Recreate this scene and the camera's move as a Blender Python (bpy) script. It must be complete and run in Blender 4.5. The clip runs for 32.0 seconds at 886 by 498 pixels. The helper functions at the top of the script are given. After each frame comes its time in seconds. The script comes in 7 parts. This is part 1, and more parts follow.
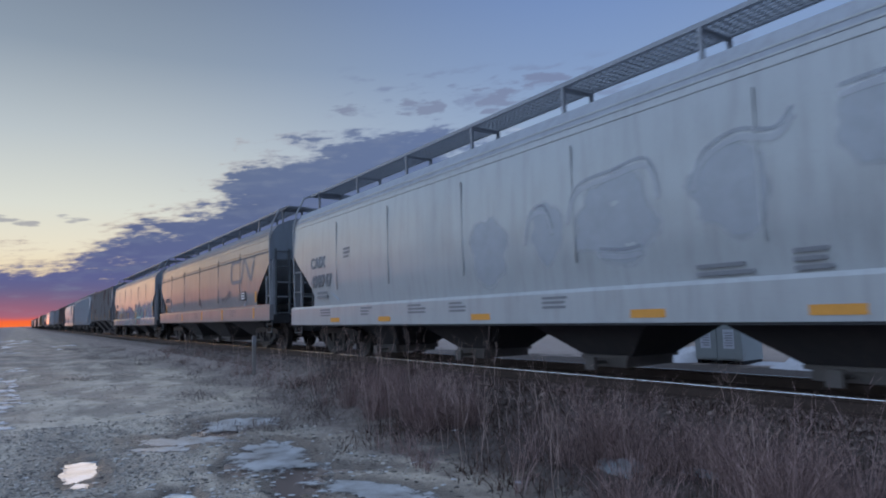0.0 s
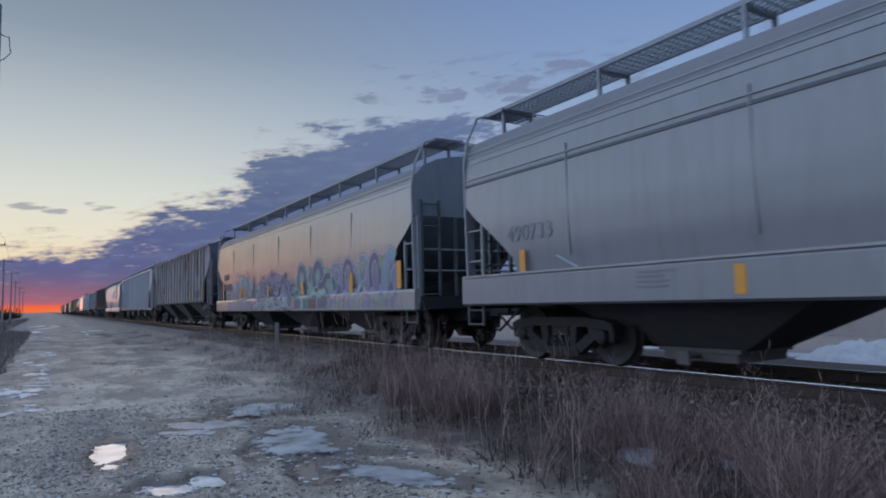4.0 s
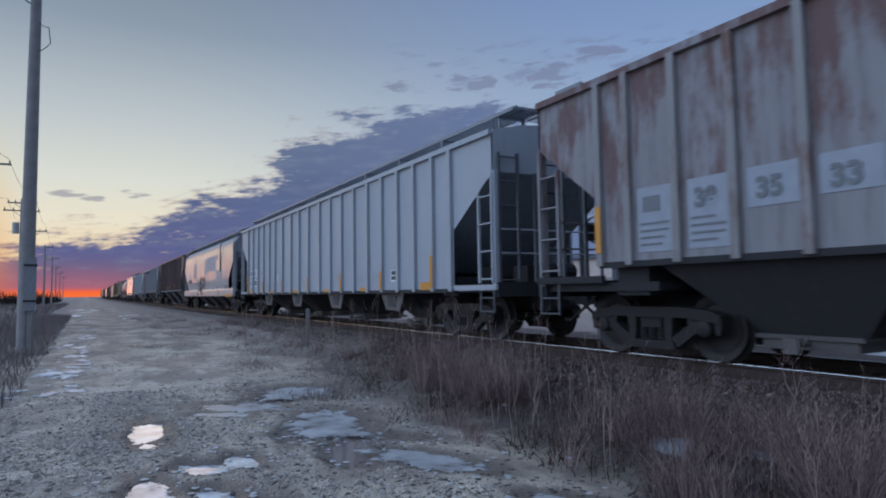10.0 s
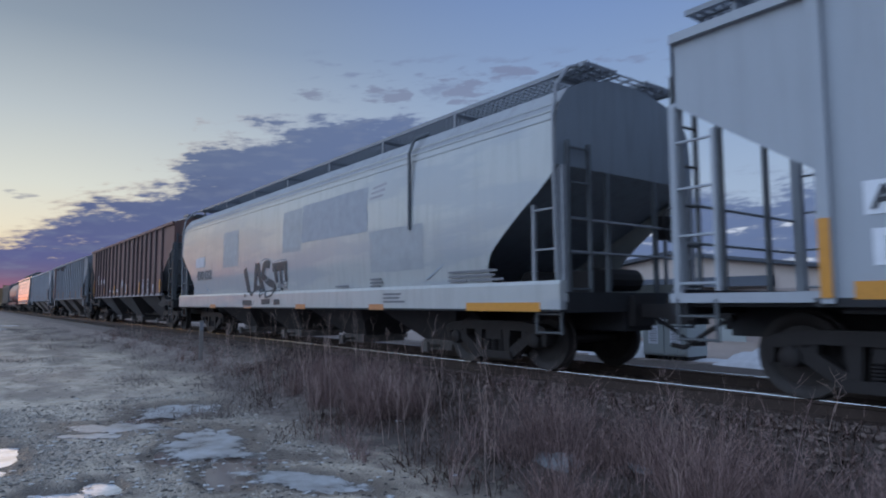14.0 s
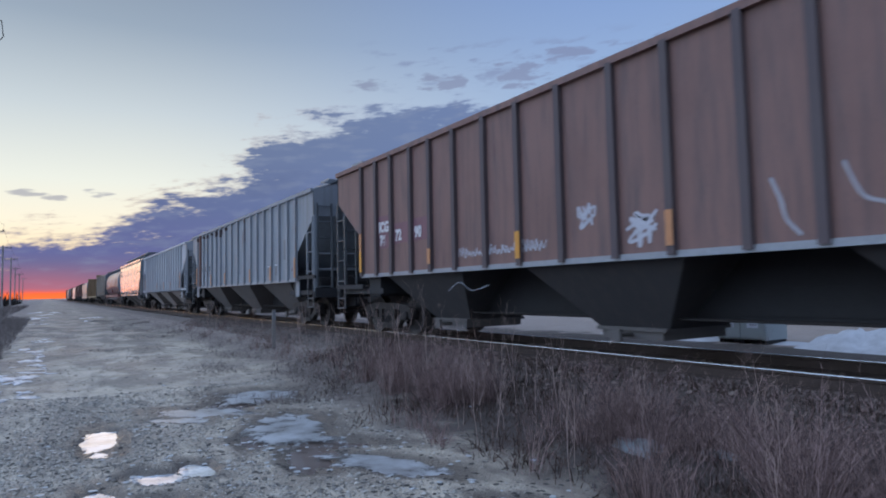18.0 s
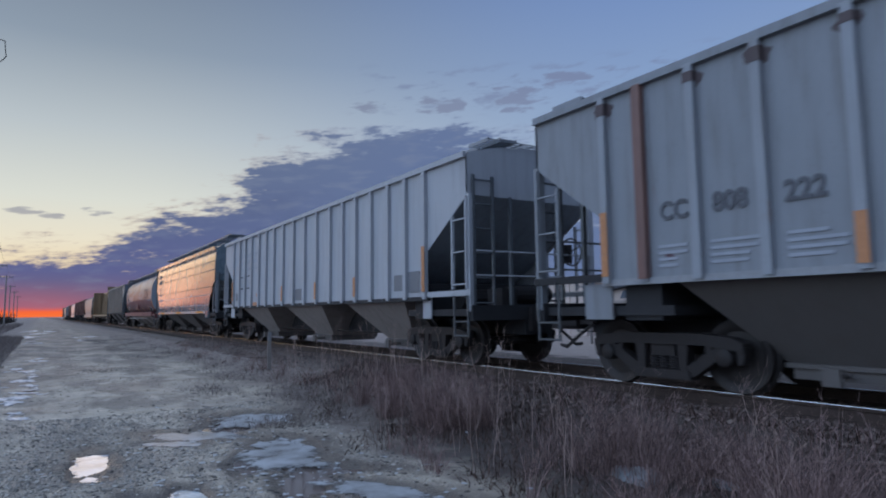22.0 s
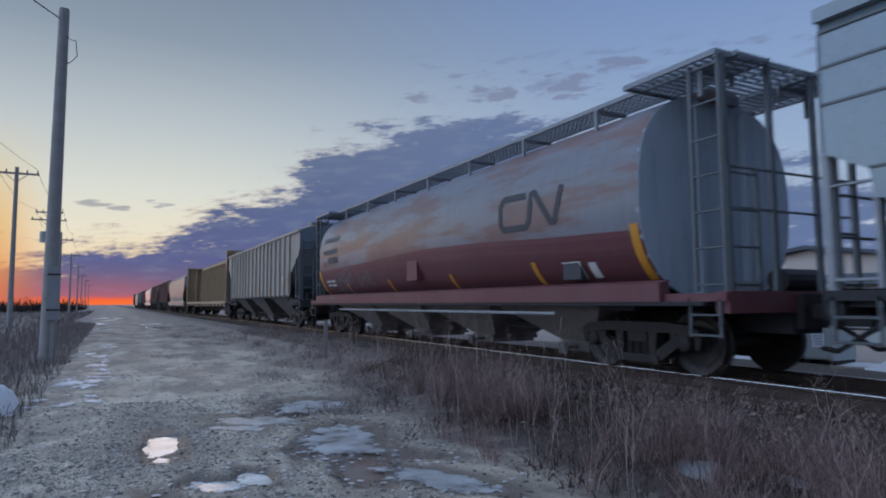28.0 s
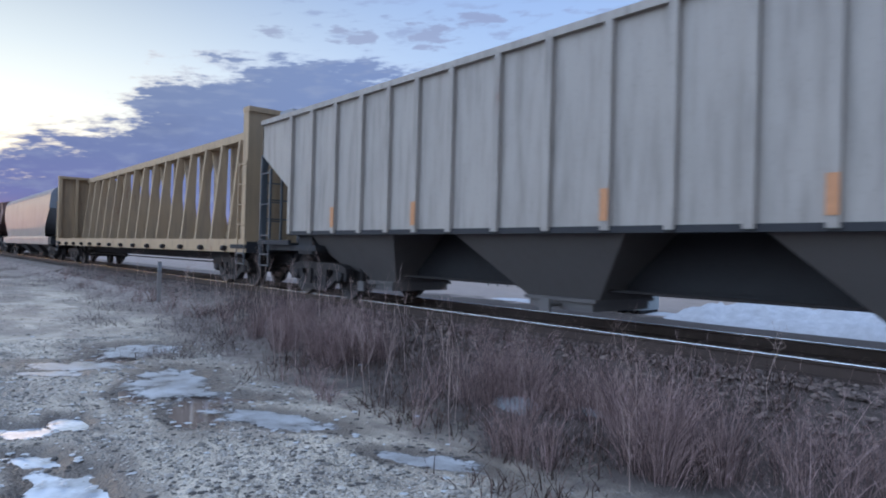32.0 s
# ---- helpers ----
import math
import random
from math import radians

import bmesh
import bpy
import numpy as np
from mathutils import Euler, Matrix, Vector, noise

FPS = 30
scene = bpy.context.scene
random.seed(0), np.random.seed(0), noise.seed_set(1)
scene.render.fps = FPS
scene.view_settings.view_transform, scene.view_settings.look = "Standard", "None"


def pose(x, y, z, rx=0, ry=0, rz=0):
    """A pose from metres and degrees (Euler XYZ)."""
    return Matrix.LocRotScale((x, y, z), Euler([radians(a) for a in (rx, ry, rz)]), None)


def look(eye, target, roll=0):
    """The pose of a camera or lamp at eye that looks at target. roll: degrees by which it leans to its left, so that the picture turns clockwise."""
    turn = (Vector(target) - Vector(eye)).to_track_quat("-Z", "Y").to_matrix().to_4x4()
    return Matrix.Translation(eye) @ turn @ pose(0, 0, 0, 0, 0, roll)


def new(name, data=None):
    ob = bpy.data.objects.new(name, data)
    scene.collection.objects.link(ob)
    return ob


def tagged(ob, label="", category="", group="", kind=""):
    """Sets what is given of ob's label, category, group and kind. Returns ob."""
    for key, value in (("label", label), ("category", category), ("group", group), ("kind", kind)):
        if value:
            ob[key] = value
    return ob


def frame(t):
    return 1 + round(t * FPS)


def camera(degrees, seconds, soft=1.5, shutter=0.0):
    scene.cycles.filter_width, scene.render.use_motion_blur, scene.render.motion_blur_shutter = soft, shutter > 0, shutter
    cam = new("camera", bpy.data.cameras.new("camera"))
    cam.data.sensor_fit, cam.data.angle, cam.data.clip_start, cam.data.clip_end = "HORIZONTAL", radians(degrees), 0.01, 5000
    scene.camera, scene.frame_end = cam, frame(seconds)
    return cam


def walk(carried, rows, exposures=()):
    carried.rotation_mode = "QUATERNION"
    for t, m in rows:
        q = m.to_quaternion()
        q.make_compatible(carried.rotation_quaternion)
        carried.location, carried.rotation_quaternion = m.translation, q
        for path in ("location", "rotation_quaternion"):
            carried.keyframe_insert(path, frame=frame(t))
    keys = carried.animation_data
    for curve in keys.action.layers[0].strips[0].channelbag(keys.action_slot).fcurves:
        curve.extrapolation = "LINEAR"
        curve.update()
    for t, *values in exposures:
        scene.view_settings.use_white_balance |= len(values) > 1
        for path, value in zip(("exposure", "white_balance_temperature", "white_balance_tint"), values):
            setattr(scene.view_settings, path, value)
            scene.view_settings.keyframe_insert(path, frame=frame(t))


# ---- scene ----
CLIP = 32.0
SPEED = 6.6      # train, metres a second
RAIL = 0.62      # rail top above the road
TRACK_X = 7.75   # track centre line

# seconds, x, y, z, pitch, roll, yaw
PATH = [
    (0, -0.044, -0.053, 1.593, 5.82, 1.76, -33.80),
    (0.5, -0.049, -0.050, 1.594, 5.78, 1.55, -32.68),
    (1, -0.067, -0.043, 1.592, 5.64, 1.33, -31.83),
    (1.5, -0.067, -0.041, 1.590, 5.45, 1.18, -31.26),
    (2, -0.061, -0.035, 1.594, 5.00, 1.18, -31.22),
    (2.5, -0.060, -0.037, 1.581, 4.82, 1.03, -31.65),
    (3, -0.054, -0.049, 1.583, 4.76, 1.13, -32.09),
    (3.5, -0.061, -0.053, 1.590, 4.80, 1.33, -32.14),
    (5.5, -0.065, -0.053, 1.581, 4.69, 1.46, -31.16),
    (6, -0.062, -0.054, 1.589, 4.52, 1.48, -30.84),
    (6.5, -0.079, -0.056, 1.581, 4.49, 1.28, -30.47),
    (7, -0.087, -0.053, 1.575, 4.24, 1.26, -30.24),
    (7.5, -0.082, -0.044, 1.573, 4.02, 1.24, -30.08),
    (8, -0.083, -0.036, 1.571, 3.90, 1.11, -30.08),
    (8.5, -0.079, -0.030, 1.573, 3.91, 1.06, -29.97),
    (9, -0.079, -0.032, 1.572, 3.88, 0.98, -29.93),
    (9.5, -0.083, -0.030, 1.574, 3.86, 0.88, -29.69),
    (10, -0.077, -0.032, 1.574, 3.82, 0.87, -29.43),
    (10.5, -0.071, -0.030, 1.574, 3.67, 0.78, -29.26),
    (11, -0.042, -0.024, 1.575, 3.70, 0.59, -29.05),
    (11.5, -0.024, -0.010, 1.569, 3.45, 0.31, -29.48),
    (12, -0.049, 0.060, 1.577, 3.91, -0.01, -30.72),
    (12.5, -0.047, 0.086, 1.590, 4.22, -0.25, -32.25),
    (13, 0.016, 0.034, 1.585, 4.37, -0.19, -35.10),
    (13.5, 0.107, -0.025, 1.596, 4.91, -0.02, -36.85),
    (14, 0.167, -0.056, 1.592, 4.85, 0.24, -37.40),
    (14.5, 0.129, -0.033, 1.583, 4.46, 0.45, -36.55),
    (15, 0.069, 0.024, 1.578, 4.08, 0.61, -35.44),
    (15.5, 0.079, 0.040, 1.570, 3.80, 0.66, -34.49),
    (17.5, 0.057, 0.027, 1.584, 3.57, 1.04, -32.25),
    (18, 0.052, 0.025, 1.587, 3.72, 1.22, -32.00),
    (18.5, 0.045, 0.027, 1.589, 3.96, 1.40, -31.55),
    (19, 0.044, 0.027, 1.592, 4.08, 1.56, -31.11),
    (19.5, 0.039, 0.028, 1.591, 4.19, 1.61, -30.69),
    (20, 0.041, 0.027, 1.599, 4.48, 1.59, -30.29),
    (20.5, 0.038, 0.025, 1.600, 4.66, 1.48, -30.13),
    (21, 0.049, 0.032, 1.602, 5.05, 1.23, -30.33),
    (21.5, 0.044, 0.036, 1.609, 5.31, 0.99, -30.86),
    (22, 0.051, 0.030, 1.612, 5.69, 0.69, -32.29),
    (22.5, 0.061, 0.021, 1.629, 6.00, 0.62, -32.59),
    (23, 0.056, 0.022, 1.637, 6.23, 0.66, -32.08),
    (23.5, 0.047, 0.041, 1.633, 6.26, 0.93, -30.61),
    (24, 0.038, 0.038, 1.633, 6.22, 1.04, -29.41),
    (24.5, 0.026, 0.050, 1.632, 5.99, 0.90, -28.26),
    (25, 0.020, 0.062, 1.635, 5.72, 0.70, -27.33),
    (25.5, 0.003, 0.067, 1.624, 5.31, 0.50, -26.95),
    (27.5, 0.006, 0.071, 1.622, 4.66, 0.46, -27.42),
    (28, -0.001, 0.065, 1.615, 4.80, 0.41, -27.68),
    (28.5, 0.001, 0.064, 1.628, 4.67, 0.54, -27.87),
    (29, 0.002, 0.060, 1.627, 4.51, 0.22, -28.08),
    (29.5, -0.012, 0.052, 1.629, 4.04, -0.29, -30.04),
    (30, -0.033, 0.067, 1.618, 2.99, -0.84, -34.18),
    (30.5, 0.027, 0.003, 1.593, 2.04, -1.60, -40.06),
    (31, 0.091, -0.071, 1.579, 1.39, -2.09, -42.75),
    (31.5, 0.085, -0.092, 1.570, 0.40, -1.96, -42.20),
    (32, 0.037, -0.084, 1.588, 0.30, -1.51, -41.08),
]
cam = camera(70.0, CLIP, soft=1.9, shutter=0.26)
walk(cam, [(t, pose(x, y, z, 90 + p, r, w)) for t, x, y, z, p, r, w in PATH],
     exposures=[(0, 0.0), (15.5, 0.0), (17.5, 0.28), (18.6, 0.32), (19.4, 0.26), (20.1, 0.08), (21.0, 0.0), (29.4, 0.0), (30.2, 0.12), (30.6, 0.35), (31.0, 0.7), (32.0, 0.73)])


# ---- world: dusk sky with a cloud bank over the sunset ----
class Nodes:
    """Short hand for building node trees."""

    def __init__(self, tree):
        self.tree = tree

    def add(self, kind):
        return self.tree.nodes.new(kind)

    def link(self, a, b):
        self.tree.links.new(a, b)

    def put(self, socket, value):
        if isinstance(value, bpy.types.NodeSocket):
            self.link(value, socket)
        else:
            socket.default_value = value

    def math(self, op, a, b=0.0, c=0.0, clamp=False):
        node = self.add("ShaderNodeMath")
        node.operation, node.use_clamp = op, clamp
        for s, v in zip(node.inputs, (a, b, c)):
            self.put(s, v)
        return node.outputs[0]

    def ramp(self, fac, stops, mode="LINEAR"):
        node = self.add("ShaderNodeValToRGB")
        e = node.color_ramp.elements
        node.color_ramp.interpolation = mode
        while len(e) < len(stops):
            e.new(1.0)
        for el, (p, c) in zip(e, stops):
            el.position = p
            el.color = (*c, 1) if len(c) == 3 else c
        self.put(node.inputs[0], fac)
        return node.outputs[0]

    def mix(self, fac, a, b, blend="MIX"):
        node = self.add("ShaderNodeMix")
        node.data_type, node.blend_type = "RGBA", blend
        self.put(node.inputs[0], fac)
        self.put(node.inputs[6], a if isinstance(a, bpy.types.NodeSocket) else (*a, 1))
        self.put(node.inputs[7], b if isinstance(b, bpy.types.NodeSocket) else (*b, 1))
        return node.outputs[2]

    def noise(self, vector, scale, detail=4.0, rough=0.55):
        node = self.add("ShaderNodeTexNoise")
        node.inputs["Scale"].default_value = scale
        node.inputs["Detail"].default_value = detail
        node.inputs["Roughness"].default_value = rough
        if vector is not None:
            self.link(vector, node.inputs["Vector"])
        return node.outputs["Fac"]

    def steps(self, x, lo, hi):
        node = self.add("ShaderNodeMapRange")
        node.interpolation_type = "SMOOTHSTEP"
        self.put(node.inputs[0], x)
        self.put(node.inputs[1], lo)
        self.put(node.inputs[2], hi)
        return node.outputs[0]


def lin(r, g, b):
    """Linear colour from 0 to 255 display values."""
    return tuple((v / 255 / 12.92) if v < 10.3 else ((v / 255 + 0.055) / 1.055) ** 2.4 for v in (r, g, b))


def make_world():
    w = bpy.data.worlds.new("dusk_sky")
    scene.world = w
    w.use_nodes = True
    w.node_tree.nodes.clear()
    n = Nodes(w.node_tree)
    xyz = n.add("ShaderNodeSeparateXYZ")
    n.link(n.add("ShaderNodeTexCoord").outputs["Generated"], xyz.inputs[0])
    x, y, z = xyz.outputs
    az = n.math("MULTIPLY", n.math("ARCTAN2", x, y), 180 / math.pi)       # degrees right of the track's far end
    el = n.math("MULTIPLY", n.math("ARCSINE", z), 180 / math.pi)
    far = n.math("DIVIDE", n.math("ABSOLUTE", n.math("ADD", az, 2.0)), 90.0, clamp=True)
    h = n.math("DIVIDE", n.math("MAXIMUM", el, 0.0), 60.0, clamp=True)
    # clear sky: over the sunset, and away from it
    warm = n.ramp(h, [(0, lin(245, 165, 110)), (0.05, lin(246, 222, 180)), (0.10, lin(240, 232, 210)), (0.155, lin(224, 227, 218)), (0.25, lin(190, 200, 206)),
                      (0.36, lin(145, 160, 177)), (0.5, lin(110, 126, 150)), (1, lin(106, 124, 154))])
    cool = n.ramp(h, [(0, lin(176, 189, 208)), (0.12, lin(168, 188, 214)), (0.28, lin(143, 168, 205)), (0.45, lin(118, 146, 196)), (0.65, lin(108, 135, 186)), (1, lin(106, 129, 174))])
    sky = n.mix(n.steps(far, 0.05, 0.62), warm, cool)
    # cloud edge: the elevation of the bank's top, by azimuth
    edge = n.math("MULTIPLY", n.ramp(n.math("DIVIDE", n.math("ADD", az, 21.2), 100.0, clamp=True),
                  [(0.0, (0.17,) * 3), (0.18, (0.235,) * 3), (0.215, (0.265,) * 3), (0.275, (0.36,) * 3), (0.32, (0.44,) * 3), (0.352, (0.55,) * 3), (0.367, (0.66,) * 3),
                   (0.40, (0.755,) * 3), (0.48, (0.84,) * 3), (0.545, (0.865,) * 3), (0.585, (0.78,) * 3), (0.75, (0.55,) * 3), (1.0, (0.42,) * 3)]), 20.0)
    vec = n.add("ShaderNodeCombineXYZ")
    n.put(vec.inputs[0], n.math("MULTIPLY", n.math("ADD", az, n.math("MULTIPLY", el, 0.5)), 0.075))
    n.put(vec.inputs[1], n.math("MULTIPLY", n.math("SUBTRACT", el, n.math("MULTIPLY", az, 0.10)), 0.30))
    big = n.noise(vec.outputs[0], 1.5, 7, 0.62)
    fine = n.noise(vec.outputs[0], 4.2, 5, 0.52)
    warp = n.math("ADD", n.math("MULTIPLY", n.math("SUBTRACT", big, 0.5), 12.0), n.math("MULTIPLY", n.math("SUBTRACT", fine, 0.5), 5.0))
    shred = n.noise(vec.outputs[0], 13.0, 4, 0.6)
    warp = n.math("ADD", warp, n.math("MULTIPLY", n.math("SUBTRACT", shred, 0.5), 3.2))
    depth = n.math("ADD", n.math("SUBTRACT", edge, el), warp)
    bank = n.steps(depth, -0.7, 1.9)
    wisps = n.math("MULTIPLY", n.steps(fine, 0.52, 0.68), n.math("MULTIPLY", n.steps(el, 17.0, 19.0), n.math("SUBTRACT", 1.0, n.steps(el, 20.5, 22.5))))
    wisps = n.math("MULTIPLY", wisps, n.math("MULTIPLY", n.steps(az, 22.0, 30.0), 0.6))
    dots = None
    for a, e, ra, re in ((-1.2, 8.0, 1.7, 0.30), (3.4, 8.3, 1.2, 0.36), (-3.0, 7.1, 0.8, 0.2), (0.2, 7.75, 1.1, 0.24), (25.9, 18.2, 1.7, 0.55), (32.3, 18.5, 2.4, 0.75), (38.5, 18.9, 3.2, 1.1), (43.5, 20.2, 2.2, 0.7)):
        d = n.math("ADD", n.math("POWER", n.math("DIVIDE", n.math("SUBTRACT", az, a), ra), 2.0), n.math("POWER", n.math("DIVIDE", n.math("SUBTRACT", el, e), re), 2.0))
        d = n.math("ADD", d, n.math("MULTIPLY", n.math("SUBTRACT", fine, 0.5), 6.5))
        d = n.math("SUBTRACT", 1.0, n.steps(d, 0.1, 0.9))
        dots = d if dots is None else n.math("MAXIMUM", dots, d)
    # cloud colour: dark violet, paler to the side, lit along its top
    low = n.ramp(h, [(0, lin(160, 112, 128)), (0.025, lin(120, 104, 132)), (0.06, lin(97, 101, 148)), (0.12, lin(93, 104, 145)), (0.2, lin(101, 114, 146)), (0.4, lin(112, 126, 150))])
    body = n.mix(n.steps(az, 4.0, 42.0), low, lin(103, 122, 162))
    body = n.mix(n.math("MULTIPLY", n.steps(fine, 0.48, 0.70), 0.30), body, lin(132, 144, 168))
    body = n.mix(n.math("MULTIPLY", n.steps(big, 0.50, 0.30), 0.25), body, lin(82, 94, 128))
    rim = n.mix(n.steps(az, 5.0, 30.0), lin(238, 205, 165), lin(172, 186, 212))
    lit = n.math("MULTIPLY", n.math("SUBTRACT", 1.0, n.steps(depth, 0.1, 1.5)), 0.5)
    body = n.mix(lit, body, rim)
    holes = n.math("MULTIPLY", n.steps(fine, 0.60, 0.74), n.steps(az, 30.0, 50.0))
    body = n.mix(holes, body, lin(205, 216, 236))
    sky = n.mix(bank, sky, body)
    sky = n.mix(wisps, sky, lin(118, 130, 164))
    sky = n.mix(n.math("MULTIPLY", dots, 0.55), sky, lin(112, 116, 146))
    # the red strip where the sun went down
    glow = n.math("MULTIPLY", n.math("SUBTRACT", 1.0, n.steps(n.math("ADD", el, n.math("MULTIPLY", n.math("SUBTRACT", fine, 0.5), 0.5)), 0.30, 0.85)),
                  n.math("SUBTRACT", 1.0, n.steps(n.math("ABSOLUTE", n.math("ADD", az, 1.5)), 2.5, 7.5)))
    sky = n.mix(glow, sky, n.ramp(n.math("DIVIDE", n.math("MAXIMUM", el, 0.0), 1.6, clamp=True), [(0, lin(255, 120, 60)), (0.5, lin(250, 92, 62)), (1, lin(190, 90, 110))]))
    haze = n.math("MULTIPLY", n.math("SUBTRACT", 1.0, n.steps(el, 0.6, 3.0)), n.math("SUBTRACT", 1.0, n.steps(n.math("ABSOLUTE", n.math("ADD", az, 4.0)), 3.0, 13.0)))
    sky = n.mix(n.math("MULTIPLY", haze, n.math("SUBTRACT", 0.4, n.math("MULTIPLY", glow, 0.4))), sky, lin(205, 100, 118))
    # the afterglow to the left of the track, out over the fields
    side = n.math("MULTIPLY", n.steps(n.math("MULTIPLY", az, -1.0), 3.0, 9.0), n.math("SUBTRACT", 1.0, n.steps(n.math("MULTIPLY", az, -1.0), 16.0, 38.0)))
    gold = n.ramp(n.math("DIVIDE", n.math("MAXIMUM", el, 0.0), 18.0, clamp=True), [(0, lin(226, 112, 62)), (0.13, lin(236, 150, 80)), (0.36, lin(236, 188, 112)), (0.6, lin(226, 204, 158)), (1, lin(205, 206, 196))])
    sky = n.mix(n.math("MULTIPLY", n.math("MULTIPLY", side, 0.9), n.math("SUBTRACT", 1.0, n.steps(el, 6.0, 16.0))), sky, gold)
    # the open sky grows brighter overhead and over the fields behind the road
    high = n.steps(el, 27.0, 65.0)
    west = n.math("MULTIPLY", n.steps(n.math("MULTIPLY", x, -1.0), 0.22, 0.72), n.steps(el, -1.0, 12.0))
    power = n.math("ADD", 0.94, n.math("ADD", n.math("MULTIPLY", high, 1.6), n.math("MULTIPLY", west, 2.45)))
    power = n.math("MULTIPLY", power, n.math("ADD", 0.66, n.math("MULTIPLY", n.steps(y, -0.75, 0.2), 0.34)))
    pale = n.mix(n.math("MAXIMUM", n.math("MULTIPLY", high, 0.5), n.math("MULTIPLY", west, 0.5)), sky, lin(160, 178, 197))
    bg = n.add("ShaderNodeBackground")
    n.put(bg.inputs[0], pale)
    n.put(bg.inputs[1], power)
    n.link(bg.outputs[0], n.add("ShaderNodeOutputWorld").inputs[0])


make_world()
sun = new("sun", bpy.data.lights.new("sun", "SUN"))
sun.data.energy, sun.data.angle, sun.data.color = 0.12, radians(25), (1.0, 0.66, 0.48)
sun.matrix_world = look((0, 0, 50), (-1.5, -60, 45.0))
scene.view_settings.exposure = 0.0


# ---- materials ----
def material(name):
    m = bpy.data.materials.new(name)
    m.use_nodes = True
    n = Nodes(m.node_tree)
    return m, n, m.node_tree.nodes["Principled BSDF"]


def coords(n, sx=1.0, sy=1.0, sz=1.0):
    """Object coordinates, stretched, and shifted from object to object."""
    node = n.add("ShaderNodeMapping")
    shift = n.add("ShaderNodeVectorMath")
    shift.operation = "MULTIPLY"
    n.link(n.add("ShaderNodeObjectInfo").outputs["Random"], shift.inputs[0])
    shift.inputs[1].default_value = (0.0, 57.0, 0.0)
    n.link(shift.outputs[0], node.inputs["Location"])
    node.inputs["Scale"].default_value = (sx, sy, sz)
    n.link(n.add("ShaderNodeTexCoord").outputs["Object"], node.inputs[0])
    return node.outputs[0]


def bump(n, b, height, strength, distance=0.02):
    node = n.add("ShaderNodeBump")
    node.inputs["Strength"].default_value, node.inputs["Distance"].default_value = strength, distance
    n.link(height, node.inputs["Height"])
    n.link(node.outputs[0], b.inputs["Normal"])


def paint(name, color, rough=0.45, dirt=0.35, dirt_color=(0.10, 0.085, 0.075), rust=0.0, rust_color=(0.16, 0.065, 0.035), dents=0.25, fade=None, coat=0.0, climb=0.0):
    """Weathered car-body paint: streaks that run down, blotches, optional rust or faded patches."""
    m, n, b = material(name)
    streak = n.noise(coords(n, 3.0, 3.0, 0.35), 2.2, 6, 0.6)
    blotch = n.noise(coords(n), 0.8, 5, 0.6)
    grain = n.noise(coords(n), 22.0, 3, 0.6)
    col = n.mix(n.math("MULTIPLY", n.steps(streak, 0.40, 0.85), dirt), color, dirt_color)
    col = n.mix(n.math("MULTIPLY", n.steps(blotch, 0.45, 0.75), dirt * 0.6), col, tuple(c * 0.72 for c in color))
    col = n.mix(n.math("MULTIPLY", n.steps(grain, 0.55, 0.8), dirt * 0.4), col, dirt_color)
    r = n.math("ADD", rough, n.math("MULTIPLY", blotch, 0.2))
    if fade:
        f = n.steps(n.noise(coords(n, 0.9, 0.30, 1.8), 1.0, 5, 0.6), 0.45, 0.58)
        col = n.mix(n.math("MULTIPLY", f, 0.8), col, fade)
    if rust:
        mask = n.math("ADD", n.noise(coords(n, 1.0, 1.0, 0.5), 1.6, 7, 0.68), n.math("MULTIPLY", n.math("SUBTRACT", streak, 0.5), 0.5))
        if name.endswith("post_paint"):
            mask = n.math("ADD", mask, n.math("MULTIPLY", n.math("SUBTRACT", n.add("ShaderNodeObjectInfo").outputs["Random"], 0.5), 0.3))
        if climb:
            tall = n.add("ShaderNodeSeparateXYZ")
            n.link(n.add("ShaderNodeTexCoord").outputs["Object"], tall.inputs[0])
            mask = n.math("ADD", mask, n.math("MULTIPLY", n.math("SUBTRACT", tall.outputs[2], 2.5), climb))
        mask = n.math("MULTIPLY", n.steps(mask, 0.74 - 0.32 * rust, 0.94 - 0.32 * rust), 0.9)
        col = n.mix(mask, col, n.mix(grain, rust_color, tuple(c * 1.7 for c in rust_color)))
        r = n.math("ADD", r, n.math("MULTIPLY", mask, 0.3))
    n.put(b.inputs["Base Color"], col)
    n.put(b.inputs["Roughness"], r)
    b.inputs["Specular IOR Level"].default_value = 0.5
    b.inputs["Coat Weight"].default_value = coat
    b.inputs["Coat Roughness"].default_value = 0.09
    wave = n.noise(coords(n, 1.0, 0.9, 0.45), 1.1, 2, 0.5)
    bump(n, b, n.math("ADD", n.math("MULTIPLY", wave, 1.0), n.math("MULTIPLY", grain, 0.012)), dents, 0.10)
    return m


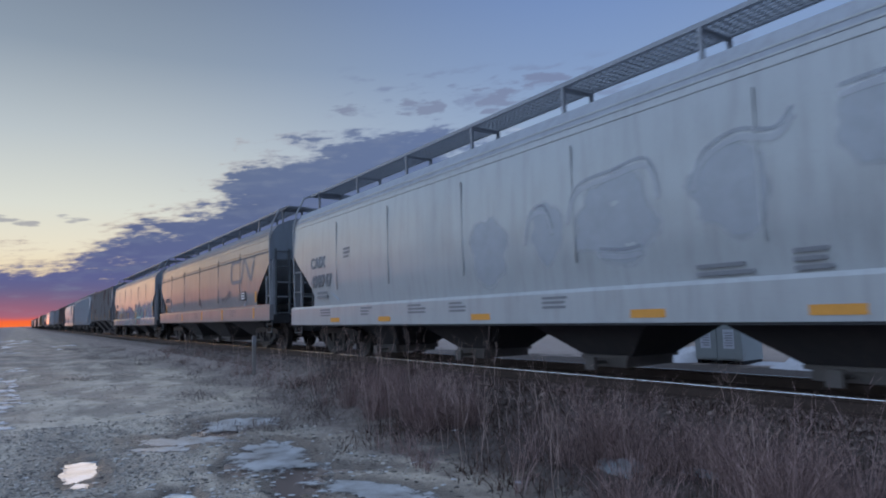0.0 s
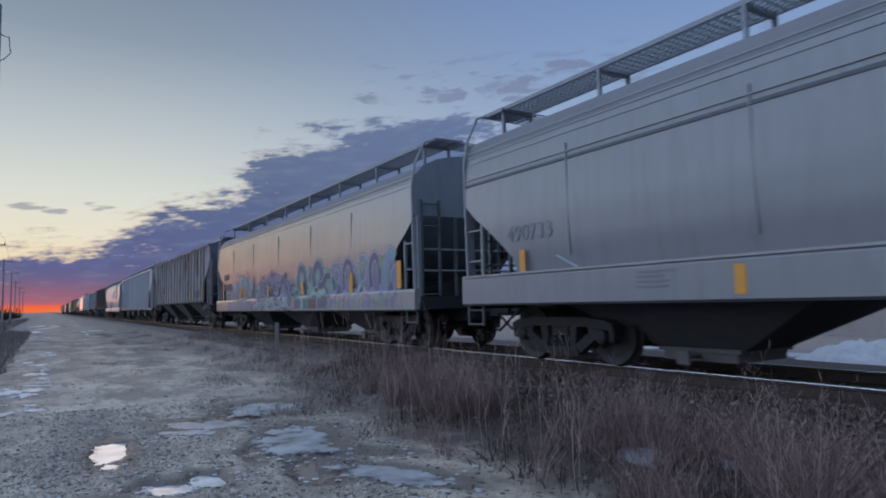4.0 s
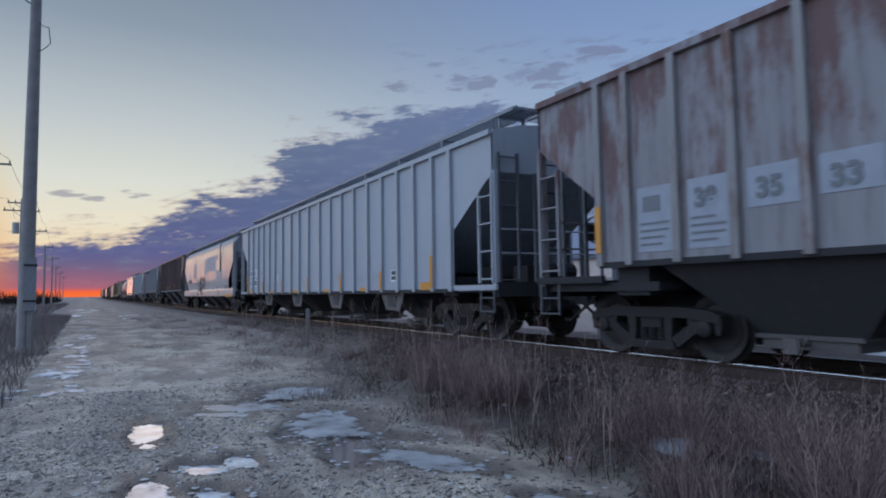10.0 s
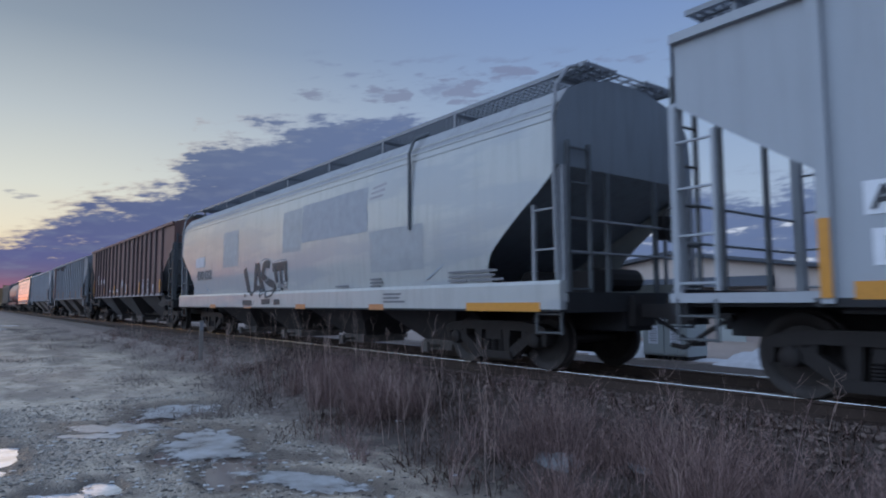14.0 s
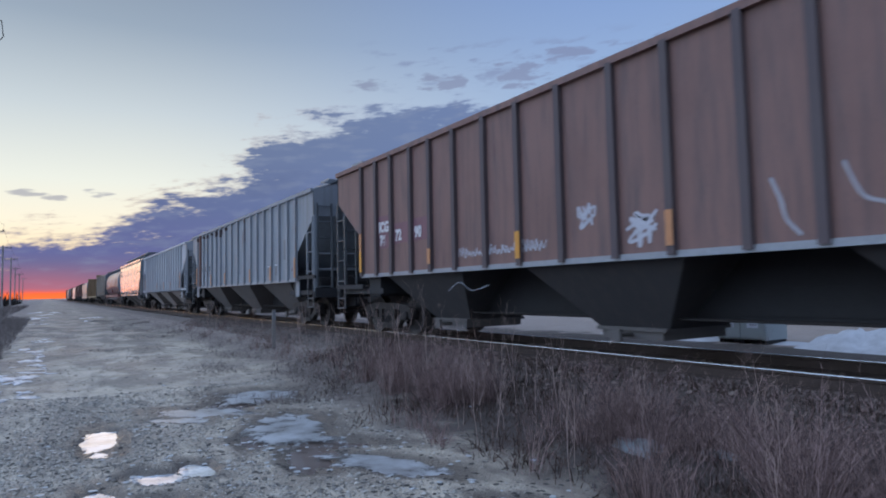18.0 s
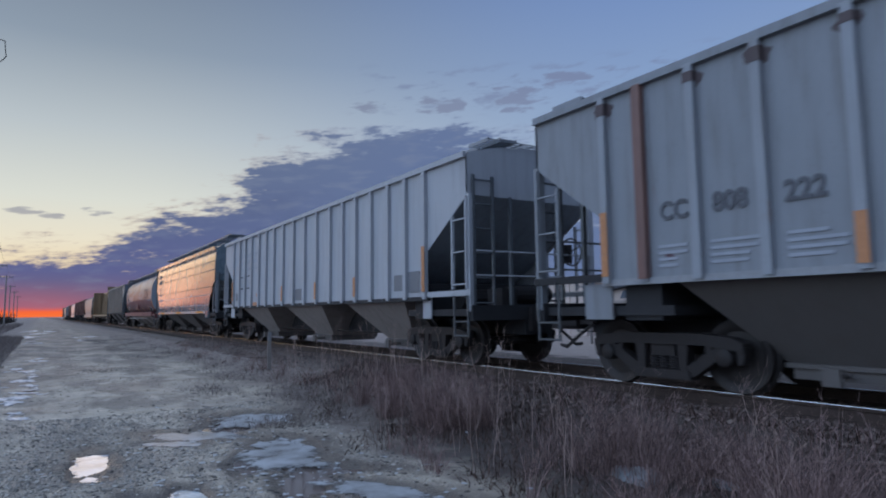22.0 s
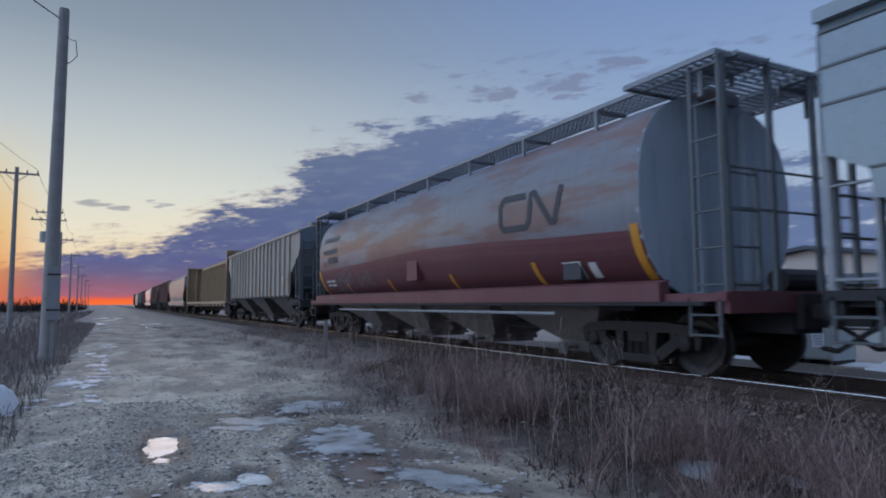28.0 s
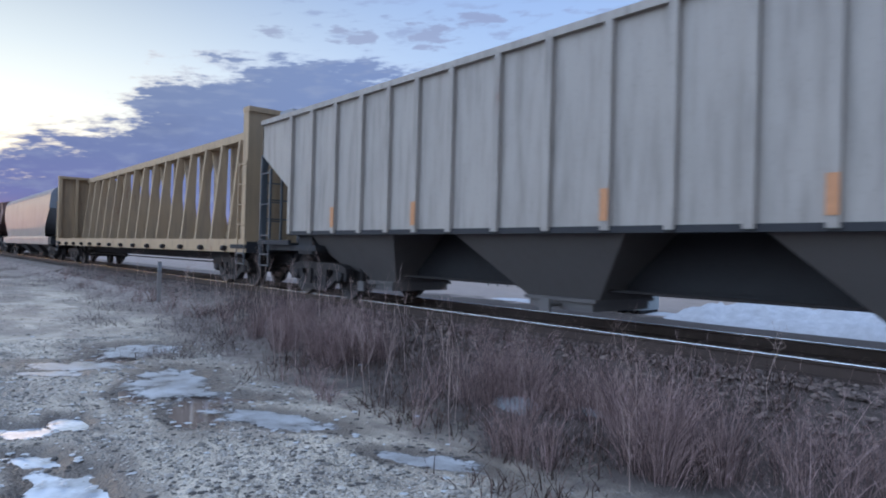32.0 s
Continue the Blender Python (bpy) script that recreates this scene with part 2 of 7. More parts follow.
def plain(name, color, rough=0.6, metal=0.0, vary=0.25, scale=6.0, rel=0.2):
    m, n, b = material(name)
    k = n.noise(coords(n), scale, 5, 0.6)
    f = n.noise(coords(n), scale * 9, 3, 0.6)
    col = n.mix(k, tuple(c * (1 - vary) for c in color), tuple(min(1, c * (1 + vary)) for c in color))
    col = n.mix(n.math("MULTIPLY", n.steps(f, 0.5, 0.75), vary * 0.8), col, tuple(c * 0.55 for c in color))
    n.put(b.inputs["Base Color"], col)
    n.put(b.inputs["Roughness"], n.math("ADD", rough - 0.08, n.math("MULTIPLY", f, 0.16)))
    b.inputs["Metallic"].default_value = metal
    bump(n, b, n.math("ADD", k, n.math("MULTIPLY", f, 0.4)), rel, 0.02)
    return m


def random_tint(name, a, c, rough=0.8, spec=0.3, bias=1.0):
    """Varies from island to island of one mesh."""
    m, n, b = material(name)
    g = n.add("ShaderNodeNewGeometry")
    n.put(b.inputs["Base Color"], n.mix(n.math("POWER", g.outputs["Random Per Island"], bias), a, c))
    b.inputs["Roughness"].default_value = rough
    b.inputs["Specular IOR Level"].default_value = spec
    return m


def per_object(name, a, c, rough=0.85):
    m, n, b = material(name)
    o = n.add("ShaderNodeObjectInfo")
    k = n.noise(coords(n, 3, 0.4, 3), 4.0, 5, 0.6)
    col = n.mix(o.outputs["Random"], a, c)
    col = n.mix(n.math("MULTIPLY", k, 0.5), col, tuple(v * 0.5 for v in a))
    n.put(b.inputs["Base Color"], col)
    b.inputs["Roughness"].default_value = rough
    bump(n, b, k, 0.4, 0.02)
    return m


M = {}
M["pale"] = paint("pale_grey_paint", (0.33, 0.345, 0.35), 0.27, 0.32, coat=0.4)
M["grey"] = paint("cool_grey_paint", (0.20, 0.20, 0.21), 0.26, 0.3, coat=0.4)
M["beige"] = paint("beige_grey_paint", (0.26, 0.25, 0.245), 0.24, 0.28, coat=0.5)
M["white"] = paint("off_white_paint", (0.42, 0.43, 0.42), 0.27, 0.25, coat=0.4, fade=(0.33, 0.35, 0.375))
M["pale_roof"] = paint("sooty_pale_roof_paint", (0.27, 0.29, 0.32), 0.5, 0.4)
M["grey_roof"] = paint("sooty_grey_roof_paint", (0.15, 0.15, 0.165), 0.5, 0.4)
M["white_roof"] = paint("sooty_white_roof_paint", (0.30, 0.315, 0.335), 0.5, 0.4)
M["steel"] = paint("grey_blue_paint", (0.15, 0.20, 0.235), 0.17, 0.2, coat=1.0)
M["light"] = paint("light_grey_paint", (0.35, 0.375, 0.41), 0.42, 0.14, dents=0.12)
M["rusty"] = paint("rusty_grey_paint", (0.25, 0.24, 0.252), 0.55, 0.55, rust=0.92, rust_color=(0.115, 0.066, 0.062), dents=0.2, climb=0.075)
M["rusty_post"] = paint("rusty_post_paint", (0.26, 0.25, 0.25), 0.5, 0.45, rust=0.70, rust_color=(0.12, 0.065, 0.052), dents=0.1)
M["brown"] = paint("oxide_brown_paint", (0.20, 0.107, 0.09), 0.55, 0.75, dirt_color=(0.065, 0.055, 0.058), rust=0.30, rust_color=(0.12, 0.062, 0.055), dents=0.25)
M["brown_post"] = paint("dark_brown_post_paint", (0.085, 0.062, 0.066), 0.6, 0.4, dents=0.1)
M["dull"] = paint("dull_grey_paint", (0.22, 0.237, 0.262), 0.5, 0.5, rust=0.22, dents=0.2)
M["dull_post"] = paint("dull_grey_post_paint", (0.27, 0.29, 0.32), 0.5, 0.45, rust=0.25, dents=0.1)
M["clean"] = paint("clean_grey_paint", (0.37, 0.385, 0.415), 0.48, 0.25, rust=0.10, dents=0.15)
M["mud"] = paint("dusty_grey_paint", (0.33, 0.288, 0.25), 0.5, 0.6, rust=0.2, dents=0.15)
M["tan"] = paint("tan_paint", (0.30, 0.25, 0.21), 0.4, 0.3, coat=0.15)
M["yellow"] = paint("weathered_yellow_paint", (0.38, 0.26, 0.15), 0.55, 0.55, rust=0.45, dents=0.15)
M["tank_red"] = paint("dull_red_paint", (0.125, 0.036, 0.043), 0.42, 0.35, dents=0.15)
M["tank_grey"] = paint("faded_grey_paint", (0.165, 0.17, 0.195), 0.40, 0.3, fade=(0.15, 0.072, 0.06), dents=0.15, coat=0.2)
M["end_dark"] = paint("end_sheet_paint", (0.31, 0.355, 0.41), 0.5, 0.4)
# ends turned from the sunset: their shade is put into these two darker colours
M["end_shaded"] = paint("end_sheet_shaded_paint", (0.12, 0.145, 0.18), 0.5, 0.35)
M["end_half_shaded"] = paint("end_sheet_half_shaded_paint", (0.21, 0.24, 0.275), 0.5, 0.35)
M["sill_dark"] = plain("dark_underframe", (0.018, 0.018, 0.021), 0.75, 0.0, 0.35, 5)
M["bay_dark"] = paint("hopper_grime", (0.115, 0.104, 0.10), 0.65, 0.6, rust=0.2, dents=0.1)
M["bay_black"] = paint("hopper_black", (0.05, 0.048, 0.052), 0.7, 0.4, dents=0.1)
M["bay_grey"] = paint("hopper_grey", (0.28, 0.245, 0.23), 0.6, 0.5, rust=0.15, dents=0.1)
M["iron"] = plain("dirty_cast_iron", (0.026, 0.022, 0.022), 0.7, 0.3, 0.35, 9)
M["wheel"] = plain("wheel_steel", (0.034, 0.029, 0.028), 0.6, 0.3, 0.3, 8)
M["ladder"] = plain("ladder_steel", (0.26, 0.27, 0.29), 0.5, 0.2, 0.3, 12)
M["ladder_dark"] = plain("dark_ladder_steel", (0.10, 0.11, 0.12), 0.5, 0.3, 0.3, 12)
M["galv"] = plain("galvanised_grating", (0.21, 0.225, 0.25), 0.5, 0.3, 0.25, 15)
M["amber"] = plain("amber_reflective_tape", (0.58, 0.25, 0.03), 0.45, 0.0, 0.2, 20, 0.05)
M["amber_old"] = plain("faded_amber_tape", (0.46, 0.20, 0.085), 0.5, 0.0, 0.3, 20, 0.05)
M["ink"] = plain("black_stencil_paint", (0.035, 0.037, 0.045), 0.6, 0.0, 0.3, 20, 0.05)
M["ink_worn"] = plain("worn_stencil_paint", (0.085, 0.09, 0.105), 0.6, 0.0, 0.5, 9, 0.05)
M["ink_grey"] = plain("faded_stencil_paint", (0.16, 0.165, 0.18), 0.6, 0.0, 0.3, 20, 0.05)
M["stencil_white"] = plain("white_stencil_paint", (0.60, 0.58, 0.58), 0.6, 0.0, 0.25, 20, 0.05)
M["rail_top"] = plain("polished_rail_steel", (0.55, 0.55, 0.56), 0.22, 1.0, 0.15, 12, 0.05)
M["rail_rust"] = plain("rusty_rail_web", (0.055, 0.037, 0.030), 0.8, 0.2, 0.35, 10)
M["tie"] = per_object("creosoted_sleeper_wood", (0.075, 0.060, 0.052), (0.13, 0.105, 0.09))
M["ballast"] = random_tint("ballast_stone", (0.06, 0.046, 0.042), (0.23, 0.175, 0.152))
M["pebble"] = random_tint("road_gravel_stone", (0.13, 0.115, 0.10), (0.50, 0.455, 0.40), 0.6, 0.4, 1.4)
M["grass"] = random_tint("dry_grass_straw", (0.085, 0.058, 0.054), (0.44, 0.305, 0.285), 0.9, 0.05, 1.5)
M["weeds"] = random_tint("dark_dead_weeds", (0.11, 0.095, 0.09), (0.30, 0.25, 0.23), 0.9, 0.1)
M["stalk"] = plain("dead_weed_stalk", (0.38, 0.275, 0.24), 0.9, 0.0, 0.3, 8)
M["litter"] = random_tint("dead_grass_litter", (0.036, 0.025, 0.022), (0.19, 0.13, 0.112), 0.9, 0.05, 1.9)
M["pole"] = plain("weathered_pole_wood", (0.27, 0.255, 0.245), 0.85, 0.0, 0.35, 3)
M["wire"] = plain("black_cable", (0.02, 0.02, 0.022), 0.6, 0.0, 0.2, 8)
M["snow"] = plain("white_snow", (0.66, 0.68, 0.72), 0.7, 0.0, 0.16, 3.5, 0.6)
M["old_snow"] = plain("dirty_old_snow", (0.50, 0.50, 0.52), 0.75, 0.0, 0.38, 4.5, 0.7)
M["clod"] = plain("dark_mud", (0.06, 0.052, 0.047), 0.8, 0.0, 0.3, 10)
M["ice_crumb"] = plain("broken_grey_ice", (0.42, 0.43, 0.44), 0.3, 0.0, 0.3, 8, 0.3)
M["slush_lump"] = plain("old_grey_ice", (0.20, 0.22, 0.235), 0.4, 0.0, 0.4, 8, 0.6)
M["post_wood"] = plain("weathered_post", (0.26, 0.235, 0.22), 0.8, 0.0, 0.3, 6)
M["cabinet"] = plain("grey_green_cabinet_paint", (0.38, 0.41, 0.40), 0.5, 0.0, 0.1, 3, 0.05)
M["paper"] = plain("white_notice", (0.72, 0.74, 0.78), 0.6, 0.0, 0.08, 8, 0.02)
M["wall_tan"] = plain("tan_wall_cladding", (0.55, 0.46, 0.41), 0.7, 0.0, 0.1, 1.0, 0.1)
M["wall_low"] = plain("dusty_lower_wall", (0.36, 0.30, 0.275), 0.7, 0.0, 0.15, 1.0, 0.1)
M["wall_blue"] = plain("blue_grey_cladding", (0.10, 0.12, 0.17), 0.6, 0.0, 0.1, 1.0, 0.1)
M["wall_grey"] = plain("grey_cladding", (0.30, 0.30, 0.31), 0.7, 0.0, 0.1, 1.0, 0.1)
M["roof_dark"] = plain("dark_roof_sheet", (0.06, 0.07, 0.09), 0.6, 0.0, 0.2, 1.0, 0.1)
M["shrub"] = random_tint("bare_shrub_twigs", (0.018, 0.016, 0.016), (0.05, 0.042, 0.038), 0.9, 0.1)


def make_lamp_material():
    m, n, b = material("lamp_glow")
    b.inputs["Base Color"].default_value = (0.9, 0.8, 0.6, 1)
    b.inputs["Emission Color"].default_value = (1.0, 0.80, 0.50, 1)
    b.inputs["Emission Strength"].default_value = 5.0
    return m


def cells(n, c, scale):
    node = n.add("ShaderNodeTexVoronoi")
    node.inputs["Scale"].default_value = scale
    n.link(c, node.inputs["Vector"])
    return node.outputs["Color"], node.outputs["Distance"]


def make_ground_material():
    m, n, b = material("gravel_road_and_verge")
    pos = n.add("ShaderNodeSeparateXYZ")
    c = n.add("ShaderNodeTexCoord").outputs["Object"]
    n.link(c, pos.inputs[0])
    damp = n.add("ShaderNodeAttribute")
    damp.attribute_name = "damp"
    damp = damp.outputs["Fac"]
    big = n.noise(c, 0.35, 5, 0.6)
    mid = n.noise(c, 1.8, 6, 0.65)
    clump = n.noise(c, 6.0, 5, 0.7)
    fine = n.noise(c, 26.0, 5, 0.7)
    pebble, round_ = cells(n, c, 42.0)
    sand, _ = cells(n, c, 95.0)
    road = n.mix(n.steps(mid, 0.35, 0.7), (0.47, 0.40, 0.315), (0.68, 0.58, 0.465))
    road = n.mix(n.math("MULTIPLY", n.steps(big, 0.44, 0.60), 0.7), road, (0.30, 0.25, 0.205))
    road = n.mix(n.math("MULTIPLY", n.steps(clump, 0.50, 0.68), 0.5), road, (0.22, 0.18, 0.147))
    road = n.mix(n.math("MULTIPLY", n.steps(fine, 0.52, 0.72), 0.45), road, (0.10, 0.094, 0.092))
    patchy = n.noise(coords(n, 1.0, 0.38, 1.0), 0.9, 7, 0.68)
    road = n.mix(n.math("MULTIPLY", n.steps(patchy, 0.44, 0.58), 0.75), road, (0.21, 0.172, 0.142))
    road = n.mix(n.math("MULTIPLY", n.steps(patchy, 0.42, 0.30), 0.4), road, (0.34, 0.295, 0.25))
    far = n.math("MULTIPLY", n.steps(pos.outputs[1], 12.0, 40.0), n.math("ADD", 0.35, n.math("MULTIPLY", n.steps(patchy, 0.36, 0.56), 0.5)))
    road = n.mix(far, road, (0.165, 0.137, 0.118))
    near = n.math("SUBTRACT", 1.0, n.steps(pos.outputs[1], 8.0, 15.0))
    stony = n.math("MULTIPLY", near, n.steps(n.math("ADD", clump, n.math("MULTIPLY", n.math("SUBTRACT", big, 0.5), 0.8)), 0.38, 0.55))
    road = n.mix(n.math("MULTIPLY", n.math("MULTIPLY", n.steps(pebble, 0.60, 0.92), stony), 0.7), road, (0.42, 0.40, 0.365))
    road = n.mix(n.math("MULTIPLY", n.math("MULTIPLY", n.steps(pebble, 0.35, 0.12), stony), 0.4), road, (0.12, 0.108, 0.098))
    road = n.mix(n.math("MULTIPLY", n.steps(sand, 0.75, 0.95), 0.4), road, (0.44, 0.43, 0.42))
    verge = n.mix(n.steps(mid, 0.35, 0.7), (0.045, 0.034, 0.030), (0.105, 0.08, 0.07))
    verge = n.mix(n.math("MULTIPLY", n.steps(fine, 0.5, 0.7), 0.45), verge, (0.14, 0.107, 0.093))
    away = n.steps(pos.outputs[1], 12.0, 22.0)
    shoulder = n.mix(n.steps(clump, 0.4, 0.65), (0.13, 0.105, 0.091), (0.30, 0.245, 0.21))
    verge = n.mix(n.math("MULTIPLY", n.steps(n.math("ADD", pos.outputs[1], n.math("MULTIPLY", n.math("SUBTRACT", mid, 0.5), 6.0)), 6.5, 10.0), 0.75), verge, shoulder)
    # far verge turns paler: the veil of distant haze is put into its colour
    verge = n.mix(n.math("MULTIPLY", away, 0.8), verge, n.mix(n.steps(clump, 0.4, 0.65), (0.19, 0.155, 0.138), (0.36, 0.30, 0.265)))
    wob = n.math("ADD", pos.outputs[0], n.math("MULTIPLY", n.math("SUBTRACT", mid, 0.5), 3.2))
    wob = n.math("ADD", wob, n.math("MULTIPLY", n.math("SUBTRACT", big, 0.5), 1.2))
    right = n.steps(n.math("SUBTRACT", wob, n.math("MULTIPLY", n.math("MINIMUM", pos.outputs[1], 22.0), 0.06)), 2.55, 4.1)
    left = n.math("SUBTRACT", 1.0, n.steps(wob, -2.6, -0.5))
    side = n.math("MAXIMUM", right, left)
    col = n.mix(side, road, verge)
    # dark ballast bed; past the far rail its colour paints the train's shade
    bed_and_shade = n.math("MULTIPLY", n.steps(pos.outputs[0], 5.7, 6.2), n.math("SUBTRACT", 1.0, n.steps(pos.outputs[0], 14.0, 15.0)))
    col = n.mix(bed_and_shade, col, n.mix(fine, (0.035, 0.027, 0.024), (0.115, 0.088, 0.075)))
    # the same painted haze over the far end of the bed
    col = n.mix(n.math("MULTIPLY", n.math("MULTIPLY", bed_and_shade, away), 0.8), col, n.mix(fine, (0.10, 0.082, 0.073), (0.26, 0.215, 0.19)))
    col = n.mix(n.steps(wob, 12.6, 13.3), col, n.mix(mid, (0.24, 0.19, 0.165), (0.42, 0.345, 0.30)))
    col = n.mix(n.math("MULTIPLY", damp, 0.88), col, n.mix(fine, (0.055, 0.043, 0.035), (0.14, 0.11, 0.09)))
    n.put(b.inputs["Base Color"], col)
    wet = n.math("MULTIPLY", n.steps(n.math("ADD", big, n.math("MULTIPLY", mid, 0.4)), 0.62, 0.8), n.math("SUBTRACT", 1.0, side))
    wet = n.math("MAXIMUM", wet, n.math("MULTIPLY", damp, 1.3))
    n.put(b.inputs["Roughness"], n.math("SUBTRACT", 0.88, n.math("MULTIPLY", wet, 0.38)))
    hgt = n.math("ADD", n.math("MULTIPLY", fine, 0.6), n.math("ADD", n.math("MULTIPLY", clump, 1.0), n.math("MULTIPLY", round_, -0.5)))
    bump(n, b, hgt, 0.8, 0.04)
    return m


def make_water_material():
    m, n, b = material("muddy_puddle_water")
    c = n.add("ShaderNodeTexCoord").outputs["Object"]
    n.put(b.inputs["Base Color"], n.mix(n.noise(c, 2.0), (0.13, 0.10, 0.088), (0.21, 0.165, 0.145)))
    b.inputs["Roughness"].default_value = 0.04
    b.inputs["IOR"].default_value = 1.33
    bump(n, b, n.noise(c, 6.0, 2), 0.02, 0.02)
    return m


def thin_edge(n, b, c, lo=0.10, hi=0.90):
    """Ice and slush melt away to nothing along a ragged rim."""
    at = n.add("ShaderNodeAttribute")
    at.attribute_name = "cover"
    rag = n.math("ADD", n.math("MULTIPLY", n.math("SUBTRACT", n.noise(c, 2.6, 4, 0.6), 0.5), 2.6), n.math("MULTIPLY", n.math("SUBTRACT", n.noise(c, 11.0, 6, 0.75), 0.5), 2.2))
    rag = n.math("ADD", rag, n.math("MULTIPLY", at.outputs["Fac"], 1.15))
    n.put(b.inputs["Alpha"], n.steps(rag, lo, hi))


def make_film_material():
    """Water lying on pale ice; its near-white base also carries the sky's glare."""
    m, n, b = material("water_ice_and_glare")
    c = n.add("ShaderNodeTexCoord").outputs["Object"]
    k = n.noise(c, 3.0, 5, 0.6)
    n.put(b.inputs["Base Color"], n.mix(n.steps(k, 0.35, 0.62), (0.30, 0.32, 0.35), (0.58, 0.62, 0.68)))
    b.inputs["Roughness"].default_value = 0.06
    b.inputs["IOR"].default_value = 1.4
    b.inputs["Coat Weight"].default_value = 0.35
    b.inputs["Coat Roughness"].default_value = 0.03
    bump(n, b, k, 0.03, 0.02)
    thin_edge(n, b, c, 0.28, 0.55)
    return m


def make_slush_material():
    m, n, b = material("grey_slush")
    c = n.add("ShaderNodeTexCoord").outputs["Object"]
    k = n.noise(c, 8.0, 5, 0.6)
    n.put(b.inputs["Base Color"], n.mix(n.steps(k, 0.3, 0.7), (0.30, 0.31, 0.33), (0.62, 0.65, 0.70)))
    n.put(b.inputs["Roughness"], n.math("ADD", 0.2, n.math("MULTIPLY", k, 0.4)))
    bump(n, b, k, 0.6, 0.02)
    thin_edge(n, b, c)
    return m


def make_ice_material():
    m, n, b = material("thin_grey_ice")
    c = n.add("ShaderNodeTexCoord").outputs["Object"]
    k = n.noise(c, 2.6, 7, 0.7)
    f = n.noise(c, 14.0, 4, 0.7)
    col = n.mix(n.steps(k, 0.34, 0.66), (0.18, 0.172, 0.165), (0.41, 0.42, 0.435))
    col = n.mix(n.math("MULTIPLY", n.steps(f, 0.55, 0.75), 0.4), col, (0.15, 0.135, 0.125))
    n.put(b.inputs["Base Color"], col)
    n.put(b.inputs["Roughness"], n.math("ADD", 0.12, n.math("MULTIPLY", k, 0.45)))
    b.inputs["Specular IOR Level"].default_value = 0.6
    bump(n, b, n.math("ADD", k, n.math("MULTIPLY", f, 0.3)), 0.25, 0.02)
    thin_edge(n, b, c)
    return m


M["lamp_glow"] = make_lamp_material()
M["ground"] = make_ground_material()
M["water"] = make_water_material()
M["ice"] = make_ice_material()
M["slush"] = make_slush_material()
M["film"] = make_film_material()


# ---- mesh building ----
class Geo:
    """Collects vertices and faces of one mesh."""

    def __init__(self):
        self.v, self.f = [], []

    def add(self, verts, faces):
        k = len(self.v)
        self.v += [tuple(p) for p in verts]
        self.f += [tuple(i + k for i in f) for f in faces]
        return self

    def box(self, x0, x1, y0, y1, z0, z1):
        return self.add([(x, y, z) for z in (z0, z1) for y in (y0, y1) for x in (x0, x1)],
                        [(0, 2, 3, 1), (4, 5, 7, 6), (0, 1, 5, 4), (2, 6, 7, 3), (0, 4, 6, 2), (1, 3, 7, 5)])

    def beam(self, p, q, w, d=None):
        """A square bar from p to q."""
        p, q = Vector(p), Vector(q)
        a = (q - p).normalized()
        s = a.cross(Vector((1, 0, 0)) if abs(a.x) < 0.8 else Vector((0, 0, 1))).normalized()
        u = a.cross(s) * (d or w) / 2
        s = s * w / 2
        ring = [s + u, s - u, -s - u, -s + u]
        return self.add([p + r for r in ring] + [q + r for r in ring],
                        [(0, 1, 2, 3), (7, 6, 5, 4)] + [(i, i + 4, (i + 1) % 4 + 4, (i + 1) % 4) for i in range(4)])

    def tube(self, p, q, r, n=6, r2=None):
        p, q = Vector(p), Vector(q)
        r2 = r if r2 is None else r2
        a = (q - p).normalized()
        s = a.cross(Vector((1, 0, 0)) if abs(a.x) < 0.8 else Vector((0, 0, 1))).normalized()
        u = a.cross(s)
        c = [s * math.cos(2 * math.pi * i / n) + u * math.sin(2 * math.pi * i / n) for i in range(n)]
        return self.add([p + d * r for d in c] + [q + d * r2 for d in c],
                        [tuple(range(n))[::-1], tuple(range(n, 2 * n))] + [(i, (i + 1) % n, (i + 1) % n + n, i + n) for i in range(n)])

    def pipe(self, pts, r, n=5):
        for a, b in zip(pts, pts[1:]):
            self.tube(a, b, r, n)
        return self

    def prism_x(self, yz, x0, x1):
        """A polygon in the y-z plane, run from x0 to x1."""
        k = len(yz)
        return self.add([(x0, y, z) for y, z in yz] + [(x1, y, z) for y, z in yz],
                        [tuple(range(k))[::-1], tuple(range(k, 2 * k))] + [(i, (i + 1) % k, (i + 1) % k + k, i + k) for i in range(k)])

    def prism_y(self, xz, y0, y1):
        k = len(xz)
        return self.add([(x, y0, z) for x, z in xz] + [(x, y1, z) for x, z in xz],
                        [tuple(range(k)), tuple(range(k, 2 * k))[::-1]] + [(i, i + k, (i + 1) % k + k, (i + 1) % k) for i in range(k)])

    def lathe_x(self, profile, n=20, cy=0.0, cz=0.0):
        """Turn (x, radius) points about the x axis."""
        k = len(profile)
        verts = [(x, cy + r * math.cos(2 * math.pi * i / n), cz + r * math.sin(2 * math.pi * i / n)) for i in range(n) for x, r in profile]
        faces = [(i * k + j, ((i + 1) % n) * k + j, ((i + 1) % n) * k + j + 1, i * k + j + 1) for i in range(n) for j in range(k - 1)]
        return self.add(verts, faces)

    def mesh(self, name, mat):
        me = bpy.data.meshes.new(name)
        me.from_pydata(self.v, [], self.f)
        me.materials.append(mat)
        me.update()
        return me


def smooth(me, angle=40):
    """Smooth shading with sharp edges kept."""
    me.shade_smooth()
    me.set_sharp_from_angle(angle=radians(angle))
    return me


